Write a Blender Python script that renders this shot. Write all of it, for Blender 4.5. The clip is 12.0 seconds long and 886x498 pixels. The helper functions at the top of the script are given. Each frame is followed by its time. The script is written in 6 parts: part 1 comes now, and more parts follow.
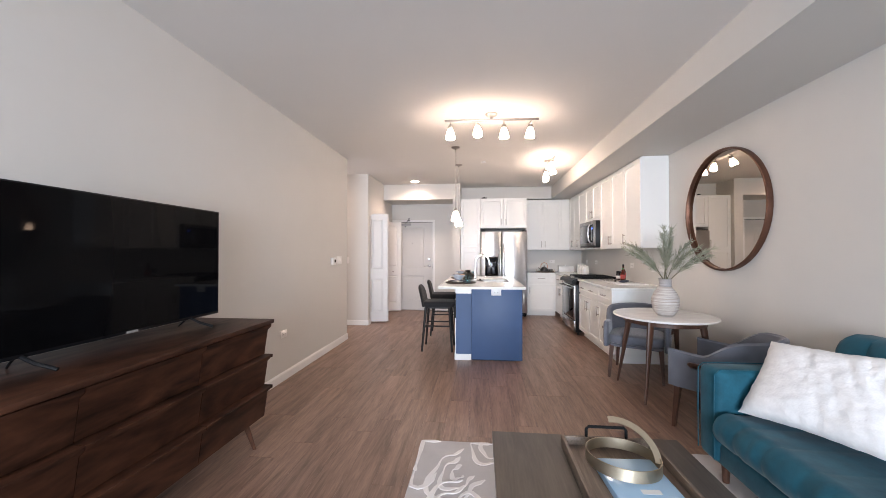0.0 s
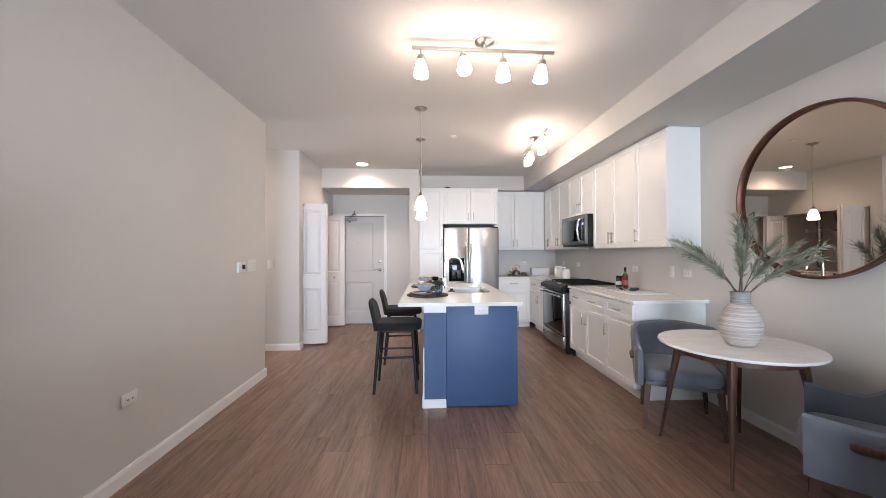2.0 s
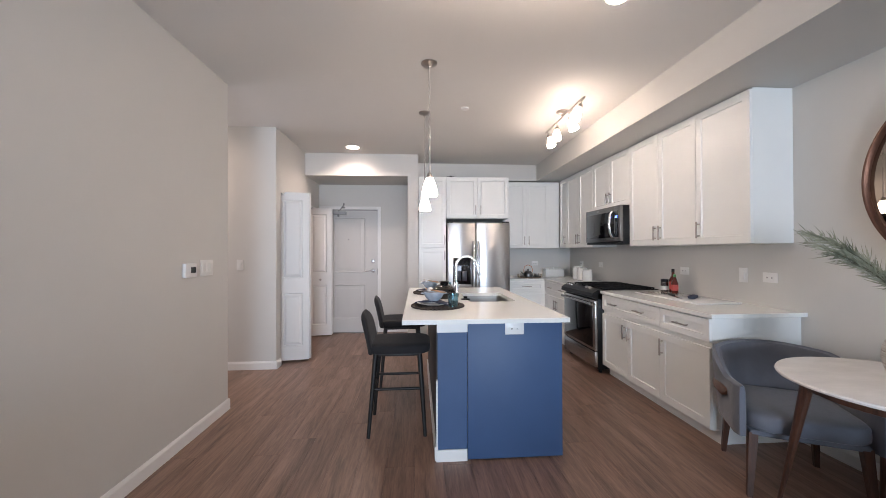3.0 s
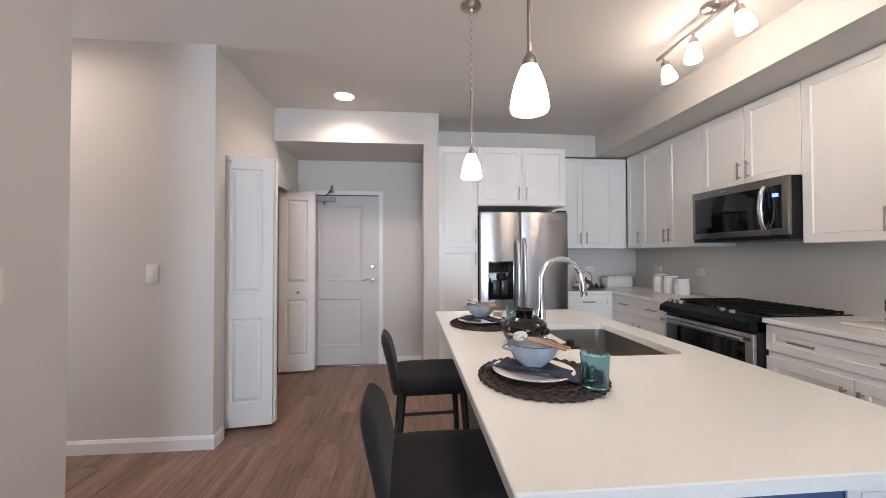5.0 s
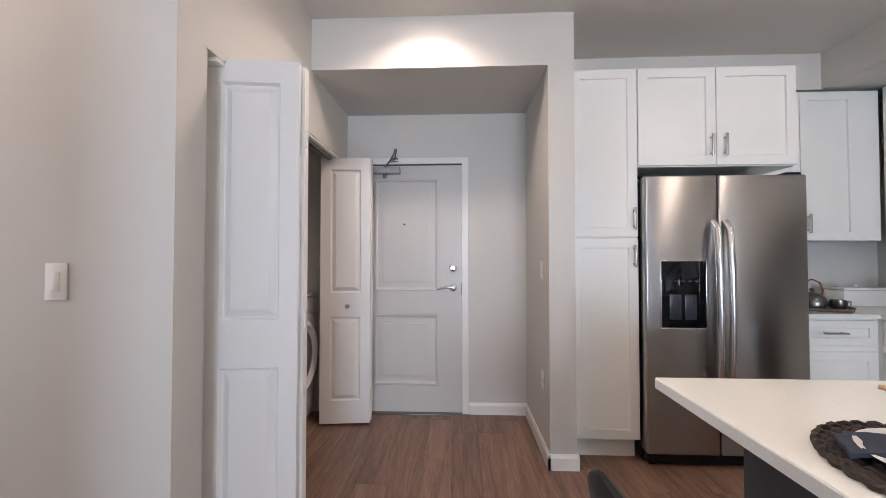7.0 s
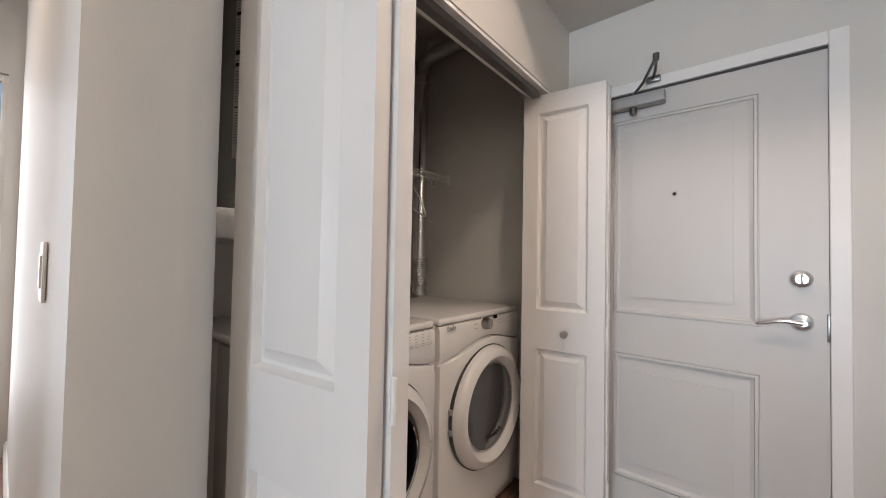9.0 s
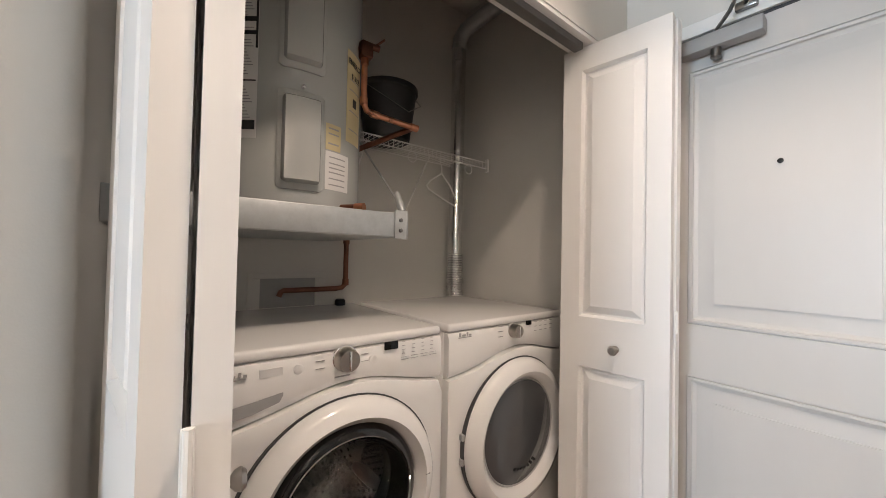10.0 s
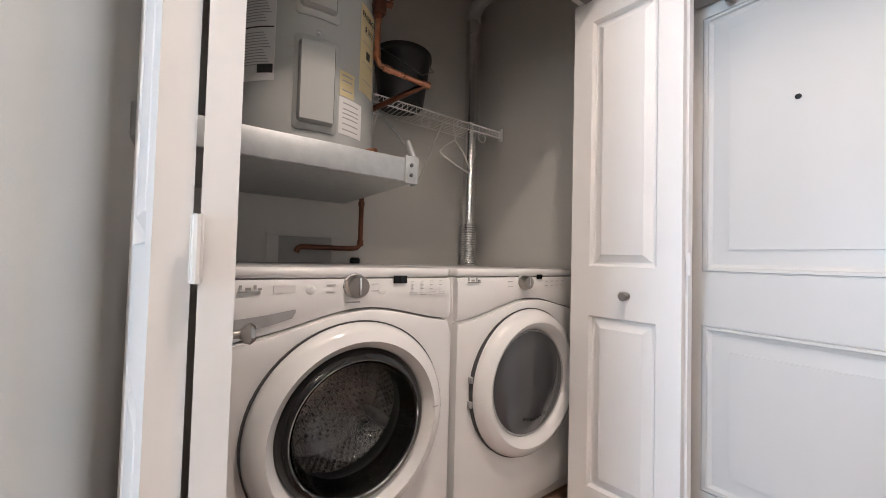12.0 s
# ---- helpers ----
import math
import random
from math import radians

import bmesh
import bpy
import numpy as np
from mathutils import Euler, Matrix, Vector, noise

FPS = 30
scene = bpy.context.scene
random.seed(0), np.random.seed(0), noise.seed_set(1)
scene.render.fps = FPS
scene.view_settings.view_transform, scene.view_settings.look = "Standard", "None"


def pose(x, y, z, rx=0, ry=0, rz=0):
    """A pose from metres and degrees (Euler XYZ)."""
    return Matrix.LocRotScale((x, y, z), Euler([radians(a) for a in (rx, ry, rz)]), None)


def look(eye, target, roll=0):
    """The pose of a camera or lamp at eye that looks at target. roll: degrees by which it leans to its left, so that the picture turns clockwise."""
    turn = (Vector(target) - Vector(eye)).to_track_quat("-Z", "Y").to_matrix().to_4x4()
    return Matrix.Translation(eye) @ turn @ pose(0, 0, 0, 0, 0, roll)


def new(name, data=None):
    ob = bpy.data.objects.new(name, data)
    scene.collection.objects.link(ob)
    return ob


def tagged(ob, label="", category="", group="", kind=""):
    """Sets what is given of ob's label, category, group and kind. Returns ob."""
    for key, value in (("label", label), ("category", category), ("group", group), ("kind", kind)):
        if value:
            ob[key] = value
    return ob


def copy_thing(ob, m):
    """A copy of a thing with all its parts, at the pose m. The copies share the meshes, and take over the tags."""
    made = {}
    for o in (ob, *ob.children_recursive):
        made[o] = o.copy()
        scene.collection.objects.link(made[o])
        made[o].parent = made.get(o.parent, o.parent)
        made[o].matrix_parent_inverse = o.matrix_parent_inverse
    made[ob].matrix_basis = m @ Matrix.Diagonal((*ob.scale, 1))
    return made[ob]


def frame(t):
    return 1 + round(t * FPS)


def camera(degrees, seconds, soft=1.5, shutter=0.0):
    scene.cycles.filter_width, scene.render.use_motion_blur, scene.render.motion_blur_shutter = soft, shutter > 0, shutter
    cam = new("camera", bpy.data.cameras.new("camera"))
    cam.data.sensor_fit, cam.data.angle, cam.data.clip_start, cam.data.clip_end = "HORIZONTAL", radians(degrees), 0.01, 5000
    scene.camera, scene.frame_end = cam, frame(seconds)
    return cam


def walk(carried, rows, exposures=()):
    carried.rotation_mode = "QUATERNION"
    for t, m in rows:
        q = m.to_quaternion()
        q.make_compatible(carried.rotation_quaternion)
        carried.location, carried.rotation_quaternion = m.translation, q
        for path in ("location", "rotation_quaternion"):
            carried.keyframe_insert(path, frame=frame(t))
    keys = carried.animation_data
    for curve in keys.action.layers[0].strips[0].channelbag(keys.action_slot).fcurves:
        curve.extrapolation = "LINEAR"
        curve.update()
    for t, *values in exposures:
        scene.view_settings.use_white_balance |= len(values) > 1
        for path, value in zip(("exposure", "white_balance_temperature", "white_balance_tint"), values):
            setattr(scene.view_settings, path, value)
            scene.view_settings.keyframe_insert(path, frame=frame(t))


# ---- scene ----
cam = camera(101.4, 12.0, soft=0.85)
PATH = [
    (0, (0.146, 0.748, 1.338), (-0.056, 2.738, 1.357), -0.0),
    (0.5, (0.076, 1.064, 1.357), (-0.07, 3.058, 1.374), 0.0),
    (1, (0.004, 1.389, 1.342), (-0.08, 3.387, 1.359), -0.0),
    (1.5, (-0.074, 1.726, 1.349), (-0.047, 3.725, 1.37), -0.1),
    (2, (-0.128, 2.119, 1.347), (-0.038, 4.117, 1.367), -0.2),
    (2.5, (-0.169, 2.526, 1.328), (-0.063, 4.523, 1.353), -0.2),
    (2.7, (-0.211, 2.697, 1.343), (-0.092, 4.694, 1.356), -0.2),
    (4.3, (-0.474, 4.036, 1.347), (-0.277, 6.026, 1.371), -0.0),
    (4.5, (-0.488, 4.196, 1.344), (-0.304, 6.187, 1.376), -0.0),
    (5, (-0.551, 4.627, 1.321), (-0.375, 6.619, 1.353), -0.1),
    (5.5, (-0.624, 5.025, 1.302), (-0.477, 7.019, 1.34), 0.1),
    (6, (-0.765, 5.388, 1.307), (-0.632, 7.384, 1.349), 0.1),
    (6.5, (-0.876, 5.761, 1.279), (-0.817, 7.76, 1.315), 0.1),
    (7, (-0.966, 6.107, 1.28), (-1.055, 8.104, 1.321), 0.0),
    (7.5, (-1.069, 6.41, 1.276), (-1.453, 8.372, 1.325), -0.4),
    (7.7, (-1.085, 6.523, 1.244), (-1.597, 8.455, 1.32), -0.5),
    (9.3, (-1.206, 7.323, 1.238), (-2.56, 8.794, 1.274), 1.2),
    (9.5, (-1.208, 7.401, 1.23), (-2.604, 8.833, 1.265), 1.2),
    (10, (-1.191, 7.552, 1.222), (-2.753, 8.801, 1.26), 1.2),
    (10.5, (-1.179, 7.603, 1.203), (-2.794, 8.782, 1.245), 1.4),
    (11, (-1.174, 7.607, 1.137), (-2.796, 8.776, 1.187), 1.6),
    (11.5, (-1.172, 7.579, 1.058), (-2.795, 8.748, 1.113), 1.6),
    (12, (-1.151, 7.572, 1.016), (-2.778, 8.734, 1.072), 1.5),
]
walk(cam, [(t, look(eye, target, roll)) for t, eye, target, roll in PATH], exposures=[(0, 0.93, 7450, 23), (1, 0.95, 7350, 22), (2.5, 0.65, 6900, 19), (4.5, 0.43, 6850, 19), (5.5, 0.5, 6950, 19), (7.5, 0.55, 6800, 18), (9.4, 0.75, 7180, 15), (10.4, 1.32, 6980, 13), (12, 1.32, 6580, 14)])

# ---- daylight, downlights and an added hall fill ----
world = bpy.data.worlds.new("sky")
scene.world = world
world.use_nodes = True
wn = world.node_tree.nodes
sky = wn.new("ShaderNodeTexSky")
sky.sky_type = "NISHITA"
sky.sun_disc = False
sky.sun_elevation, sky.sun_rotation = radians(40), radians(200)
world.node_tree.links.new(sky.outputs[0], wn["Background"].inputs[0])
wn["Background"].inputs[1].default_value = 0.08

win_data = bpy.data.lights.new("window_daylight", "AREA")
win_data.shape, win_data.size, win_data.size_y = "RECTANGLE", 2.9, 2.1
win_data.spread = radians(124)
win_data.energy, win_data.color = 175, (0.60, 0.80, 1.0)
win = new("window_daylight", win_data)
win.matrix_world = pose(-0.05, -3.48, 1.28, 80, 0, 0)

# cool fill lamp added to brighten the hall; no such source is known
hall_data = bpy.data.lights.new("hall_fill", "AREA")
hall_data.shape, hall_data.size, hall_data.size_y = "RECTANGLE", 0.8, 1.9
hall_data.energy, hall_data.color = 15, (0.80, 0.88, 1.0)
hall = new("hall_fill", hall_data)
hall.matrix_world = pose(-4.58, 6.76, 1.3, 90, 0, -90)

down_data = bpy.data.lights.new("recessed_downlight", "AREA")
down_data.shape, down_data.size = "DISK", 0.16
down_data.spread = radians(138)
down_data.energy, down_data.color = 6.2, (1.0, 0.86, 0.76)
down = new("recessed_downlight", down_data)
down.matrix_world = pose(-1.163, 8.01, 2.774)
hall_down_data = down_data.copy()
hall_down_data.energy = 3.4
hall_down_data.spread = radians(166)
hall_down = new("hall_downlight", hall_down_data)
hall_down.matrix_world = pose(-2.95, 6.72, 2.774)

LAMP = (1.0, 0.875, 0.755)
LAMP_STRENGTH = 29.5

# ---- materials ----
MATS = {}


def mat(name, color, rough=0.5, metal=0.0, noise_scale=0.0, vary=0.0, bump=0.0, bump_scale=200.0, sheen=0.0, coat=0.0, spec=0.5, rnd=0.0,
        color2=None, stretch=(1, 1, 1), emit=0.0, ecolor=None, rough_vary=0.0, trans=0.0, ior=1.45):
    """A procedural surface: two scales of tone, gloss variation and fine relief."""
    m = bpy.data.materials.new(name)
    m.use_nodes = True
    nt = m.node_tree
    nodes, links = nt.nodes, nt.links
    b = nodes["Principled BSDF"]
    b.inputs["Base Color"].default_value = (*color, 1)
    b.inputs["Roughness"].default_value = rough
    b.inputs["Metallic"].default_value = metal
    b.inputs["Specular IOR Level"].default_value = spec
    b.inputs["Sheen Weight"].default_value = sheen
    b.inputs["Sheen Roughness"].default_value = 0.35
    b.inputs["Coat Weight"].default_value = coat
    b.inputs["Coat Roughness"].default_value = 0.12
    b.inputs["Transmission Weight"].default_value = trans
    b.inputs["IOR"].default_value = ior
    if emit:
        b.inputs["Emission Color"].default_value = (*(ecolor or color), 1)
        b.inputs["Emission Strength"].default_value = emit
    tc = nodes.new("ShaderNodeTexCoord")
    mp = nodes.new("ShaderNodeMapping")
    mp.inputs["Scale"].default_value = stretch
    links.new(tc.outputs["Object"], mp.inputs[0])
    if vary or rnd:
        n1 = nodes.new("ShaderNodeTexNoise")
        n1.inputs["Scale"].default_value = noise_scale or 3.0
        n1.inputs["Detail"].default_value = 6
        n1.inputs["Roughness"].default_value = 0.65
        links.new(mp.outputs[0], n1.inputs["Vector"])
        mix = nodes.new("ShaderNodeMix")
        mix.data_type = "RGBA"
        dark = color2 or tuple(c * (1 - vary) for c in color)
        mix.inputs[6].default_value = (*dark, 1)
        mix.inputs[7].default_value = (*(color if color2 else tuple(min(1, c * (1 + vary * 0.6)) for c in color)), 1)
        ramp = nodes.new("ShaderNodeMapRange")
        ramp.inputs[1].default_value, ramp.inputs[2].default_value = 0.3, 0.7
        links.new(n1.outputs[0], ramp.inputs[0])
        links.new(ramp.outputs[0], mix.inputs[0])
        out = mix.outputs[2]
        if rnd:
            oi = nodes.new("ShaderNodeObjectInfo")
            hsv = nodes.new("ShaderNodeHueSaturation")
            mr = nodes.new("ShaderNodeMapRange")
            mr.inputs[3].default_value, mr.inputs[4].default_value = 1 - rnd, 1 + rnd
            links.new(oi.outputs["Random"], mr.inputs[0])
            links.new(mr.outputs[0], hsv.inputs["Value"])
            links.new(out, hsv.inputs["Color"])
            out = hsv.outputs[0]
        links.new(out, b.inputs["Base Color"])
        if rough_vary:
            rr = nodes.new("ShaderNodeMapRange")
            rr.inputs[3].default_value, rr.inputs[4].default_value = max(0, rough - rough_vary), min(1, rough + rough_vary)
            links.new(n1.outputs[0], rr.inputs[0])
            links.new(rr.outputs[0], b.inputs["Roughness"])
    if bump:
        n2 = nodes.new("ShaderNodeTexNoise")
        n2.inputs["Scale"].default_value = bump_scale
        n2.inputs["Detail"].default_value = 3
        links.new(mp.outputs[0], n2.inputs["Vector"])
        bp = nodes.new("ShaderNodeBump")
        bp.inputs["Strength"].default_value = bump
        bp.inputs["Distance"].default_value = 0.002
        links.new(n2.outputs[0], bp.inputs["Height"])
        links.new(bp.outputs[0], b.inputs["Normal"])
    MATS[name] = m
    return m


def wood(name, dark, light, rough, along="y", scale=1.0, rnd=0.0, coat=0.0, bump=0.15, figure=False):
    """Wood: long grain streaks, growth rings and pores, with each board a little different."""
    m = bpy.data.materials.new(name)
    m.use_nodes = True
    nodes, links = m.node_tree.nodes, m.node_tree.links
    b = nodes["Principled BSDF"]
    tc = nodes.new("ShaderNodeTexCoord")
    oi = nodes.new("ShaderNodeObjectInfo")
    add = nodes.new("ShaderNodeVectorMath")
    add.operation = "ADD"
    big = nodes.new("ShaderNodeMath")
    big.operation = "MULTIPLY"
    big.inputs[1].default_value = 37.0 if rnd else 0.0
    links.new(oi.outputs["Random"], big.inputs[0])
    links.new(tc.outputs["Object"], add.inputs[0])
    links.new(big.outputs[0], add.inputs[1])
    mp = nodes.new("ShaderNodeMapping")
    mp.inputs["Scale"].default_value = {"x": (1.2, 14, 14), "y": (14, 1.2, 14), "z": (14, 14, 1.2)}[along] if not figure else (2.4, 9, 9)
    links.new(add.outputs[0], mp.inputs[0])
    n1 = nodes.new("ShaderNodeTexNoise")
    n1.inputs["Scale"].default_value, n1.inputs["Detail"].default_value, n1.inputs["Roughness"].default_value = scale, 5 if figure else 8, 0.52 if figure else 0.7
    n1.inputs["Distortion"].default_value = 2.2 if figure else 0.6
    links.new(mp.outputs[0], n1.inputs["Vector"])
    n2 = nodes.new("ShaderNodeTexNoise")
    n2.inputs["Scale"].default_value, n2.inputs["Detail"].default_value = scale * 7, 4
    links.new(mp.outputs[0], n2.inputs["Vector"])
    mixf = nodes.new("ShaderNodeMath")
    mixf.operation = "MULTIPLY_ADD"
    mixf.inputs[1].default_value = 0.35
    links.new(n2.outputs[0], mixf.inputs[0])
    links.new(n1.outputs[0], mixf.inputs[2])
    ramp = nodes.new("ShaderNodeValToRGB")
    ramp.color_ramp.elements[0].position, ramp.color_ramp.elements[1].position = 0.45, 0.88
    ramp.color_ramp.elements[0].color, ramp.color_ramp.elements[1].color = (*dark, 1), (*light, 1)
    links.new(mixf.outputs[0], ramp.inputs[0])
    hsv = nodes.new("ShaderNodeHueSaturation")
    mr = nodes.new("ShaderNodeMapRange")
    mr.inputs[3].default_value, mr.inputs[4].default_value = 1 - rnd, 1 + rnd
    links.new(oi.outputs["Random"], mr.inputs[0])
    links.new(mr.outputs[0], hsv.inputs["Value"])
    links.new(ramp.outputs[0], hsv.inputs["Color"])
    links.new(hsv.outputs[0], b.inputs["Base Color"])
    rr = nodes.new("ShaderNodeMapRange")
    rr.inputs[3].default_value, rr.inputs[4].default_value = rough + 0.1, rough - 0.08
    links.new(n1.outputs[0], rr.inputs[0])
    links.new(rr.outputs[0], b.inputs["Roughness"])
    b.inputs["Coat Weight"].default_value = coat
    b.inputs["Coat Roughness"].default_value = 0.2
    bp = nodes.new("ShaderNodeBump")
    bp.inputs["Strength"].default_value, bp.inputs["Distance"].default_value = bump, 0.001
    links.new(n2.outputs[0], bp.inputs["Height"])
    links.new(bp.outputs[0], b.inputs["Normal"])
    MATS[name] = m
    return m


WALL = mat("wall_paint", (0.625, 0.61, 0.578), 0.6, noise_scale=0.9, vary=0.025, bump=0.12, bump_scale=260, rough_vary=0.06)
CEIL = mat("ceiling_paint", (0.70, 0.68, 0.65), 0.85, noise_scale=0.7, vary=0.02, bump=0.2, bump_scale=180)
TRIM = mat("trim_paint", (0.80, 0.79, 0.77), 0.35, noise_scale=4, vary=0.03, bump=0.04, bump_scale=60)
# a bit greyer than door_paint, then darkened further to offset too much lamp light
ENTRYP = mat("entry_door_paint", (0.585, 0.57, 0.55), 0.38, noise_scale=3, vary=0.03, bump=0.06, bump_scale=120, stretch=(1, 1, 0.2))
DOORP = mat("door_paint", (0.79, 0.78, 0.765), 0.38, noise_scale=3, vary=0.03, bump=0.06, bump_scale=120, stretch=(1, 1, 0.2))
CAB = mat("cabinet_lacquer", (0.81, 0.815, 0.79), 0.32, noise_scale=3, vary=0.02, rough_vary=0.05)
QUARTZ = mat("quartz", (0.82, 0.835, 0.805), 0.14, noise_scale=160, vary=0.05, rough_vary=0.04)
NAVY = mat("navy_paint", (0.046, 0.095, 0.200), 0.5, noise_scale=2, vary=0.07, bump=0.08, bump_scale=220)
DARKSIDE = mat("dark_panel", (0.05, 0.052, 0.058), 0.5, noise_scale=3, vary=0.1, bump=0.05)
STEEL = mat("brushed_steel", (0.42, 0.413, 0.405), 0.25, metal=1.0, noise_scale=12, vary=0.03, stretch=(60, 60, 0.6), rough_vary=0.03)
SINKST = mat("sink_steel", (0.50, 0.49, 0.47), 0.3, metal=1.0, noise_scale=5, vary=0.05, rough_vary=0.04)
STEELD = mat("dark_steel", (0.22, 0.215, 0.21), 0.3, metal=1.0, noise_scale=12, vary=0.08, stretch=(1, 1, 40), rough_vary=0.05)
NICKEL = mat("brushed_nickel", (0.42, 0.39, 0.36), 0.3, metal=1.0, noise_scale=30, vary=0.06)
FRIDGE = mat("fridge_steel", (0.42, 0.412, 0.405), 0.29, metal=1.0, noise_scale=10, vary=0.018, stretch=(0.4, 0.4, 90), rough_vary=0.04)
tg = FRIDGE.node_tree.nodes.new("ShaderNodeTangent")
tg.direction_type, tg.axis = "RADIAL", "Z"
fb = FRIDGE.node_tree.nodes["Principled BSDF"]
fb.inputs["Anisotropic"].default_value = 0.85
fb.inputs["Anisotropic Rotation"].default_value = 0.25
FRIDGE.node_tree.links.new(tg.outputs[0], fb.inputs["Tangent"])
CHROME = mat("chrome", (0.85, 0.85, 0.86), 0.06, metal=1.0)
BLACKG = mat("black_glass", (0.004, 0.004, 0.005), 0.06, spec=0.42)
BLACKP = mat("black_plastic", (0.006, 0.006, 0.007), 0.38, spec=0.25, noise_scale=20, vary=0.15, bump=0.05)
IRON = mat("cast_iron", (0.010, 0.010, 0.011), 0.6, spec=0.2, noise_scale=60, vary=0.3, bump=0.3, bump_scale=300)
WHITEP = mat("white_plastic", (0.78, 0.77, 0.75), 0.32, noise_scale=8, vary=0.02)
SHADE = mat("lit_glass", (0.95, 0.9, 0.82), 0.3, emit=LAMP_STRENGTH, ecolor=LAMP)
# the bulb sits low in the frosted shade, so the glass is dimmer towards its cap
sn, sl = SHADE.node_tree.nodes, SHADE.node_tree.links
stc, sxyz, sramp = sn.new("ShaderNodeTexCoord"), sn.new("ShaderNodeSeparateXYZ"), sn.new("ShaderNodeMapRange")
sramp.inputs[3].default_value, sramp.inputs[4].default_value = LAMP_STRENGTH * 1.4, LAMP_STRENGTH * 0.16
sl.new(stc.outputs["Generated"], sxyz.inputs[0])
sl.new(sxyz.outputs["Z"], sramp.inputs[0])
sl.new(sramp.outputs[0], sn["Principled BSDF"].inputs["Emission Strength"])
DISC = mat("lit_diffuser", (0.95, 0.92, 0.88), 0.4, emit=LAMP_STRENGTH * 0.8, ecolor=(1.0, 0.85, 0.75))
WALNUT = wood("walnut", (0.0052, 0.0021, 0.0014), (0.078, 0.030, 0.017), 0.45, "x", 0.6, coat=0.0, rnd=0.12, figure=True)
WALNUT.node_tree.nodes["Principled BSDF"].inputs["Specular IOR Level"].default_value = 0.16
WALNUTV = wood("walnut_leg", (0.030, 0.012, 0.008), (0.125, 0.052, 0.030), 0.42, "z", 1.5)
COFFEE = wood("grey_oak", (0.024, 0.018, 0.014), (0.07, 0.054, 0.043), 0.45, "y", 1.2)
TRAYW = wood("tray_wood", (0.055, 0.038, 0.028), (0.21, 0.15, 0.11), 0.5, "y", 1.4)
BLACKW = mat("black_wood", (0.008, 0.007, 0.007), 0.5, noise_scale=6, vary=0.2, stretch=(10, 10, 1), bump=0.06)
FLOORW = wood("vinyl_plank", (0.106, 0.059, 0.042), (0.335, 0.200, 0.143), 0.34, "y", 1.1, rnd=0.13, bump=0.25)
SUB = mat("subfloor", (0.05, 0.035, 0.028), 0.8, noise_scale=5, vary=0.1)
VELVET = mat("teal_velvet", (0.004, 0.084, 0.122), 0.72, noise_scale=9, vary=0.3, sheen=0.16, spec=0.25, bump=0.35, bump_scale=40)
PILLOW = mat("white_plush", (0.79, 0.775, 0.765), 0.95, noise_scale=22, vary=0.10, sheen=0.3, bump=0.9, bump_scale=85)
GREYF = mat("grey_fabric", (0.142, 0.153, 0.182), 0.85, noise_scale=7, vary=0.12, sheen=0.35, bump=0.4, bump_scale=380)
STOOLF = mat("charcoal_fabric", (0.024, 0.0225, 0.0235), 0.9, noise_scale=8, vary=0.15, sheen=0.1, spec=0.25, bump=0.4, bump_scale=420)
MARBLE = mat("white_marble", (0.80, 0.78, 0.76), 0.2, noise_scale=5, vary=0.09, rough_vary=0.05, stretch=(1, 2.2, 1))
MIRROR = mat("mirror_glass", (0.50, 0.45, 0.40), 0.015, metal=1.0)
BRONZE = mat("bronze_frame", (0.16, 0.075, 0.05), 0.42, metal=0.75, noise_scale=9, vary=0.25, bump=0.1, bump_scale=90)
BRASS = mat("aged_brass", (0.52, 0.44, 0.33), 0.44, metal=1.0, noise_scale=14, vary=0.12, rough_vary=0.1)
COPPER = mat("copper", (0.55, 0.24, 0.14), 0.3, metal=1.0, noise_scale=11, vary=0.35, rough_vary=0.15)
COPPERD = mat("tarnished_copper", (0.20, 0.085, 0.055), 0.42, metal=0.9, noise_scale=11, vary=0.4, rough_vary=0.15)
TANK = mat("tank_enamel", (0.45, 0.46, 0.44), 0.24, noise_scale=2, vary=0.04, coat=0.35)
GALV = mat("galvanised", (0.52, 0.54, 0.54), 0.5, metal=0.75, noise_scale=26, vary=0.12, rough_vary=0.1)
FOIL = mat("duct_metal", (0.82, 0.82, 0.82), 0.22, metal=1.0, noise_scale=20, vary=0.12, rough_vary=0.08)
ENAMEL = mat("appliance_white", (0.80, 0.79, 0.77), 0.2, noise_scale=3, vary=0.015, coat=0.3)
STEELM = mat("microwave_steel", (0.24, 0.232, 0.225), 0.28, metal=1.0, noise_scale=12, vary=0.04, stretch=(0.6, 0.6, 60), rough_vary=0.03)
DRUMST = mat("drum_steel", (0.78, 0.77, 0.75), 0.22, metal=1.0, noise_scale=14, vary=0.06, rough_vary=0.05)
SMOKED = mat("door_glass_clear", (0.86, 0.85, 0.84), 0.02, trans=1.0, ior=1.45)
BEZEL = mat("smoked_bezel", (0.010, 0.009, 0.0085), 0.12, noise_scale=5, vary=0.2, coat=0.2)
RUBBER = mat("grey_rubber", (0.05, 0.05, 0.052), 0.5, noise_scale=8, vary=0.2)
GREYPL = mat("grey_plastic", (0.36, 0.355, 0.35), 0.4, noise_scale=8, vary=0.04)
INK = mat("print_grey", (0.34, 0.335, 0.33), 0.6)
INKB = mat("print_black", (0.02, 0.02, 0.02), 0.6)
PAPER = mat("label_paper", (0.72, 0.71, 0.69), 0.55, noise_scale=6, vary=0.03)
YELLOWP = mat("yellow_label", (0.62, 0.52, 0.30), 0.55, noise_scale=6, vary=0.05)
REDP = mat("red_label", (0.45, 0.06, 0.05), 0.5)
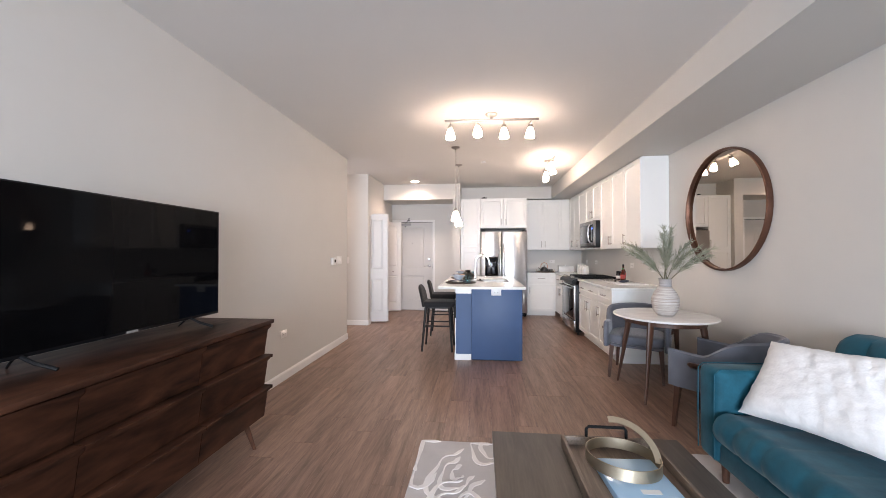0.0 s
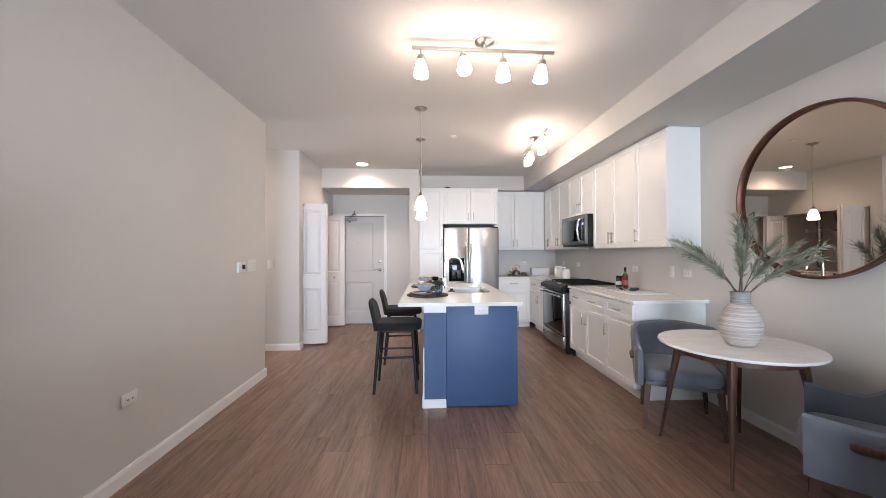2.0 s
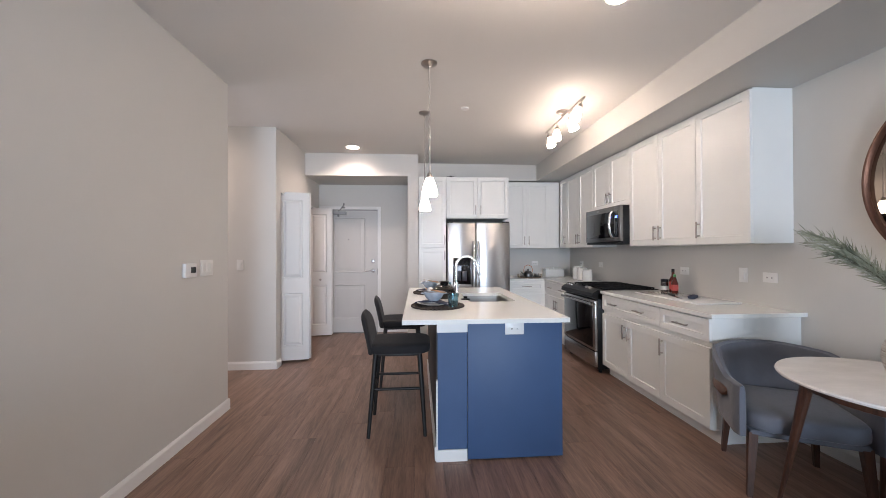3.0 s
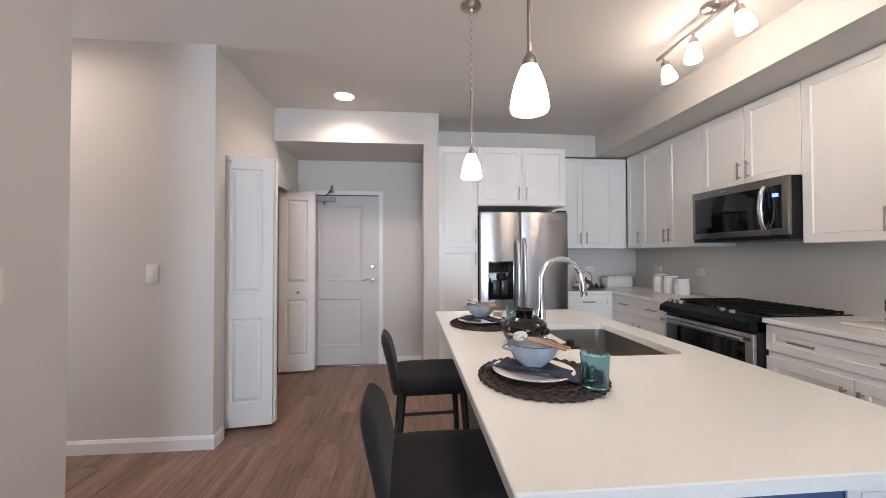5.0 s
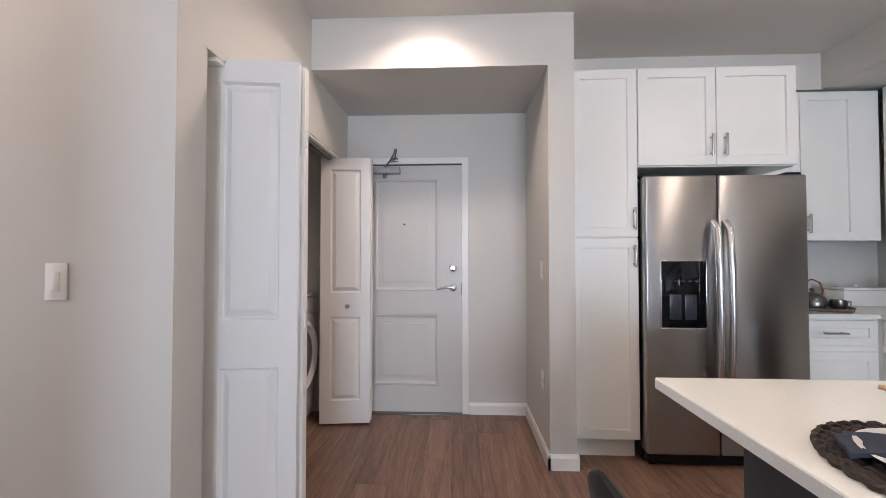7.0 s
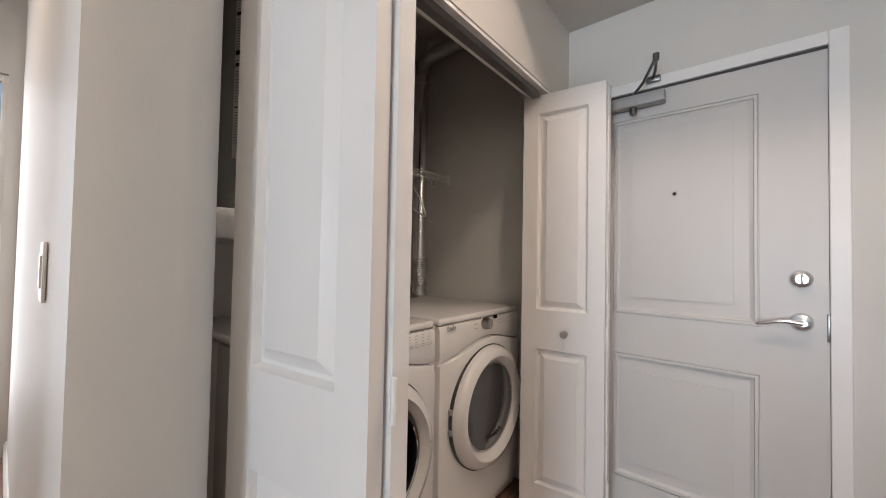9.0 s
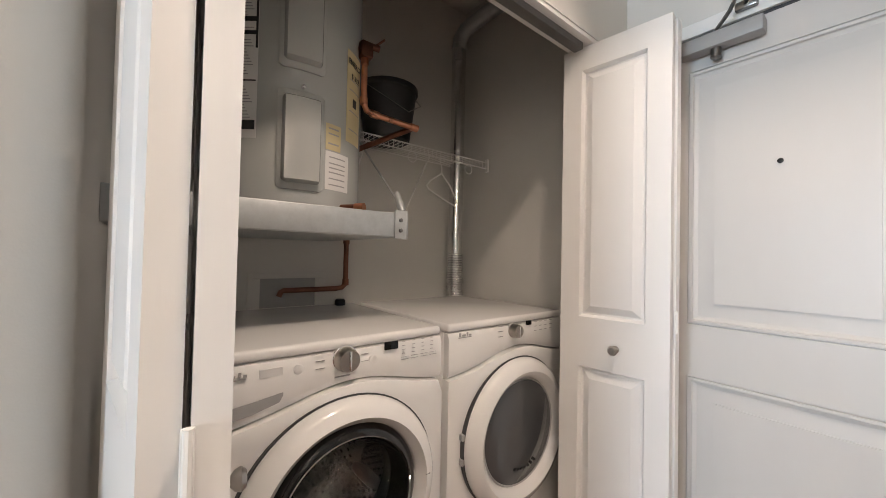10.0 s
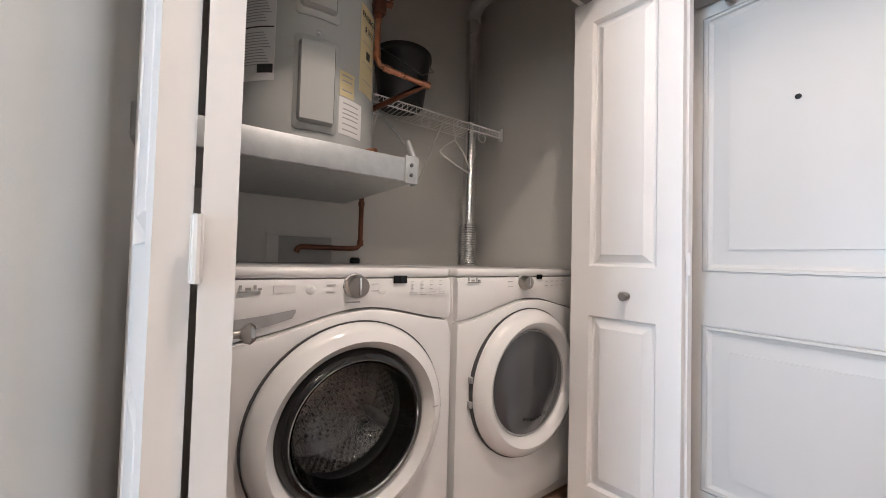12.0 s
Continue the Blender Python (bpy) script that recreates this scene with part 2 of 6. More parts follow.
BLUEGL = mat("blue_glaze", (0.40, 0.49, 0.59), 0.15, noise_scale=13, vary=0.3, color2=(0.24, 0.27, 0.31), coat=0.4)
SATIN = mat("satin_handle", (0.72, 0.725, 0.74), 0.26, metal=1.0, noise_scale=12, vary=0.03, stretch=(60, 60, 0.6))
PADDLE = mat("dispenser_paddle", (0.035, 0.04, 0.055), 0.3, noise_scale=9, vary=0.1)
PLATE = mat("porcelain", (0.78, 0.77, 0.76), 0.12, noise_scale=7, vary=0.02, coat=0.3)
NAPKIN = mat("navy_napkin", (0.045, 0.055, 0.085), 0.9, noise_scale=20, vary=0.2, bump=0.4, bump_scale=300)
MATM = mat("woven_mat", (0.055, 0.042, 0.036), 0.85, noise_scale=40, vary=0.4, bump=0.6, bump_scale=160)
TEALG = mat("teal_glass", (0.38, 0.60, 0.66), 0.05, trans=1.0, bump=0.4, bump_scale=60)
POTM = mat("black_stoneware", (0.007, 0.006, 0.006), 0.16, noise_scale=20, vary=0.3, coat=0.2, bump=0.35, bump_scale=35, stretch=(0.3, 0.3, 6))
LIGHTW = mat("pale_wood", (0.42, 0.25, 0.15), 0.55, noise_scale=8, vary=0.15, stretch=(10, 10, 1))
VASE = mat("washed_ceramic", (0.70, 0.665, 0.63), 0.5, noise_scale=3.0, vary=0.4, color2=(0.25, 0.19, 0.15), stretch=(1.0, 1.0, 42), bump=0.6, bump_scale=8)
VASEN = mat("grey_ceramic", (0.52, 0.50, 0.49), 0.5, noise_scale=3, vary=0.35, color2=(0.12, 0.11, 0.11), stretch=(0.3, 0.3, 45))
LEAF = mat("sage_leaf", (0.42, 0.43, 0.33), 0.6, noise_scale=16, vary=0.5, color2=(0.13, 0.15, 0.095), sheen=0.2)
STEM = mat("stem", (0.14, 0.135, 0.085), 0.7, noise_scale=9, vary=0.2)
RUG = mat("rug_pile", (0.50, 0.465, 0.45), 0.95, noise_scale=5, vary=0.08, bump=0.6, bump_scale=420, sheen=0.2)
RUGW = mat("rug_pattern", (0.78, 0.74, 0.72), 0.95, noise_scale=5, vary=0.06, bump=0.6, bump_scale=420, sheen=0.2)
BOOK = mat("book_cover", (0.30, 0.52, 0.72), 0.3, noise_scale=3.5, vary=0.0, color2=(0.62, 0.75, 0.86), coat=0.4)
SCREEN = mat("tv_screen", (0.003, 0.003, 0.0035), 0.035, spec=0.1)
SAUCE = mat("sauce_glass", (0.10, 0.012, 0.006), 0.1, spec=0.6, coat=0.5)
SAUCEG = mat("green_cap", (0.05, 0.22, 0.08), 0.4)
SAUCED = mat("dark_bottle", (0.02, 0.009, 0.006), 0.08, coat=0.5)
BUCKET = mat("bucket_plastic", (0.022, 0.023, 0.024), 0.5, noise_scale=9, vary=0.2)
BLUELED = mat("lit_display", (0.05, 0.1, 0.9), 0.3, emit=3.0, ecolor=(0.08, 0.2, 1.0))
GLASS = mat("clear_glass", (0.95, 0.97, 0.97), 0.02, trans=1.0)
JAR = mat("white_ceramic", (0.78, 0.775, 0.76), 0.22, noise_scale=4, vary=0.02, coat=0.3)

# ---- mesh helpers ----


def box(bm, x0, y0, z0, x1, y1, z1, bev=0.0, seg=2):
    x0, x1, y0, y1, z0, z1 = min(x0, x1), max(x0, x1), min(y0, y1), max(y0, y1), min(z0, z1), max(z0, z1)
    vs = [bm.verts.new((x, y, z)) for z in (z0, z1) for x, y in ((x0, y0), (x1, y0), (x1, y1), (x0, y1))]
    fs = [bm.faces.new([vs[i] for i in f]) for f in ((3, 2, 1, 0), (4, 5, 6, 7), (0, 1, 5, 4), (1, 2, 6, 5), (2, 3, 7, 6), (3, 0, 4, 7))]
    if bev:
        es = list({e for f in fs for e in f.edges})
        bmesh.ops.bevel(bm, geom=es, offset=bev, segments=seg, affect="EDGES", profile=0.5)
    return bm


def rings(bm, loops, closed=True, cap0=True, cap1=True):
    """Skin a list of rings, each a list of points of the same count."""
    vv = [[bm.verts.new(p) for p in loop] for loop in loops]
    n = len(vv[0])
    for a, b in zip(vv, vv[1:]):
        for i in range(n if closed else n - 1):
            j = (i + 1) % n
            bm.faces.new((a[i], a[j], b[j], b[i]))
    if cap0:
        bm.faces.new(vv[0][::-1])
    if cap1:
        bm.faces.new(vv[-1])
    return bm


def lathe(bm, profile, c=(0, 0, 0), seg=24, cap0=True, cap1=True, axis="z"):
    loops = []
    for r, h in profile:
        ring = []
        for i in range(seg):
            a = 2 * math.pi * i / seg
            u, v = r * math.cos(a), r * math.sin(a)
            ring.append({"z": (c[0] + u, c[1] + v, c[2] + h), "x": (c[0] + h, c[1] + u, c[2] + v), "y": (c[0] + v, c[1] + h, c[2] + u)}[axis])
        loops.append(ring)
    return rings(bm, loops, True, cap0, cap1)


def rod(bm, p, q, r0, r1=None, seg=12):
    p, q = Vector(p), Vector(q)
    r1 = r0 if r1 is None else r1
    d = (q - p).normalized()
    u = d.orthogonal().normalized()
    v = d.cross(u)
    loops = [[o + r * (math.cos(2 * math.pi * i / seg) * u + math.sin(2 * math.pi * i / seg) * v) for i in range(seg)] for o, r in ((p, r0), (q, r1))]
    return rings(bm, loops)


def tube(bm, pts, r, seg=10, flat=1.0):
    """A bent tube along points; flat squeezes it across."""
    pts = [Vector(p) for p in pts]
    up = None
    loops = []
    for i, p in enumerate(pts):
        d = (pts[min(i + 1, len(pts) - 1)] - pts[max(i - 1, 0)]).normalized()
        up = d.orthogonal().normalized() if up is None else (up - d * up.dot(d)).normalized()
        side = d.cross(up)
        rr = r[i] if isinstance(r, (list, tuple)) else r
        loops.append([p + rr * (math.cos(2 * math.pi * k / seg) * up + flat * math.sin(2 * math.pi * k / seg) * side) for k in range(seg)])
    return rings(bm, loops)


def arc(c, r, a0, a1, n, plane="xz"):
    out = []
    for i in range(n + 1):
        a = radians(a0 + (a1 - a0) * i / n)
        u, v = r * math.cos(a), r * math.sin(a)
        out.append({"xz": (c[0] + u, c[1], c[2] + v), "yz": (c[0], c[1] + u, c[2] + v), "xy": (c[0] + u, c[1] + v, c[2])}[plane])
    return out


def cushion(bm, cx, cy, cz, sx, sy, sz, power=4.0, nu=28, nv=14, wob=0.0, pinch=0.0):
    """A soft rounded block (superellipsoid), its faces swelling; wob adds slight unevenness."""
    def sgn(c, e):
        return math.copysign(abs(c) ** e, c)
    e = 2 / power
    loops = []
    for j in range(1, nv):
        b = -math.pi / 2 + math.pi * j / nv
        ring = []
        for i in range(nu):
            a = 2 * math.pi * i / nu
            x, y, z = sgn(math.cos(b), e) * sgn(math.cos(a), e), sgn(math.cos(b), e) * sgn(math.sin(a), e), sgn(math.sin(b), e)
            k = 1 - pinch * (abs(x) * abs(y)) if pinch else 1
            w = 1 + wob * noise.noise(Vector((x * 2.3 + cx, y * 2.3 + cy, z * 2.3)))
            ring.append((cx + sx * x * w, cy + sy * y * w, cz + sz * z * w * k))
        loops.append(ring)
    return rings(bm, loops)


def mesh_of(bm, name, material, smooth=True):
    bmesh.ops.recalc_face_normals(bm, faces=bm.faces)
    me = bpy.data.meshes.new(name)
    bm.to_mesh(me)
    bm.free()
    if material:
        me.materials.append(material)
    if smooth:
        me.polygons.foreach_set("use_smooth", [True] * len(me.polygons))
        me.set_sharp_from_angle(angle=radians(15 if material in (DOORP, ENTRYP, CAB, TRIM, QUARTZ) else 42))
    return me


def part(name, bm, material, parent, label="", m=None):
    ob = new(name, mesh_of(bm, name, material))
    ob.parent = parent
    if m is not None:
        ob.matrix_basis = m
    if label:
        tagged(ob, label)
    return ob


def thing(name, m, label, category, group="", kind=""):
    ob = new(name)
    ob.empty_display_size = 0.1
    ob.matrix_world = m
    return tagged(ob, label, category, group, kind)


def solid(name, bm, material, label, category, group="", kind="", m=None):
    ob = new(name, mesh_of(bm, name, material))
    if m is not None:
        ob.matrix_world = m
    return tagged(ob, label, category, group, kind)


def bx(*a, **k):
    return box(bmesh.new(), *a, **k)


def shaker(w, h, t=0.02, rail=0.058, rec=0.009):
    """A shaker front: x 0..w, z 0..h, face at y=-t."""
    bm = bmesh.new()
    def ring(i, y):
        return [(i, y, i), (w - i, y, i), (w - i, y, h - i), (i, y, h - i)]
    r = min(rail, w * 0.3, h * 0.3)
    return rings(bm, [ring(0, 0), ring(0, -t + 0.002), ring(0.002, -t), ring(r, -t), ring(r + 0.004, -t + rec), ring(r + 0.012, -t + rec)])


def bar_handle(length=0.13, vertical=True):
    """A slim bar pull on two posts, standing off in -y, centred on the origin."""
    bm = bmesh.new()
    h = length / 2
    if vertical:
        box(bm, -0.006, -0.034, -h, 0.006, -0.022, h, 0.003)
        for s in (-1, 1):
            rod(bm, (0, 0, s * h * 0.7), (0, -0.026, s * h * 0.7), 0.005, seg=8)
    else:
        box(bm, -h, -0.034, -0.006, h, -0.022, 0.006, 0.003)
        for s in (-1, 1):
            rod(bm, (s * h * 0.7, 0, 0), (s * h * 0.7, -0.026, 0), 0.005, seg=8)
    return bm


RAISED = ((0, 0), (0.003, 0.004), (0.008, 0.016), (0.016, 0.016), (0.042, 0.001), (0.05, 0.0005))
BEADED = ((0, 0), (0.001, 0.006), (0.004, 0.006), (0.006, -0.003), (0.015, -0.003), (0.018, 0.005), (0.030, 0.010), (0.036, 0.010), (0.080, 0.005), (0.0805, 0.0005), (0.09, 0.0005))


def panel_slab(w, h, t, panels, mx, both=True, profile=RAISED):
    """A moulded door slab: x 0..w, y -t/2..t/2, z 0..h, with raised panels (z0, z1) on its faces."""
    bm = bmesh.new()
    zs = [0] + [z for p in panels for z in p] + [h]
    for s in ((-1, 1) if both else (-1,)):
        y = s * t / 2
        def quad(x0, z0, x1, z1):
            bm.faces.new([bm.verts.new(p) for p in ((x0, y, z0), (x1, y, z0), (x1, y, z1), (x0, y, z1))])
        quad(0, 0, mx, h)
        quad(w - mx, 0, w, h)
        for i in range(0, len(zs), 2):
            quad(mx, zs[i], w - mx, zs[i + 1])
        for z0, z1 in panels:
            def ring(i, d):
                return [(mx + i, y - s * d, z0 + i), (w - mx - i, y - s * d, z0 + i), (w - mx - i, y - s * d, z1 - i), (mx + i, y - s * d, z1 - i)]
            rings(bm, [ring(i, d) for i, d in profile], True, False, True)
    bmesh.ops.remove_doubles(bm, verts=bm.verts, dist=0.0002)
    for a, b in (((0, 0), (w, 0)), ((w, 0), (w, h)), ((w, h), (0, h)), ((0, h), (0, 0))):
        bm.faces.new([bm.verts.new(p) for p in ((a[0], -t / 2, a[1]), (b[0], -t / 2, b[1]), (b[0], t / 2, b[1]), (a[0], t / 2, a[1]))])
    if not both:
        bm.faces.new([bm.verts.new(p) for p in ((0, t / 2, 0), (w, t / 2, 0), (w, t / 2, h), (0, t / 2, h))])
    return bm

# ---- the flat's shell ----
H = 2.785            # ceiling height
XL, XR = -1.9, 2.42  # side walls of the living room and kitchen
Y0 = -3.6            # window wall
YD = 9.09            # entry door wall
YK = 9.20            # kitchen back wall
YH = 7.255           # wall across the side hall
YE = 6.187           # end of the living-room side wall
YHB = 7.46           # closet side of the wall across the hall


def wall(name, x0, y0, x1, y1, z0=0.0, z1=H, label="smooth warm grey painted wall"):
    return solid(name, bx(x0, y0, z0, x1, y1, z1), WALL, label, "wall", kind="structure")


wall("wall_west", XL - 0.12, Y0, XL, YE)
wall("wall_hall_south", -4.6, YE - 0.12, XL - 0.12, YE)
bm = bx(-4.6, YH, 0, XL - 0.11, YHB, H)
box(bm, XL - 0.11, YH, 2.055, XL, YHB, H)
prof = [(XL - 0.11, YH), (XL, YH)] + [(XL - 0.11 + 0.11 * math.cos(radians(9 * k)), 7.38 + 0.08 * math.sin(radians(9 * k))) for k in range(11)]
rings(bm, [[(x, y, z) for x, y in prof] for z in (0.0, 2.055)])
solid("wall_hall_north", bm, WALL, "smooth warm grey painted wall with a rounded end", "wall", kind="structure")
bm = bmesh.new()
box(bm, -4.72, YE - 0.12, 0, -4.6, YE + 0.06, H)
box(bm, -4.72, YH - 0.06, 0, -4.6, YHB, H)
box(bm, -4.72, YE + 0.06, 0, -4.6, YH - 0.06, 0.3)
box(bm, -4.72, YE + 0.06, 2.3, -4.6, YH - 0.06, H)
solid("wall_hall_end", bm, WALL, "painted wall round the added window at the hall's unseen end", "wall", kind="structure")
# invented window at the unseen hall end, to go with the fill lamp
added_win = thing("window_2", pose(-4.66, 6.76, 0.3, 0, 0, 90), "added white-framed window at the unseen end of the hall", "window", kind="structure")
bm = bmesh.new()
for x in (-0.45, 0.41):
    box(bm, x, -0.03, 0, x + 0.04, 0.03, 2.0, 0.004)
for z in (0, 1.96):
    box(bm, -0.41, -0.028, z, 0.41, 0.028, z + 0.04, 0.004)
part("window_frame", bm, TRIM, added_win)
p = part("pane", bx(-0.41, -0.004, 0.04, 0.41, 0.004, 1.96), GLASS, added_win)
p.visible_shadow = False
wall("wall_closet_header", XL - 0.11, YHB, XL, 8.90, 2.055, H, "warm grey painted wall above the closet opening")
wall("wall_closet_return", XL - 0.11, 8.90, XL, YD)
wall("wall_closet_back", -3.05, YHB, -2.93, YD, label="beige grey painted closet back wall")
bm = bmesh.new()
box(bm, -3.05, YD, 0, -1.885, YD + 0.12, H)
box(bm, -0.925, YD, 0, -0.42, YD + 0.12, H)
box(bm, -1.885, YD, 2.065, -0.925, YD + 0.12, H)
solid("wall_entry", bm, WALL, "warm grey painted wall round the entry door", "wall", kind="structure")
wall("wall_pier", -0.42, 8.34, -0.262, YK + 0.12, label="narrow warm grey painted wall pier beside the pantry cabinet")
wall("wall_kitchen_back", -0.262, YK, XR + 0.12, YK + 0.12)
wall("wall_east", XR, Y0, XR + 0.12, YK)
bm = bmesh.new()
box(bm, XL - 0.12, Y0 - 0.12, 0, -1.5, Y0, H)
box(bm, 1.4, Y0 - 0.12, 0, XR + 0.12, Y0, H)
box(bm, -1.5, Y0 - 0.12, 0, 1.4, Y0, 0.25)
box(bm, -1.5, Y0 - 0.12, 2.35, 1.4, Y0, H)
solid("wall_south", bm, WALL, "warm grey painted wall round a wide window", "wall", kind="structure")
win1 = thing("window_1", pose(-0.05, Y0 - 0.06, 0.25), "wide white-framed living-room window", "window", kind="structure")
bm = bmesh.new()
for x in (-1.45, -0.02, 1.41):
    box(bm, x, -0.03, 0, x + 0.04, 0.03, 2.1, 0.004)
box(bm, -1.41, -0.028, 0, 1.41, 0.028, 0.04, 0.004)
box(bm, -1.41, -0.028, 2.06, 1.41, 0.028, 2.1, 0.004)
part("window_frame", bm, TRIM, win1)
for x in (-1.41, 0.02):
    p = part("pane", bx(x, -0.004, 0.04, x + 1.39, 0.004, 2.06), GLASS, win1)
    p.visible_shadow = False

solid("ceiling", bx(-4.72, Y0 - 0.12, H, XR + 0.12, YK + 0.12, H + 0.1), CEIL, "flat off-white painted ceiling", "ceiling", kind="structure")
solid("ceiling_soffit", bx(1.71, Y0, 2.515, XR, YK, H), WALL, "long boxed soffit painted warm grey", "soffit", kind="structure")
solid("ceiling_bulkhead", bx(-0.262, 8.885, 2.515, 1.71, YK, H), WALL, "boxed bulkhead above the kitchen wall cabinets", "soffit", kind="structure")
solid("ceiling_entry", bx(XL, 8.34, 2.458, -0.42, YD, H), WALL, "lowered ceiling over the entry", "soffit", kind="structure")

floor = tagged(new("floor", mesh_of(bx(-4.72, Y0 - 0.12, -0.12, XR + 0.12, YK + 0.12, -0.006), "floor", SUB)), "brown wood-look plank floor", "floor", kind="structure")

# baseboards, each run one board with a small top bevel
BB = 0.092


def baseboard(x0, y0, x1, y1, side):
    """A run along x or y; side is the way it stands out from the wall."""
    bm = bmesh.new()
    dx, dy = side
    d = 0.014
    def loop(x, y):
        return [(x, y, 0.0), (x + dx * d, y + dy * d, 0.0), (x + dx * d, y + dy * d, BB - 0.02), (x + dx * d * 0.55, y + dy * d * 0.55, BB - 0.006), (x + dx * d * 0.4, y + dy * d * 0.4, BB), (x, y, BB)]
    rings(bm, [loop(x0, y0), loop(x1, y1)])
    return solid("baseboard", bm, TRIM, "white painted wooden baseboard", "baseboard", kind="structure")


baseboard(XL, Y0, XL, YE, (1, 0))
baseboard(XL + 0.014, YE, -4.6, YE, (0, 1))
baseboard(-4.6, YH, XL + 0.014, YH, (0, -1))
baseboard(XL, YH, XL, 7.38, (1, 0))
baseboard(-0.885, YD, -0.42, YD, (0, -1))
baseboard(-0.42, YD, -0.42, 8.326, (-1, 0))
baseboard(-0.434, 8.34, -0.248, 8.34, (0, -1))
baseboard(-0.262, 8.34, -0.262, 8.44, (1, 0))
baseboard(XR, Y0, XR, 5.31, (-1, 0))

# ---- entry door ----
trim_e = thing("door_trim", pose(-1.405, YD, 0), "white painted steel door frame", "door frame", kind="structure")
bm = bmesh.new()
box(bm, 0.462, -0.012, 0, 0.515, 0.05, 2.095, 0.003)
box(bm, -0.492, -0.012, 0, -0.462, 0.05, 2.095, 0.003)
box(bm, -0.462, -0.012, 2.045, 0.462, 0.05, 2.095, 0.003)
part("frame", bm, TRIM, trim_e)
door1 = thing("door_1", pose(-1.862, YD + 0.024, 0.008), "closed white two-panel entry door", "door", kind="structure")
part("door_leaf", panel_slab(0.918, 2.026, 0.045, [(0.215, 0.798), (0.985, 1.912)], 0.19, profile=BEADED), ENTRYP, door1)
bm = bmesh.new()
lathe(bm, [(0.033, 0.0), (0.033, -0.006), (0.029, -0.014), (0.018, -0.018), (0.018, -0.026)], (0.845, -0.0225, 1.178), 24, axis="y")
box(bm, 0.841, -0.06, 1.160, 0.849, -0.046, 1.196, 0.003)
part("deadbolt", bm, SATIN, door1, "round satin chrome deadbolt")
bm = bmesh.new()
lathe(bm, [(0.034, 0.0), (0.034, -0.006), (0.028, -0.016), (0.012, -0.02), (0.012, -0.05)], (0.845, -0.0225, 1.018), 24, axis="y")
tube(bm, [(0.845, -0.07, 1.018), (0.81, -0.073, 1.022), (0.77, -0.07, 1.018), (0.735, -0.066, 1.006), (0.715, -0.064, 1.004)], [0.011, 0.010, 0.008, 0.007, 0.005], 10)
part("door_handle", bm, SATIN, door1, "satin chrome lever handle")
part("peephole", lathe(bmesh.new(), [(0.008, 0), (0.008, -0.003), (0.005, -0.004)], (0.443, -0.0225, 1.537), 14, axis="y"), BLACKP, door1)
bm = bmesh.new()
box(bm, 0.912, -0.028, 0.955, 0.921, -0.02, 1.055, 0.001)
part("strike_plate", bm, STEELD, door1)
# dark strip fills the head gap, so its shade is put in as colour
part("gasket", bx(0.0, -0.0235, 2.0265, 0.918, -0.008, 2.0365), RUBBER, door1, "dark strip standing for the shaded gap at the door's head")
closer = thing("door_closer", pose(-1.55, YD - 0.005, 1.985), "grey metal door closer with a folded arm", "door closer")
bm = bmesh.new()
box(bm, -0.14, -0.058, -0.026, 0.10, -0.004, 0.026, 0.006)
part("body", bm, GREYPL, closer)
bm = bmesh.new()
lathe(bm, [(0.016, 0), (0.016, -0.03), (0.008, -0.036)], (-0.03, -0.03, -0.026), 14)
part("spindle", bm, STEELD, closer)
bm = bmesh.new()
tube(bm, [(-0.03, -0.04, 0.03), (0.02, -0.08, 0.06), (0.08, -0.14, 0.13)], 0.013, 8, 0.5)
tube(bm, [(0.08, -0.14, 0.13), (0.07, -0.08, 0.11), (0.05, -0.022, 0.092)], 0.008, 8, 0.6)
lathe(bm, [(0.013, -0.012), (0.013, 0.016)], (0.08, -0.14, 0.13), 12)
box(bm, 0.02, -0.03, 0.078, 0.08, -0.008, 0.105, 0.004)
part("arm", bm, STEELD, closer)
solid("threshold", bx(-1.86, YD - 0.045, 0, -0.945, YD + 0.02, 0.007, bev=0.002), STEELD, "thin dark metal door threshold", "threshold", kind="structure")

# ---- closet opening: jamb lining, track and two folded pairs of panels ----
solid("trim", bx(XL - 0.105, YHB, 2.04, XL - 0.004, 8.90, 2.055), TRIM, "white painted head trim of the closet opening", "trim", kind="structure")
solid("track", bx(XL - 0.065, 7.70, 2.015, XL - 0.03, 8.80, 2.0395), STEELD, "metal bifold door track", "track", kind="structure")
BFP = [(0.17, 0.80), (0.985, 1.925)]


def bifold_panel(name, parent, m):
    return part(name, panel_slab(0.375, 2.015, 0.034, BFP, 0.073), DOORP, parent, m=m)


def knob(parent, x, y, z, s):
    bm = bmesh.new()
    lathe(bm, [(0.013, 0.0), (0.013, s * 0.004), (0.006, s * 0.007), (0.007, s * 0.018), (0.014, s * 0.024), (0.017, s * 0.032), (0.012, s * 0.039)], (x, y, z), 18, axis="y")
    return part("knob", bm, NICKEL, parent, "round brushed nickel knob")


def hinge(parent, x, y, z):
    bm = bmesh.new()
    box(bm, x - 0.002, y - 0.006, z - 0.035, x + 0.003, y + 0.006, z + 0.035, 0.001)
    rod(bm, (x + 0.005, y, z - 0.036), (x + 0.005, y, z + 0.036), 0.0045, seg=8)
    return part("hinge", bm, WHITEP, parent, "white painted hinge")


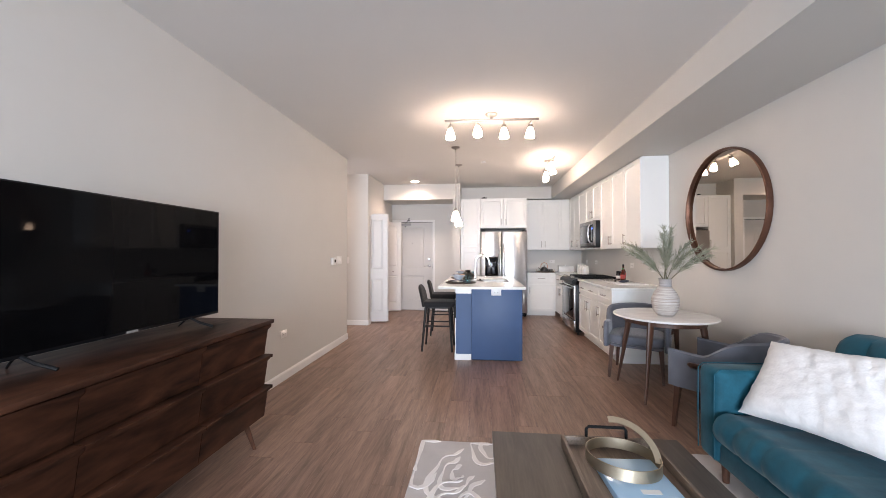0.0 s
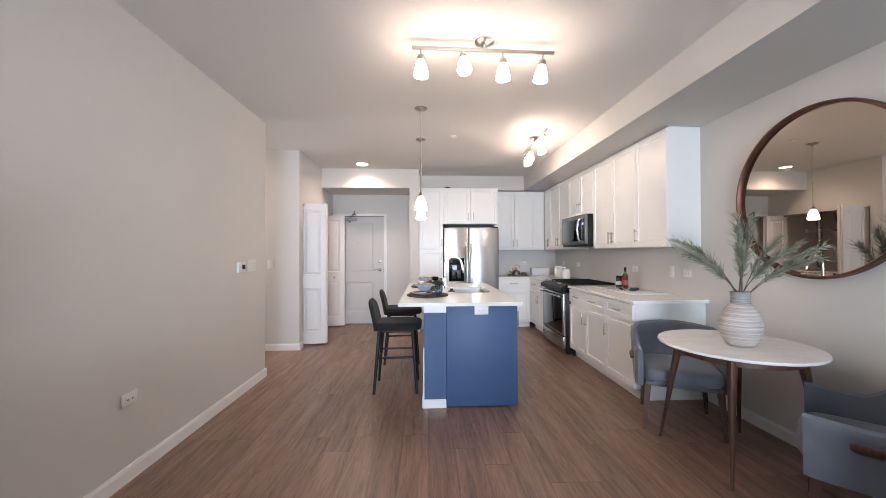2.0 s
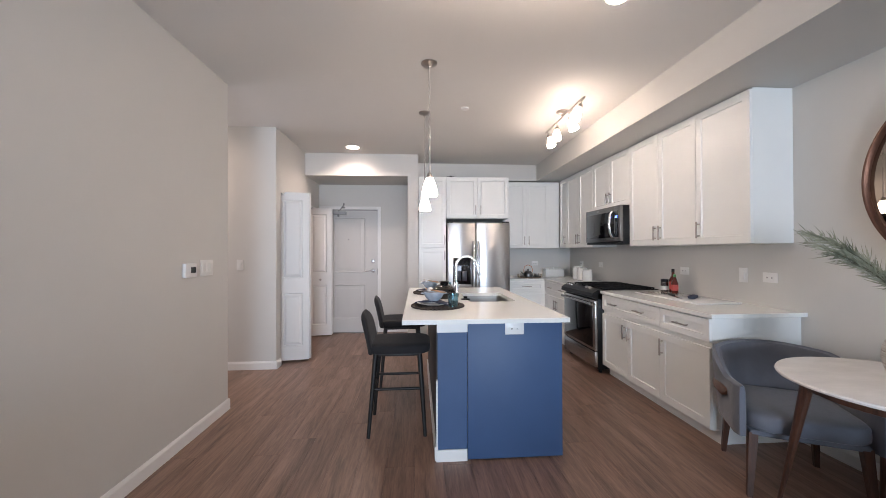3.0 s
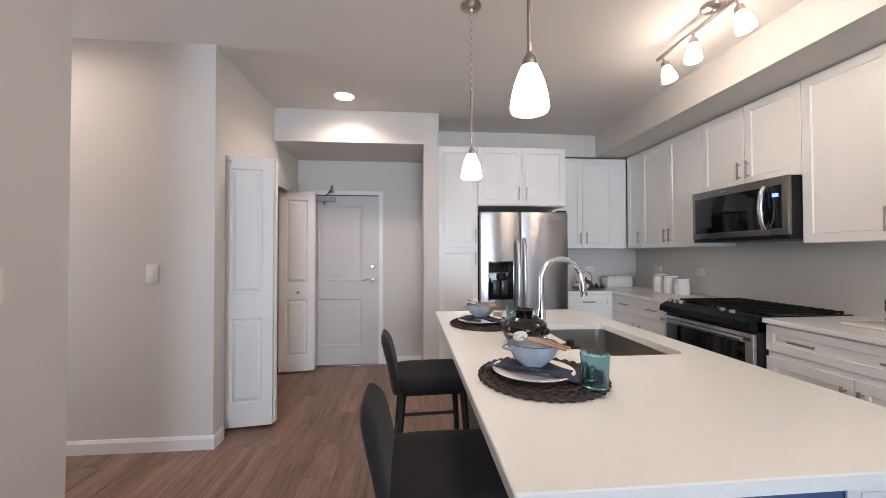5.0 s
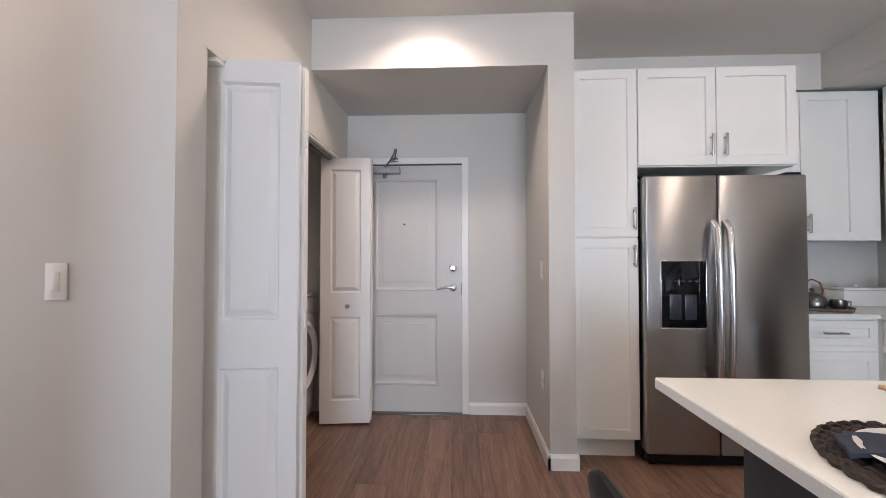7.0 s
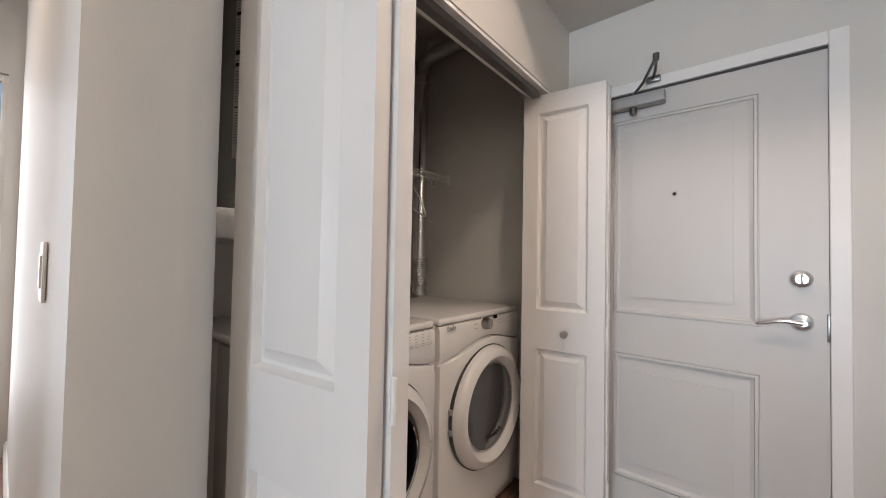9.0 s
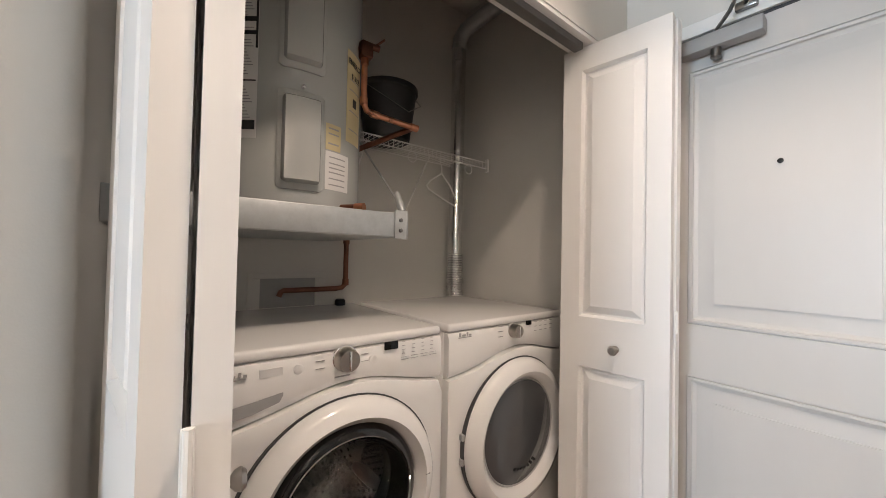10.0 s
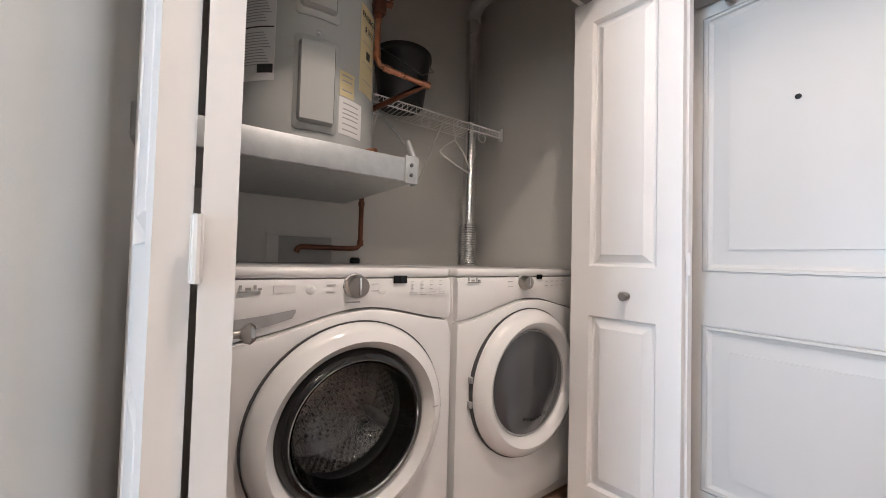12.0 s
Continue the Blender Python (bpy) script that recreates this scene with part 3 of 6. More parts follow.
bif1 = thing("bifold_door", pose(XL, 7.44, 0.02), "white two-panel bifold closet door folded open", "closet door", "bifold doors")
TALL = Matrix.Diagonal((1, 1, 1.02, 1))
bifold_panel("panel_leaf", bif1, pose(-0.092, 0.071, 0, 0, 0, 7.8) @ TALL)
b2 = bifold_panel("panel_leaf", bif1, pose(-0.084, 0.183, 0, 0, 0, -3.2) @ TALL)
knob(b2, 0.195, 0.017, 0.855, 1)
for z in (0.22, 1.0, 1.75):
    hinge(bif1, 0.2915, 0.1425, z)
bif2 = thing("bifold_door", pose(XL, 8.83, 0.02), "white two-panel bifold closet door folded open", "closet door", "bifold doors")
b3 = bifold_panel("panel_leaf", bif2, pose(-0.12, 0.0, 0, 0, 0, 6.5))
knob(b3, 0.208, -0.017, 0.884, -1)
bifold_panel("panel_leaf", bif2, pose(-0.12, 0.075, 0, 0, 0, 2.0))
for z in (0.22, 1.0):
    hinge(bif2, 0.256, 0.063, z)

# ---- wall plates ----


def plate(name, m, w, h, label, category, kind_of="rocker", gang=1):
    """A wall plate facing -y of its own frame."""
    t = thing(name, m, label, category)
    part("cover_plate", bx(-w / 2, -0.006, -h / 2, w / 2, 0, h / 2, bev=0.002), WHITEP, t)
    for g in range(gang):
        cx = (g - (gang - 1) / 2) * 0.046
        if kind_of == "rocker":
            bm = bx(cx - 0.0165, -0.009, -0.033, cx + 0.0165, -0.005, 0.033, bev=0.0015)
            part("rocker", bm, WHITEP, t)
        elif kind_of == "outlet":
            part("socket_insert", bx(-0.033, -0.0085, -0.0165, 0.033, -0.005, 0.0165, bev=0.0015), WHITEP, t)
            for sx in (-0.018, 0.018):
                bm = bmesh.new()
                box(bm, sx - 0.004, -0.0095, -0.006, sx - 0.002, -0.007, 0.004)
                box(bm, sx + 0.002, -0.0095, -0.006, sx + 0.004, -0.007, 0.004)
                part("socket", bm, BLACKP, t)
    return t


plate("light_switch", pose(XL + 0.001, 5.87, 1.225, 0, 0, 90), 0.165, 0.12, "white three-gang rocker switch plate on the wall", "switch", gang=3)
plate("light_switch", pose(-2.298, YH - 0.001, 1.197), 0.076, 0.122, "white single rocker switch plate on the hall wall", "switch")
plate("light_switch", pose(-0.421, 8.52, 1.19, 0, 0, -90), 0.076, 0.122, "white single rocker switch plate beside the entry", "switch")
plate("wall_outlet", pose(XL + 0.001, 4.365, 0.485, 0, 0, 90), 0.115, 0.075, "white wall outlet plate low on the wall", "outlet", "outlet")
plate("wall_outlet", pose(-0.421, 8.505, 0.48, 0, 0, -90), 0.075, 0.115, "white wall outlet plate low beside the entry", "outlet", "outlet")
OUT = "white outlet plate on the kitchen backsplash wall"
for y in (8.12, 6.44):
    plate("wall_outlet", pose(XR - 0.001, y, 1.14, 0, 0, -90), 0.115, 0.075, OUT, "outlet", "outlet", 1)
plate("light_switch", pose(XR - 0.001, 5.78, 1.14, 0, 0, -90), 0.076, 0.118, "white rocker switch plate on the kitchen backsplash wall", "switch")
plate("wall_outlet", pose(XR - 0.001, 5.55, 1.135, 0, 0, -90), 0.115, 0.075, OUT, "outlet", "outlet")
plate("wall_outlet", pose(XR - 0.001, 8.75, 1.14, 0, 0, -90), 0.115, 0.075, OUT, "outlet", "outlet")
plate("wall_outlet", pose(1.78, YK - 0.001, 1.13), 0.115, 0.075, OUT, "outlet", "outlet")
th = thing("thermostat", pose(XL + 0.001, 5.645, 1.215, 0, 0, 90), "white wall thermostat with a dark display", "thermostat")
part("casing", bx(-0.065, -0.024, -0.05, 0.065, 0, 0.05, bev=0.006), WHITEP, th)
part("display", bx(-0.005, -0.0255, -0.018, 0.052, -0.0235, 0.024), BLACKG, th)

# ---- ceiling fittings ----


def shade_profile(r, h):
    """A tapered glass shade hanging from z=0 down, open below."""
    return [(r * 0.36, 0.0), (r * 0.55, -h * 0.16), (r * 0.78, -h * 0.42), (r * 0.95, -h * 0.74), (r, -h * 0.93), (r * 0.93, -h), (r * 0.5, -h * 0.985)]


def pendant(x, y):
    t = thing("pendant_lamp", pose(x, y, H), "brushed nickel pendant lamp with a lit frosted glass shade", "pendant lamp", "pendants over the island")
    part("canopy", lathe(bmesh.new(), [(0.062, 0), (0.062, -0.008), (0.05, -0.018), (0.014, -0.026), (0.008, -0.04)], (0, 0, 0), 24), NICKEL, t)
    bm = bmesh.new()
    z = -0.045
    k = 0
    while z > -0.50:
        c = (0, 0, z)
        pts = [((0.007 * math.cos(a), 0, z + 0.014 * math.sin(a)) if k % 2 else (0, 0.007 * math.cos(a), z + 0.014 * math.sin(a))) for a in [2 * math.pi * i / 10 for i in range(11)]]
        tube(bm, pts, 0.0019, 5)
        z -= 0.0235
        k += 1
    part("chain", bm, NICKEL, t)
    part("cord", rod(bmesh.new(), (0.003, 0.002, -0.03), (0.001, 0.0, -0.52), 0.0016, seg=6), WHITEP, t)
    part("stem", rod(bmesh.new(), (0, 0, -0.50), (0, 0, -0.845), 0.0065, seg=10), NICKEL, t)
    part("socket_cup", lathe(bmesh.new(), [(0.008, 0.03), (0.02, 0.012), (0.026, -0.012), (0.022, -0.02)], (0, 0, -0.865), 20), NICKEL, t)
    part("shade", lathe(bmesh.new(), shade_profile(0.060, 0.146), (0, 0, -0.872), 24), SHADE, t)
    return t


pendant(-0.183, 5.72)
pendant(-0.199, 6.715)


def track_light(m, label, aims):
    t = thing("track_light", m, label, "track light", "ceiling track lights")
    part("canopy", lathe(bmesh.new(), [(0.065, 0), (0.065, -0.01), (0.05, -0.024), (0.02, -0.032), (0.012, -0.05)], (0, 0, 0), 26), NICKEL, t)
    bm = bmesh.new()
    box(bm, -0.49, -0.009, -0.074, 0.49, 0.009, -0.05, 0.004)
    part("rail", bm, NICKEL, t)
    for i, (x, tilt, turn) in enumerate(aims):
        m2 = pose(x, 0, -0.074, 0, 0, turn) @ pose(0, 0, 0, tilt, 0, 0)
        bm = bmesh.new()
        rod(bm, (0, 0, 0.01), (0, 0, -0.035), 0.006, seg=10)
        lathe(bm, [(0.012, -0.03), (0.024, -0.04), (0.027, -0.07)], (0, 0, 0), 18)
        s = part("spot_head", bm, NICKEL, t, m=m2)
        part("shade", lathe(bmesh.new(), shade_profile(0.048, 0.118), (0, 0, -0.06), 20), SHADE, s, "lit frosted glass shade")
    return t


track_light(pose(0.268, 4.56, H, 0, 0, 2), "brushed nickel ceiling track with four lit glass shades", [(-0.43, 4, 0), (-0.15, -22, 5), (0.13, 6, -10), (0.41, 10, 20)])
track_light(pose(1.222, 6.59, H, 0, 0, 90), "brushed nickel kitchen ceiling track with four lit glass shades", [(-0.44, 24, 0), (-0.15, 16, 160), (0.15, 4, 30), (0.43, 14, 150)])
def recessed(x, y, label):
    rl = thing("recessed_light", pose(x, y, H), label, "recessed light", "recessed lights")
    part("trim_ring", lathe(bmesh.new(), [(0.098, 0), (0.098, -0.006), (0.084, -0.008)], (0, 0, 0), 32, cap1=False), TRIM, rl)
    part("diffuser", lathe(bmesh.new(), [(0.084, -0.001), (0.083, -0.006), (0.06, -0.008)], (0, 0, 0), 32), DISC, rl)


recessed(-1.163, 8.01, "round white recessed ceiling light, lit")
recessed(-2.95, 6.72, "round white recessed ceiling light in the hall, lit")
sd = thing("sprinkler_cover", pose(0.206, 6.57, H), "small white round sprinkler cover on the ceiling", "sprinkler")
part("cover", lathe(bmesh.new(), [(0.04, 0), (0.04, -0.01), (0.034, -0.013)], (0, 0, 0), 20), WHITEP, sd)

# ---- kitchen cabinets ----
CT = 0.91   # counter top height


def front(parent, name, x, z, w, h, m, handle=None):
    """A shaker door or drawer front in the cabinet's frame (x along, face towards -y), with its pull."""
    d = part(name, shaker(w - 0.004, h - 0.004), CAB, parent, m=m @ pose(x + 0.002, 0, z + 0.002))
    for hx, hz, vert in handle or ():
        part("handle", bar_handle(0.14 if vert else 0.15, vert), NICKEL, d, "slim brushed nickel bar handle", m=pose(hx, -0.02, hz))
    return d


def cabinet(name, m, w, d, h, z0, label, fronts, toe=0.0, cat="cabinet", group=""):
    """A cabinet unit: x 0..w, carcass y 0..d behind the fronts, from z0 up; fronts are (name, x, z, w, h, handles)."""
    t = thing(name, m, label, cat, group)
    bm = bmesh.new()
    box(bm, 0, 0.0, z0 + toe, w, d, z0 + h, 0.0015)
    part("body", bm, CAB, t)
    if toe:
        part("toe_kick", bx(0.0, 0.062, z0, w, d, z0 + toe - 0.0005), CAB, t)
    for n, x, z, fw, fh, hs in fronts:
        front(t, n, x, z, fw, fh, pose(0, 0, 0), hs)
    return t


EAST = -90  # fronts that face the west side of the kitchen
UB, UT = 1.395, 2.512


def upper_east(ynear, yfar, doors, label, zb=UB):
    """A wall cabinet on the east wall; local x runs from far to near. doors: (x0, x1, handle side or 0)."""
    w = yfar - ynear
    fr = []
    for x0, x1, side in doors:
        dw = x1 - x0
        hs = [((0.035 if side < 0 else dw - 0.04), 0.12, True)] if side else []
        fr.append(("door", x0, zb, dw, UT - 0.012 - zb, hs))
    return cabinet("wall_cabinet", pose(2.11, yfar, 0, 0, 0, EAST), w, XR - 2.11, UT - zb, zb, label, fr, group="wall cabinets")


WL = "white shaker wall cabinet"
upper_east(8.575, 8.845, [(0.0, 0.27, 1)], WL + ", narrow single door")
upper_east(8.145, 8.575, [(0.0, 0.43, 1)], WL + ", single door")
upper_east(7.70, 8.145, [(0.0, 0.445, -1)], WL + ", single door")
upper_east(6.855, 7.70, [(0, 0.4225, 1), (0.4225, 0.845, -1)], "white shaker wall cabinet above the microwave", 1.865)
upper_east(5.885, 6.855, [(0, 0.485, 1), (0.485, 0.97, -1)], WL + ", double doors")
upper_east(5.375, 5.885, [(0, 0.51, -1)], WL + ", single door at the end of the run")
cabinet("wall_cabinet", pose(1.135, 8.87, 0), 0.955, YK - 8.87, UT - 0.02 - UB, UB, "white shaker corner wall cabinet with double doors",
        [("door", 0.0, UB, 0.385, UT - 0.03 - UB, [(0.35, 0.12, True)]), ("door", 0.385, UB, 0.40, UT - 0.03 - UB, [(0.04, 0.12, True)])], group="wall cabinets")
# pantry and over-fridge cabinet
cabinet("pantry_cabinet", pose(-0.258, 8.45, 0), 0.415, YK - 8.45, 2.478, 0.0, "tall white shaker pantry cabinet",
        [("door", 0.0, 0.14, 0.415, 1.255, [(0.385, 1.14, True)]), ("door", 0.0, 1.4, 0.415, 1.07, [(0.385, 0.115, True)])], toe=0.135, cat="cabinet")
cabinet("wall_cabinet", pose(0.16, 8.45, 0), 0.965, YK - 8.45, 2.478 - 1.845, 1.845, "white shaker cabinet above the fridge",
        [("door", 0.0, 1.85, 0.48, 0.62, [(0.44, 0.12, True)]), ("door", 0.48, 1.85, 0.485, 0.62, [(0.045, 0.12, True)])], group="wall cabinets")
# base cabinets, east run (x from far to near)
DRW, DOR = 0.165, 0.565


def base_east(ynear, yfar, label, drawers, doors):
    w = yfar - ynear
    fr = [("drawer_front", x0, CT - 0.03 - DRW - 0.01, x1 - x0, DRW, [(h, DRW / 2, False) for h in hs]) for x0, x1, hs in drawers]
    for x0, x1, side in doors:
        fr.append(("door", x0, 0.105, x1 - x0, DOR, [((0.035 if side < 0 else x1 - x0 - 0.04), DOR - 0.12, True)]))
    return cabinet("base_cabinet", pose(1.755, yfar, 0, 0, 0, EAST), w, XR - 1.755, CT - 0.03, 0.0, label, fr, toe=0.10, group="base cabinets")


base_east(7.66, 8.555, "white shaker base cabinet with a wide drawer", [(0.0, 0.88, (0.22, 0.66))], [(0.0, 0.44, 1), (0.44, 0.88, -1)])
solid("cabinet_filler", bx(1.7355, 8.556, 0.10, 1.80, 8.62, CT - 0.031, bev=0.001), CAB, "white corner filler strip between base cabinets", "cabinet panel")
base_east(5.85, 6.79, "white shaker base cabinet with a wide drawer", [(0.0, 0.94, (0.23, 0.67))], [(0.0, 0.47, 1), (0.47, 0.94, -1)])
base_east(5.33, 5.85, "white shaker base cabinet at the end of the run", [(0.0, 0.52, (0.26,))], [(0.0, 0.52, -1)])
cabinet("base_cabinet", pose(1.13, 8.58, 0), 0.605, YK - 8.58, CT - 0.03, 0.0, "white shaker base cabinet beside the fridge",
        [("drawer_front", 0.02, CT - 0.04 - DRW, 0.565, DRW, [(0.28, DRW / 2, False)]), ("door", 0.02, 0.105, 0.565, DOR, [(0.04, DOR - 0.13, True)])], toe=0.10, group="base cabinets")
bm = bmesh.new()
box(bm, 1.125, 8.545, CT - 0.03, XR, YK, CT, 0.003)
box(bm, 1.715, 7.652, CT - 0.03, XR, 8.545, CT, 0.003)
solid("countertop", bm, QUARTZ, "white quartz corner countertop", "countertop")
solid("countertop", bx(1.715, 5.285, CT - 0.03, XR, 6.795, CT, bev=0.003), QUARTZ, "white quartz countertop beside the range", "countertop")

# ---- range ----
RY0, RY1, RX = 6.80, 7.645, 1.66
rg = thing("range", pose(RX, RY1, 0, 0, 0, EAST), "stainless slide-in gas range with black oven door", "stove")
RW = RY1 - RY0
part("body", bx(0, 0.03, 0.05, RW, 0.72, CT - 0.03, bev=0.003), BLACKP, rg)
bm = bmesh.new()
box(bm, 0.004, 0.0, 0.245, RW - 0.004, 0.03, 0.80, 0.004)
od = part("oven_door", bm, STEEL, rg, "stainless oven door")
part("door_glass", bx(0.04, -0.003, 0.275, RW - 0.06, 0.004, 0.735, bev=0.002), BLACKG, od)
bm = bmesh.new()
tube(bm, [(0.04, -0.045, 0.765), (RW / 2, -0.05, 0.765), (RW - 0.04, -0.045, 0.765)], 0.014, 10)
for x in (0.06, RW - 0.06):
    rod(bm, (x, -0.045, 0.765), (x, 0.004, 0.765), 0.009, seg=8)
part("door_handle", bm, STEEL, od)
part("warming_drawer", bx(0.004, 0.0, 0.06, RW - 0.004, 0.03, 0.235, bev=0.004), STEEL, rg)
bm = bmesh.new()
rings(bm, [[(x, 0.03, 0.81), (x, -0.035, 0.835), (x, -0.03, 0.88), (x, 0.03, CT + 0.004), (x, 0.10, CT + 0.004), (x, 0.10, 0.81)] for x in (0.0, RW)])
part("control_panel", bm, BLACKP, rg, "sloped black control panel")
for i, x in enumerate((0.05, 0.11, 0.17, RW - 0.27, RW - 0.19)):
    bm = bmesh.new()
    lathe(bm, [(0.024, 0), (0.024, 0.014), (0.019, 0.028), (0.017, 0.03)], (0, 0, 0), 18)
    part("knob", bm, STEEL, rg, m=pose(x, 0.04, CT - 0.004, 22, 0, 0))
part("cooktop", bx(0, 0.10, CT - 0.03, RW, 0.73, CT + 0.008, bev=0.003), BLACKG, rg)
for i in range(3):
    x0, x1 = 0.03 + i * (RW - 0.06) / 3, 0.02 + (i + 1) * (RW - 0.06) / 3
    bm = bmesh.new()
    for y in (0.13, 0.42, 0.70):
        box(bm, x0, y, CT + 0.012, x1, y + 0.012, CT + 0.022, 0.002)
    for k in range(5):
        x = x0 + (x1 - x0 - 0.012) * k / 4
        box(bm, x, 0.135, CT + 0.013, x + 0.012, 0.708, CT + 0.026, 0.002)
    for y in (0.14, 0.70):
        for x in (x0 + 0.006, x1 - 0.006):
            rod(bm, (x, y, CT + 0.007), (x, y, CT + 0.018), 0.007, seg=6)
    part("grate", bm, IRON, rg, "black cast iron grate")
for x, y in ((0.17, 0.26), (0.17, 0.56), (RW / 2, 0.41), (RW - 0.17, 0.26), (RW - 0.17, 0.56)):
    part("burner", lathe(bmesh.new(), [(0.05, 0.008), (0.05, 0.014), (0.036, 0.016), (0.036, 0.022)], (x, y, CT), 20), IRON, rg)
for x in (0.05, RW - 0.05):
    for y in (0.08, 0.66):
        part("foot", rod(bmesh.new(), (x, y, 0), (x, y, 0.052), 0.018, seg=10), BLACKP, rg)

# ---- microwave ----
MX, MY0, MY1, MZ0, MZ1 = 1.99, 6.86, 7.695, 1.425, 1.862
mw = thing("microwave", pose(MX, MY1, MZ0, 0, 0, EAST), "stainless over-range microwave with a black door", "microwave")
W, HH = MY1 - MY0, MZ1 - MZ0
part("body", bx(0.0, 0.03, 0, W, XR - MX, HH, bev=0.004), BLACKP, mw)
bm = bmesh.new()
box(bm, 0.0, 0.0, 0.03, 0.7055, 0.03, HH, 0.003)
md = part("door", bm, STEELM, mw)
part("door_glass", bx(0.034, -0.003, 0.076, 0.705, 0.005, HH - 0.06, bev=0.001), BLACKG, md)
tubepts = [(0.677, -0.006, 0.078), (0.681, -0.035, 0.12), (0.683, -0.05, HH * 0.52), (0.681, -0.035, HH - 0.10), (0.677, -0.006, HH - 0.062)]
part("door_handle", tube(bmesh.new(), tubepts, 0.017, 10), SATIN, md, "curved stainless handle")
part("control_panel", bx(0.7065, 0.0, 0.03, W, 0.03, HH, bev=0.003), STEELM, mw)
part("keypad", bx(0.7072, -0.003, 0.076, 0.793, 0.004, HH - 0.06, bev=0.001), BLACKG, mw)
part("display", bx(0.730, -0.005, 0.297, 0.774, -0.002, 0.322), BLUELED, mw, "blue lit clock display")
part("vent_grille", bx(0.0, 0.012, 0.0, W, 0.03, 0.027, bev=0.003), BLACKP, mw)
part("badge", bx(W * 0.36, -0.002, HH - 0.035, W * 0.42, 0.001, HH - 0.022), GREYPL, mw)

# ---- fridge ----
fr = thing("refrigerator", pose(0.168, 8.40, 0), "stainless side-by-side refrigerator with a water dispenser", "refrigerator")
FW = 0.955
part("body", bx(0.006, 0.06, 0.03, FW - 0.006, 0.76, 1.755, bev=0.004), BLACKP, fr, "dark grey cabinet")
for x0, x1, n in ((0.0, 0.43, "freezer_door"), (0.436, FW, "fridge_door")):
    d = part(n, bx(x0, -0.03, 0.085, x1, 0.055, 1.775, bev=0.012, seg=3), FRIDGE, fr, "brushed stainless door")
    hx = 0.398 if x0 == 0 else 0.468
    pts = [(hx, -0.035, 0.42), (hx, -0.075, 0.47), (hx, -0.088, 0.7), (hx, -0.092, 0.95), (hx, -0.088, 1.2), (hx, -0.075, 1.44), (hx, -0.035, 1.49)]
    part("door_handle", tube(bmesh.new(), pts, 0.019, 12), SATIN, d, "long bowed stainless handle")
    if x0 == 0:
        part("dispenser", bx(0.09, -0.036, 0.85, 0.352, -0.026, 1.25, bev=0.004), BLACKG, d, "black ice and water dispenser")
        bm = bmesh.new()
        box(bm, 0.084, -0.040, 0.842, 0.358, -0.026, 0.85, 0.002)
        for xx in (0.084, 0.352):
            box(bm, xx, -0.039, 0.8505, xx + 0.006, -0.026, 1.25, 0.002)
        box(bm, 0.084, -0.039, 1.2505, 0.358, -0.026, 1.256, 0.002)
        part("surround", bm, SATIN, d, "thin bright metal surround")
        bm = bmesh.new()
        for xx in (0.135, 0.225):
            box(bm, xx, -0.041, 0.90, xx + 0.07, -0.034, 1.05, 0.006)
        part("paddle", bm, PADDLE, d)
        bm = bmesh.new()
        for k in range(5):
            box(bm, 0.125 + k * 0.04, -0.0375, 1.125, 0.15 + k * 0.04, -0.0355, 1.135)
        tagged(part("key_mark", bm, PADDLE, d), kind="stuff")
part("badge", bx(0.80, -0.032, 1.70, 0.86, -0.029, 1.712), GREYPL, fr)
part("toe_grille", bx(0.02, 0.0, 0.02, FW - 0.02, 0.06, 0.08, bev=0.004), BLACKP, fr)
for x in (0.05, FW - 0.05):
    part("roller", lathe(bmesh.new(), [(0.025, -0.015), (0.025, 0.015)], (x, 0.03, 0.025), 14, axis="x"), BLACKP, fr)
    part("hinge_cover", bx(x - 0.045, 0.0, 1.775, x + 0.045, 0.09, 1.795, bev=0.006), BLACKP, fr)

# ---- island ----
IT = 0.914
IX0, IX1, IY0, IY1 = -0.150, 0.664, 5.272, 7.19
isl = thing("kitchen_island", pose(0, 0, 0), "kitchen island with navy painted end panels", "kitchen island")
part("pony_wall", bx(IX0, IY0 + 0.012, 0, 0.041, IY1, IT - 0.03), NAVY, isl, "navy painted end wall")
# thin dark grey sheet laid over the navy wall's seating side
part("dark_side_panel", bx(IX0 - 0.006, IY0 + 0.02, 0.0, IX0 - 0.001, IY1, IT - 0.03), DARKSIDE, isl, "dark grey sheet on the seating side")
part("end_panel", bx(0.043, IY0 - 0.004, 0.012, IX1, IY0 + 0.018, IT - 0.03, bev=0.001), NAVY, isl, "navy end panel")
bm = bmesh.new()
box(bm, 0.043, IY0 + 0.02, 0.10, IX1 - 0.02, IY1, 0.64)
box(bm, 0.043, IY0 + 0.02, 0.641, IX1 - 0.02, 5.98, IT - 0.031)
box(bm, 0.043, 6.72, 0.641, IX1 - 0.02, IY1, IT - 0.031)
box(bm, 0.043, 5.981, 0.641, 0.12, 6.719, IT - 0.031)
box(bm, IX1 - 0.04, 5.981, 0.641, IX1 - 0.0205, 6.719, IT - 0.031)
part("cabinet_body", bm, CAB, isl)
part("toe_kick", bx(0.043, IY0 + 0.02, 0, IX1 - 0.085, IY1 - 0.01, 0.0995), BLACKP, isl)
bm = bmesh.new()
box(bm, IX0 - 0.012, IY0 - 0.003, 0, 0.039, IY0 + 0.011, 0.075, 0.003)
part("base_block", bm, TRIM, isl, "white baseboard return")
part("side_baseboard", bx(IX0 - 0.020, IY0 + 0.012, 0, IX0 - 0.0065, IY1, 0.09, bev=0.003), TRIM, isl, "white baseboard")
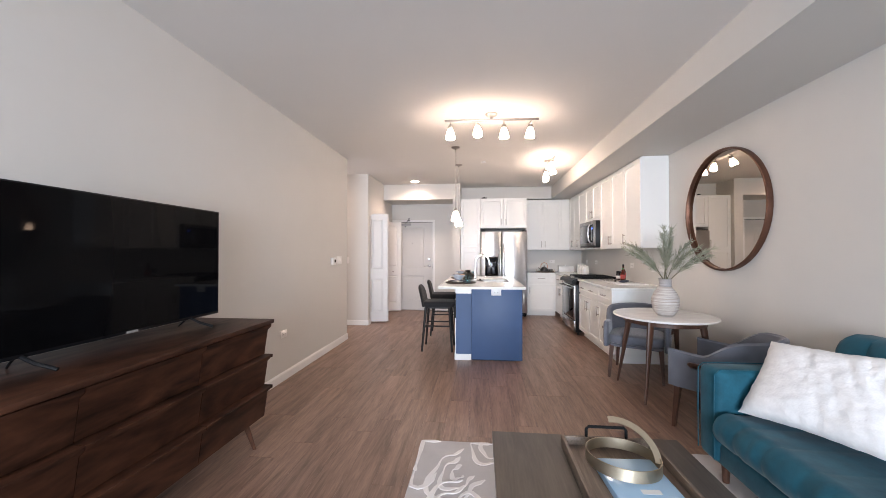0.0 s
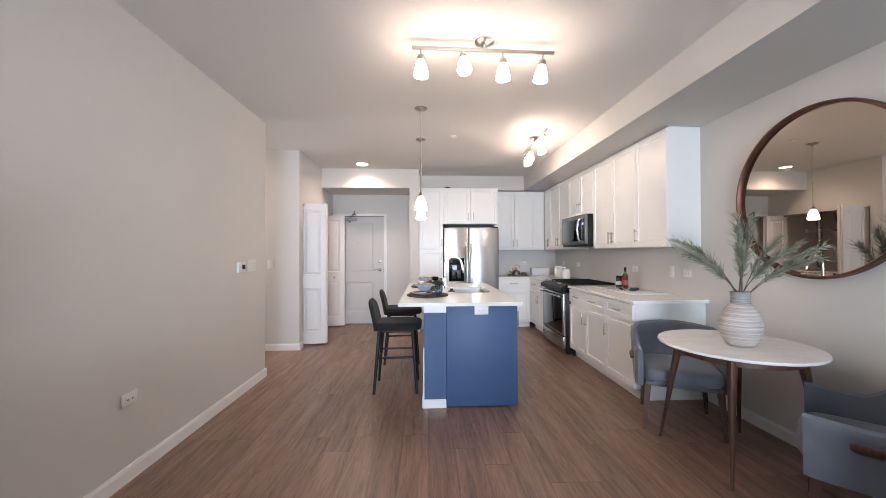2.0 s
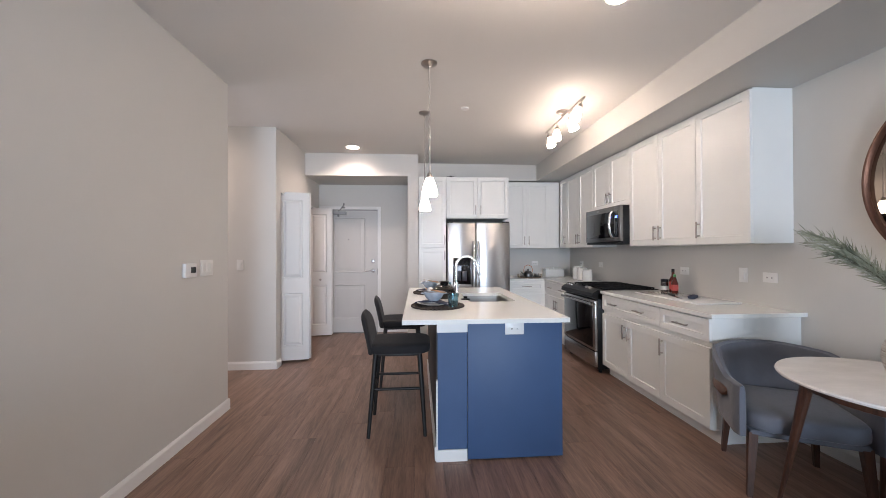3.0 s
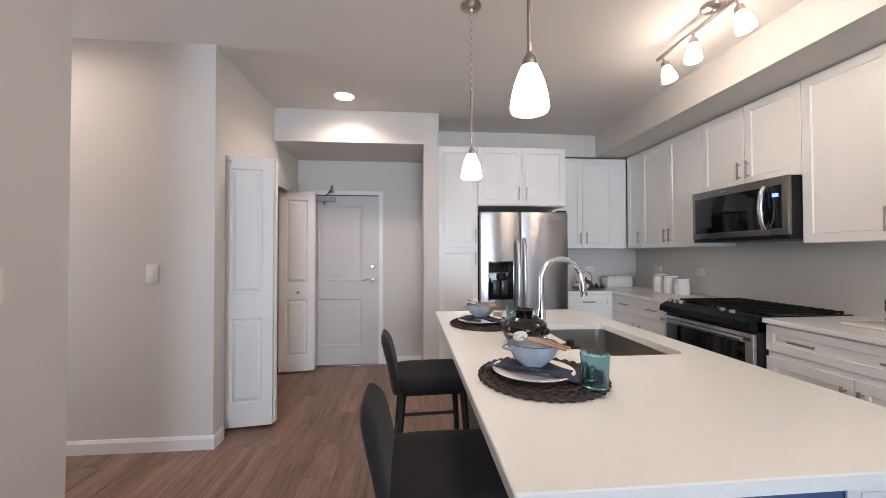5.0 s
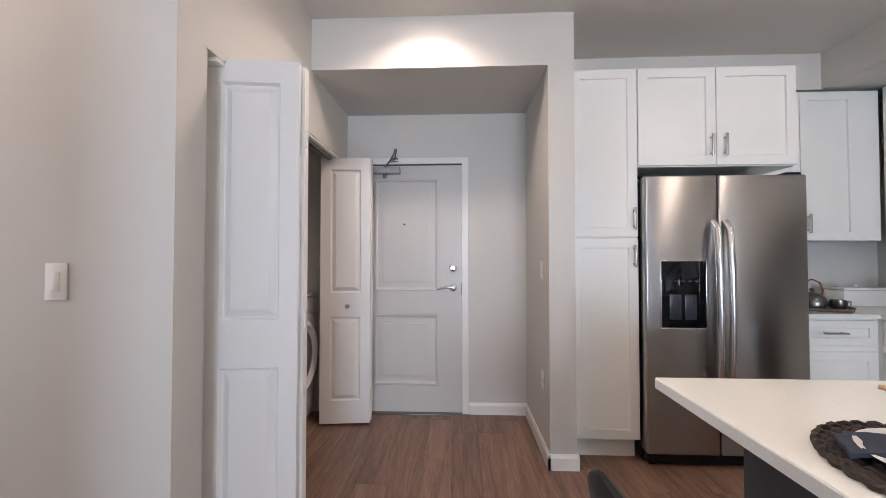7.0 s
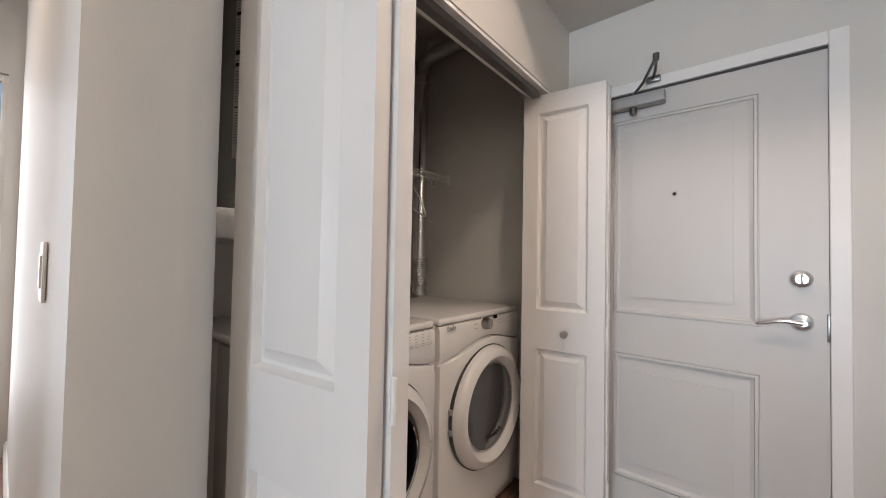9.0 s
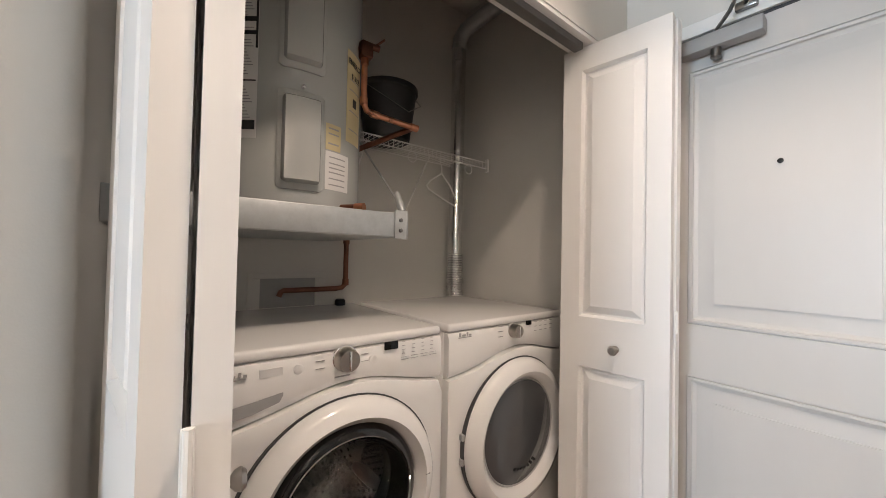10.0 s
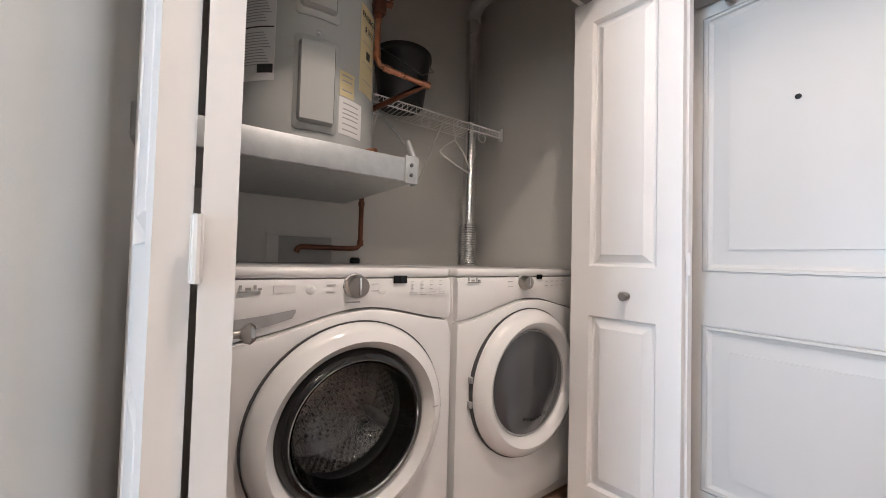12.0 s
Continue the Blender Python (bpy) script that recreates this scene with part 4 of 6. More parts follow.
part("trim_strip", bx(IX0 - 0.010, IY0 - 0.001, 0.0755, IX0 - 0.0012, IY0 + 0.019, 0.52), TRIM, isl, "white edge strip")
part("top_block", bx(IX0 - 0.006, IY0 - 0.012, 0.827, 0.041, IY0 + 0.011, IT - 0.031, bev=0.001), TRIM, isl, "white support block under the top")
for i, (y0, y1) in enumerate(((IY0 + 0.03, 5.86), (5.87, 6.30), (6.31, 6.74), (6.75, IY1 - 0.01))):
    d = part("door", shaker(y1 - y0, 0.76), CAB, isl, m=pose(IX1 - 0.02, y0, 0.11, 0, 0, 90))
    part("handle", bar_handle(0.14), NICKEL, d, m=pose(0.05, -0.02, 0.64))
so = plate("wall_outlet", pose(0.347, IY0 - 0.005, 0.845), 0.122, 0.076, "white outlet plate on the island's navy end", "outlet", "outlet")
# top with a sink cut-out
TX0, TX1, TY0, TY1 = -0.376, 0.708, 5.236, 7.242
SX0, SX1, SY0, SY1 = 0.165, 0.572, 6.02, 6.68


def rounded(x0, y0, x1, y1, r, z, n=5):
    pts = []
    for cx, cy, a0 in ((x1 - r, y1 - r, 0), (x0 + r, y1 - r, 90), (x0 + r, y0 + r, 180), (x1 - r, y0 + r, 270)):
        for k in range(n + 1):
            a = radians(a0 + 90 * k / n)
            pts.append((cx + r * math.cos(a), cy + r * math.sin(a), z))
    return pts


bm = bmesh.new()
o0, o1 = rounded(TX0, TY0, TX1, TY1, 0.008, IT - 0.03), rounded(TX0, TY0, TX1, TY1, 0.008, IT - 0.003)
o2 = rounded(TX0 + 0.003, TY0 + 0.003, TX1 - 0.003, TY1 - 0.003, 0.006, IT)
i2, i0 = rounded(SX0, SY0, SX1, SY1, 0.05, IT), rounded(SX0, SY0, SX1, SY1, 0.05, IT - 0.03)
rings(bm, [o0, o1, o2, i2, i0, o0], True, False, False)
bmesh.ops.remove_doubles(bm, verts=bm.verts, dist=0.0001)
solid("island_top", bm, QUARTZ, "white quartz island countertop with a sink cut-out", "countertop")
bm = bmesh.new()
rings(bm, [rounded(SX0 - 0.012, SY0 - 0.012, SX1 + 0.012, SY1 + 0.012, 0.055, IT - 0.031), rounded(SX0 - 0.004, SY0 - 0.004, SX1 + 0.004, SY1 + 0.004, 0.05, IT - 0.032),
           rounded(SX0, SY0, SX1, SY1, 0.05, IT - 0.20), rounded(SX0 + 0.03, SY0 + 0.03, SX1 - 0.03, SY1 - 0.03, 0.05, IT - 0.225)], True, False, True)
sk = thing("sink", pose(0, 0, 0), "stainless undermount sink basin", "sink")
part("basin", bm, SINKST, sk)
part("drain", lathe(bmesh.new(), [(0.045, 0.001), (0.04, 0.003), (0.02, 0.001)], ((SX0 + SX1) / 2, (SY0 + SY1) / 2, IT - 0.225), 20), CHROME, sk)
fa = thing("faucet", pose(0.085, 6.36, IT), "tall chrome gooseneck faucet beside the sink", "faucet")
part("base", lathe(bmesh.new(), [(0.03, 0), (0.03, 0.008), (0.024, 0.014), (0.022, 0.12), (0.02, 0.14)], (0, 0, 0), 20), CHROME, fa)
neck = [(0, 0, 0.12), (0, 0, 0.2), (0, 0, 0.285)] + arc((0.1, 0, 0.285), 0.1, 180, 15, 12)
part("neck", tube(bmesh.new(), neck, 0.013, 12), CHROME, fa)
part("spray_head", tube(bmesh.new(), [(0.196, 0, 0.315), (0.208, 0, 0.27), (0.216, 0, 0.225), (0.219, 0, 0.20)], [0.014, 0.017, 0.019, 0.016], 14), CHROME, fa)
part("lever", tube(bmesh.new(), [(0, 0.02, 0.08), (0, 0.055, 0.09), (0, 0.10, 0.12)], [0.011, 0.007, 0.006], 8), CHROME, fa)

# ---- things on the island ----


def mat_round(x, y, r):
    """A braided round mat: a flat disc with a plaited rim of raised strands."""
    mt = thing("placemat", pose(x, y, IT), "dark brown braided round placemat on the island", "placemat", "placemats")
    bm = bmesh.new()
    lathe(bm, [(r * 0.98, 0.0), (r, 0.004), (r * 0.97, 0.008), (r * 0.5, 0.007)], (0, 0, 0), 48)
    part("mat_base", bm, MATM, mt)
    for k in range(9):
        rr = r * (0.985 - 0.085 * k)
        pts = [((rr + 0.003 * math.sin(a * (40 - 4 * k))) * math.cos(a), (rr + 0.003 * math.sin(a * (40 - 4 * k))) * math.sin(a), 0.007 + 0.0035 * math.cos(a * (40 - 4 * k) + 2.1 * k)) for a in [2 * math.pi * i / 200 for i in range(201)]]
        part("braid_ring", tube(bmesh.new(), pts, 0.0068, 5), MATM, mt)
    return mt


def bowl_mesh(r, h):
    return lathe(bmesh.new(), [(r * 0.42, 0), (r * 0.46, 0.004), (r * 0.75, h * 0.35), (r * 0.95, h * 0.75), (r, h), (r * 0.96, h), (r * 0.9, h * 0.75), (r * 0.7, h * 0.35), (r * 0.3, 0.012)], (0, 0, 0), 36)


def setting(x, y, turn):
    mat_round(x, y, 0.205)
    px, py = x - 0.03, y - 0.0
    t = solid("plate", lathe(bmesh.new(), [(0.07, 0), (0.075, 0.004), (0.125, 0.014), (0.133, 0.018), (0.128, 0.019), (0.08, 0.008), (0.03, 0.007)], (0, 0, 0), 40), PLATE,
              "white porcelain dinner plate on the placemat", "plate", "dinner plates", m=pose(px, py, IT + 0.014))
    bm = bmesh.new()
    n = 14
    top = []
    for i in range(n + 1):
        u = i / n
        top.append([(-0.15 + 0.30 * u, -0.045 + 0.09 * v + 0.01 * math.sin(5 * u), 0.006 + 0.010 * math.exp(-((u - 0.5) * 3) ** 2) + 0.003 * math.sin(14 * u + 6 * v) - 0.010 * abs(2 * u - 1) ** 3) for v in (0, 0.33, 0.66, 1)])
    rings(bm, [r + [(p[0], p[1], p[2] - 0.008) for p in r[::-1]] for r in top])
    solid("napkin", bm, NAPKIN, "folded navy cloth napkin across the plate", "napkin", "napkins", m=pose(px, py, IT + 0.030, 0, 0, turn))
    b = thing("bowl", pose(px, py, IT + 0.042), "pale blue glazed bowl with handles, on the napkin", "bowl", "blue bowls")
    part("bowl_body", bowl_mesh(0.083, 0.075), BLUEGL, b)
    part("bowl_rim", tube(bmesh.new(), [(0.0815 * math.cos(a), 0.0815 * math.sin(a), 0.0755) for a in [2 * math.pi * i / 36 for i in range(37)]], 0.0016, 6), BRONZE, b, "thin dark brown rim")
    for s in (-1, 1):
        p = [(s * (0.076 + 0.022 * math.sin(math.pi * k / 8)), -0.028 + 0.056 * k / 8, 0.062) for k in range(9)]
        part("bowl_handle", tube(bmesh.new(), p, 0.006, 8), BLUEGL, b, m=pose(0, 0, 0, 0, 0, turn + 35))
    c = thing("chopsticks", pose(px, py, IT + 0.122, 0, 0, turn - 20), "pale wooden chopsticks tied with a white knot, resting on the bowl", "chopsticks")
    for s in (-0.008, 0.008):
        part("chopstick", rod(bmesh.new(), (-0.10, s * 0.5, 0.008), (0.125, s * 1.6, -0.004), 0.0035, 0.005, 8), LIGHTW, c)
    bm = bmesh.new()
    for k in range(3):
        pts = [(0.022 * math.cos(a) * (1 - 0.2 * k) - 0.05, 0.014 * math.sin(a), 0.008 + 0.010 * math.sin(a + k * 1.3)) for a in [2 * math.pi * i / 16 for i in range(17)]]
        tube(bm, pts, 0.005, 6)
    part("knot", bm, PLATE, c, "white porcelain knot")


setting(-0.120, 5.80, -32)
setting(-0.115, 6.725, -32)


def tumbler(x, y):
    bm = lathe(bmesh.new(), [(0.030, 0), (0.034, 0.003), (0.037, 0.04), (0.042, 0.10), (0.040, 0.10), (0.035, 0.045), (0.031, 0.012), (0.01, 0.01)], (0, 0, 0), 60)
    for v in bm.verts:
        a = math.atan2(v.co.y, v.co.x)
        k = 1 + 0.025 * math.sin(10 * a + v.co.z * 45)
        v.co.x, v.co.y = v.co.x * k, v.co.y * k
    return solid("tumbler", bm, TEALG, "teal tinted glass tumbler on the placemat", "glass", "teal tumblers", m=pose(x, y, IT + 0.016))


tumbler(-0.012, 5.655)
tumbler(0.025, 6.64)
cp = solid("small_cup", lathe(bmesh.new(), [(0.02, 0), (0.024, 0.004), (0.032, 0.05), (0.030, 0.05), (0.02, 0.01)], (0, 0, 0), 24), PLATE, "small striped white cup behind the tumbler", "cup", m=pose(-0.02, 6.82, IT + 0.012))
pot = thing("casserole_pot", pose(-0.035, 6.255, IT), "black glazed stoneware pot with a lid", "pot")
part("pot_body", lathe(bmesh.new(), [(0.058, 0), (0.064, 0.004), (0.088, 0.03), (0.102, 0.062), (0.103, 0.078), (0.098, 0.092)], (0, 0, 0), 36), POTM, pot)
lid = part("lid", lathe(bmesh.new(), [(0.101, 0.088), (0.103, 0.093), (0.098, 0.099), (0.092, 0.101), (0.084, 0.112), (0.078, 0.113), (0.066, 0.124), (0.06, 0.125), (0.05, 0.131), (0.045, 0.131)], (0, 0, 0), 36), POTM, pot)
part("lid_grip", lathe(bmesh.new(), [(0.036, 0.130), (0.042, 0.152), (0.047, 0.158), (0.041, 0.159), (0.03, 0.142)], (0, 0, 0), 28), POTM, lid)
for s in (-1, 1):
    part("ear", cushion(bmesh.new(), s * 0.100, 0, 0.066, 0.017, 0.026, 0.016, 2.6, 16, 8), POTM, pot, m=pose(0, 0, 0, 0, 0, -40))
st = thing("sink_stopper", pose(0.15, 6.18, IT), "black rubber sink stopper on the counter", "sink stopper")
part("disc", lathe(bmesh.new(), [(0.042, 0), (0.045, 0.004), (0.04, 0.007), (0.018, 0.012), (0.016, 0.026), (0.02, 0.03)], (0, 0, 0), 26), BLACKP, st)
solid("hole_cover", lathe(bmesh.new(), [(0.024, 0), (0.026, 0.002), (0.024, 0.005), (0.014, 0.0065), (0.01, 0.012), (0.006, 0.013)], (0.142, 6.638, IT), 24), CHROME, "small round chrome cap on the island counter", "hole cover")

# ---- things on the kitchen counters ----
tr = thing("serving_tray", pose(1.56, 8.80, CT), "round brass-rimmed serving tray on the counter", "tray")
part("tray_base", lathe(bmesh.new(), [(0.17, 0), (0.185, 0.004), (0.19, 0.022), (0.184, 0.022), (0.178, 0.009), (0.05, 0.008)], (0, 0, 0), 40), TRAYW, tr)
for s in (-1, 1):
    part("tray_handle", tube(bmesh.new(), [(s * 0.185, -0.05, 0.018), (s * 0.19, -0.045, 0.055), (s * 0.19, 0.045, 0.055), (s * 0.185, 0.05, 0.018)], 0.006, 8), BRASS, tr)
kt = thing("kettle", pose(1.535, 8.80, CT + 0.009), "small pewter kettle with a bail handle on the tray", "kettle")
part("kettle_body", lathe(bmesh.new(), [(0.06, 0), (0.078, 0.012), (0.082, 0.045), (0.066, 0.078), (0.045, 0.09)], (0, 0, 0), 30), STEELD, kt)
part("lid", lathe(bmesh.new(), [(0.05, 0.089), (0.045, 0.098), (0.012, 0.108), (0.011, 0.12), (0.016, 0.128), (0.008, 0.136)], (0, 0, 0), 24), STEELD, kt)
part("bail_handle", tube(bmesh.new(), [(-0.066, 0, 0.075), (-0.074, 0, 0.12), (-0.055, 0, 0.175), (0, 0, 0.20), (0.055, 0, 0.175), (0.074, 0, 0.12), (0.066, 0, 0.075)], 0.0055, 8), COPPER, kt)
part("spout", tube(bmesh.new(), [(-0.07, 0, 0.045), (-0.105, 0, 0.07), (-0.125, 0, 0.092)], [0.015, 0.011, 0.008], 10), STEELD, kt)
cpn = thing("creamer", pose(1.665, 8.755, CT + 0.009), "small pewter creamer on the tray", "creamer")
part("cup_body", lathe(bmesh.new(), [(0.035, 0), (0.045, 0.02), (0.042, 0.06), (0.038, 0.06), (0.03, 0.01)], (0, 0, 0), 22), STEELD, cpn)
part("ear", tube(bmesh.new(), [(0.04, 0, 0.05), (0.065, 0, 0.045), (0.06, 0, 0.02), (0.042, 0, 0.015)], 0.004, 6), STEELD, cpn)
bdz = thing("bread_box", pose(2.035, 9.0, CT), "white ceramic butter box with a knob", "box")
part("box_body", bx(-0.158, -0.075, 0, 0.158, 0.075, 0.118, bev=0.006), JAR, bdz)
part("lid", bx(-0.161, -0.078, 0.119, 0.161, 0.078, 0.138, bev=0.005), JAR, bdz)
part("knob", lathe(bmesh.new(), [(0.008, 0), (0.016, 0.015), (0.01, 0.025)], (0, 0, 0.138), 16), JAR, bdz)
for y, r, h in ((8.42, 0.075, 0.20), (8.255, 0.072, 0.185), (8.10, 0.068, 0.165)):
    c = thing("canister", pose(2.20, y, CT), "white ceramic canister with a flat lid", "canister", "kitchen canisters")
    part("jar", lathe(bmesh.new(), [(r * 0.9, 0), (r, 0.012), (r, h * 0.78), (r * 0.82, h * 0.87), (r * 0.8, h * 0.89)], (0, 0, 0), 32), JAR, c)
    part("lid", lathe(bmesh.new(), [(r * 0.9, h * 0.89), (r * 0.92, h * 0.9), (r * 0.92, h * 0.985), (r * 0.86, h)], (0, 0, 0), 32), JAR, c)
solid("cutting_board", bx(1.95, 5.70, CT, 2.33, 6.545, CT + 0.016, bev=0.006), PLATE, "white marble cutting board on the counter", "cutting board")
for x, y, h, r, body, cap, nm, lab in ((2.245, 6.50, 0.13, 0.036, SAUCED, BLACKP, "sauce_jar", "dark sauce jar with a white label"),
                                       (2.285, 6.43, 0.235, 0.034, SAUCE, BLACKP, "sauce_bottle", "red sauce bottle with a dark neck"),
                                       (2.25, 6.36, 0.185, 0.031, SAUCE, SAUCEG, "chili_sauce", "red chili sauce bottle with a green cap")):
    s = thing(nm, pose(x, y, CT + 0.016), lab, "bottle", "sauce bottles")
    if nm == "sauce_jar":
        prof = [(r * 0.9, 0), (r, 0.008), (r, h * 0.7), (r * 0.9, h * 0.78)]
    else:
        prof = [(r * 0.9, 0), (r, 0.008), (r, h * 0.55), (r * 0.45, h * 0.72), (r * 0.38, h * 0.86)]
    part("bottle_body", lathe(bmesh.new(), prof, (0, 0, 0), 24), body, s)
    part("cap", lathe(bmesh.new(), [(prof[-1][0] * 1.08, prof[-1][1]), (prof[-1][0] * 1.08, h * 0.97), (prof[-1][0] * 0.8, h)], (0, 0, 0), 20), cap, s)
    part("label", lathe(bmesh.new(), [(r * 1.01, h * 0.14), (r * 1.01, h * 0.46)], (0, 0, 0), 24, False, False), PAPER if nm == "sauce_jar" else REDP, s)
sp = thing("sushi_knife", pose(2.06, 6.12, CT + 0.0165, 0, 0, 72), "dark-handled kitchen knife on the cutting board", "knife")
part("blade", bx(-0.16, -0.016, 0.0, 0.0, 0.016, 0.004, bev=0.001), STEEL, sp)
part("handle", bx(0.0, -0.012, 0.0, 0.12, 0.012, 0.018, bev=0.005), BLACKW, sp)
tw = thing("dish_towel", pose(2.12, 5.96, CT + 0.016, 0, 0, 40), "rolled white and blue cloth on the cutting board", "towel")
part("roll", cushion(bmesh.new(), 0, 0, 0.016, 0.10, 0.028, 0.016, 3, 20, 10, 0.1), NAPKIN, tw)
fg = thing("cabinet_ornament", pose(0.245, 8.62, 2.478), "small dark ornament on top of the cabinet", "ornament")
part("knot", tube(bmesh.new(), [(0.05 * math.cos(a), 0.03 * math.sin(a), 0.022 + 0.014 * math.sin(3 * a)) for a in [2 * math.pi * i / 20 for i in range(21)]], 0.014, 8), BLACKP, fg)
part("tail", tube(bmesh.new(), [(0.04, 0, 0.012), (0.09, 0, 0.014), (0.12, 0.01, 0.010)], 0.009, 8), BLACKP, fg)

# ---- bar stools ----


def bar_stool():
    t = thing("bar_stool", pose(-0.42, 5.80, 0, 0, 0, 0), "charcoal upholstered bar stool with black wooden legs", "bar stool", "stools at the island")
    # the seat faces +x
    part("seat", cushion(bmesh.new(), 0.005, 0, 0.632, 0.235, 0.205, 0.042, 5, 40, 16), STOOLF, t)
    bm = bmesh.new()
    loops = []
    for k in range(13):
        u = k / 12
        z = 0.60 + 0.285 * u
        w = 0.20 * (1 - max(0.0, (u - 0.55) / 0.45) ** 2.6 * 0.55)
        th = 0.026 * (1 - 0.75 * max(0.0, (u - 0.85) / 0.15) ** 2)
        ring = []
        for i in range(24):
            a = 2 * math.pi * i / 24
            y = w * math.copysign(abs(math.sin(a)) ** 0.6, math.sin(a))
            x = th * math.copysign(abs(math.cos(a)) ** 0.7, math.cos(a))
            ring.append((-0.205 - 0.045 * u - 0.02 * u * u + x + 0.28 * y * y, y, z))
        loops.append(ring)
    rings(bm, loops)
    part("backrest", bm, STOOLF, t)
    feet = [(0.195, 0.19), (0.195, -0.19), (-0.215, 0.19), (-0.215, -0.19)]
    tops = [(0.155, 0.15), (0.155, -0.15), (-0.165, 0.15), (-0.165, -0.15)]
    for (fx, fy), (tx, ty) in zip(feet, tops):
        part("leg", rod(bmesh.new(), (fx, fy, 0), (tx, ty, 0.60), 0.0135, 0.019, 12), BLACKW, t)
    def at(i, z):
        u = z / 0.60
        return (feet[i][0] * (1 - u) + tops[i][0] * u, feet[i][1] * (1 - u) + tops[i][1] * u, z)
    for a, b, z in ((0, 1, 0.20), (2, 3, 0.30), (0, 2, 0.34), (1, 3, 0.34)):
        part("stretcher", rod(bmesh.new(), at(a, z), at(b, z), 0.0105, seg=10), BLACKW, t)
    bm = bmesh.new()
    box(bm, -0.17, -0.16, 0.575, 0.17, 0.16, 0.598, 0.006)
    part("seat_frame", bm, BLACKW, t)
    return t


stool = bar_stool()
copy_thing(stool, pose(-0.435, 6.72, 0, 0, 0, 3))

# ---- dining corner ----
tb = thing("dining_table", pose(1.895, 4.42, 0), "round white marble table on splayed walnut legs", "dining table")
part("tabletop", lathe(bmesh.new(), [(0.415, 0.722), (0.437, 0.728), (0.44, 0.736), (0.436, 0.744), (0.425, 0.745)], (0, 0, 0), 64), MARBLE, tb)
part("apron", lathe(bmesh.new(), [(0.335, 0.672), (0.345, 0.676), (0.345, 0.722)], (0, 0, 0), 48), WALNUTV, tb)
for a in (226, 136, 46, 316):
    c, s = math.cos(radians(a)), math.sin(radians(a))
    part("leg", tube(bmesh.new(), [(0.435 * c, 0.435 * s, 0), (0.39 * c, 0.39 * s, 0.25), (0.33 * c, 0.33 * s, 0.6), (0.312 * c, 0.312 * s, 0.715)], [0.015, 0.024, 0.041, 0.048], 12, 0.6), WALNUTV, tb)


def dining_chair(m):
    """A barrel-backed chair that faces -y of its own frame."""
    t = thing("dining_chair", m, "grey upholstered barrel dining chair with walnut legs", "dining chair", "chairs round the table")
    part("seat", cushion(bmesh.new(), 0, -0.02, 0.415, 0.265, 0.275, 0.058, 5, 40, 16), GREYF, t)
    bm = bmesh.new()
    path = []
    n = 34
    for k in range(n + 1):
        u = k / n
        if u < 0.22:
            v = u / 0.22
            path.append((-0.285, -0.27 + 0.29 * v, u))
        elif u > 0.78:
            v = (u - 0.78) / 0.22
            path.append((0.285, 0.02 - 0.29 * v, u))
        else:
            a = radians(180 - 180 * (u - 0.22) / 0.56)
            path.append((0.285 * math.cos(a), 0.02 + 0.27 * math.sin(a), u))
    loops = []
    for i, (x, y, u) in enumerate(path):
        a, b = path[max(i - 1, 0)], path[min(i + 1, n)]
        d = Vector((b[0] - a[0], b[1] - a[1], 0)).normalized()
        nrm = Vector((-d.y, d.x, 0))
        rise = min(1, max(0, (min(u, 1 - u) - 0.16) / 0.16))
        rise = rise * rise * (3 - 2 * rise)
        top = 0.606 - 0.10 * min(u, 1 - u, 0.2) + 0.135 * rise + 0.025 * math.sin(math.pi * u) ** 8
        end = min(1.0, min(u, 1 - u) / 0.03)
        th = 0.028 * (0.45 + 0.55 * end)
        lean = 0.05 * rise
        ring = []
        for (o, h) in ((-1, 0.33), (-1.05, 0.42), (-1, top - 0.05), (-0.75, top - 0.012), (0, top), (0.75, top - 0.012), (1, top - 0.05), (1.05, 0.42), (1, 0.33)):
            k2 = lean * (h - 0.33) / 0.4
            p = Vector((x, y, 0)) + nrm * (o * th + k2)
            ring.append((p.x, p.y, h))
        loops.append(ring)
    rings(bm, loops)
    part("backrest", bm, GREYF, t)
    part("seat_rail", bx(-0.245, -0.245, 0.33, 0.245, 0.22, 0.362, bev=0.01), GREYF, t)
    for s in (-1, 1):
        bm = bmesh.new()
        tube(bm, [(s * 0.314, -0.125, 0.512), (s * 0.318, -0.11, 0.512), (s * 0.318, 0.03, 0.512), (s * 0.302, 0.12, 0.512), (s * 0.296, 0.135, 0.512)], [0.018, 0.030, 0.031, 0.029, 0.016], 12, 0.55)
        part("arm_trim", bm, WALNUTV, t, "walnut strip on the arm")
    for x, y in ((-0.24, -0.235), (0.24, -0.235), (-0.225, 0.235), (0.225, 0.235)):
        part("leg", rod(bmesh.new(), (x * 1.05, y * 1.06, 0), (x * 0.95, y * 0.95, 0.345), 0.017, 0.030, 4), WALNUTV, t)
    return t


ch = dining_chair(pose(1.87, 4.935, 0, 0, 0, -27))
copy_thing(ch, pose(1.99, 3.71, 0, 0, 0, -138))

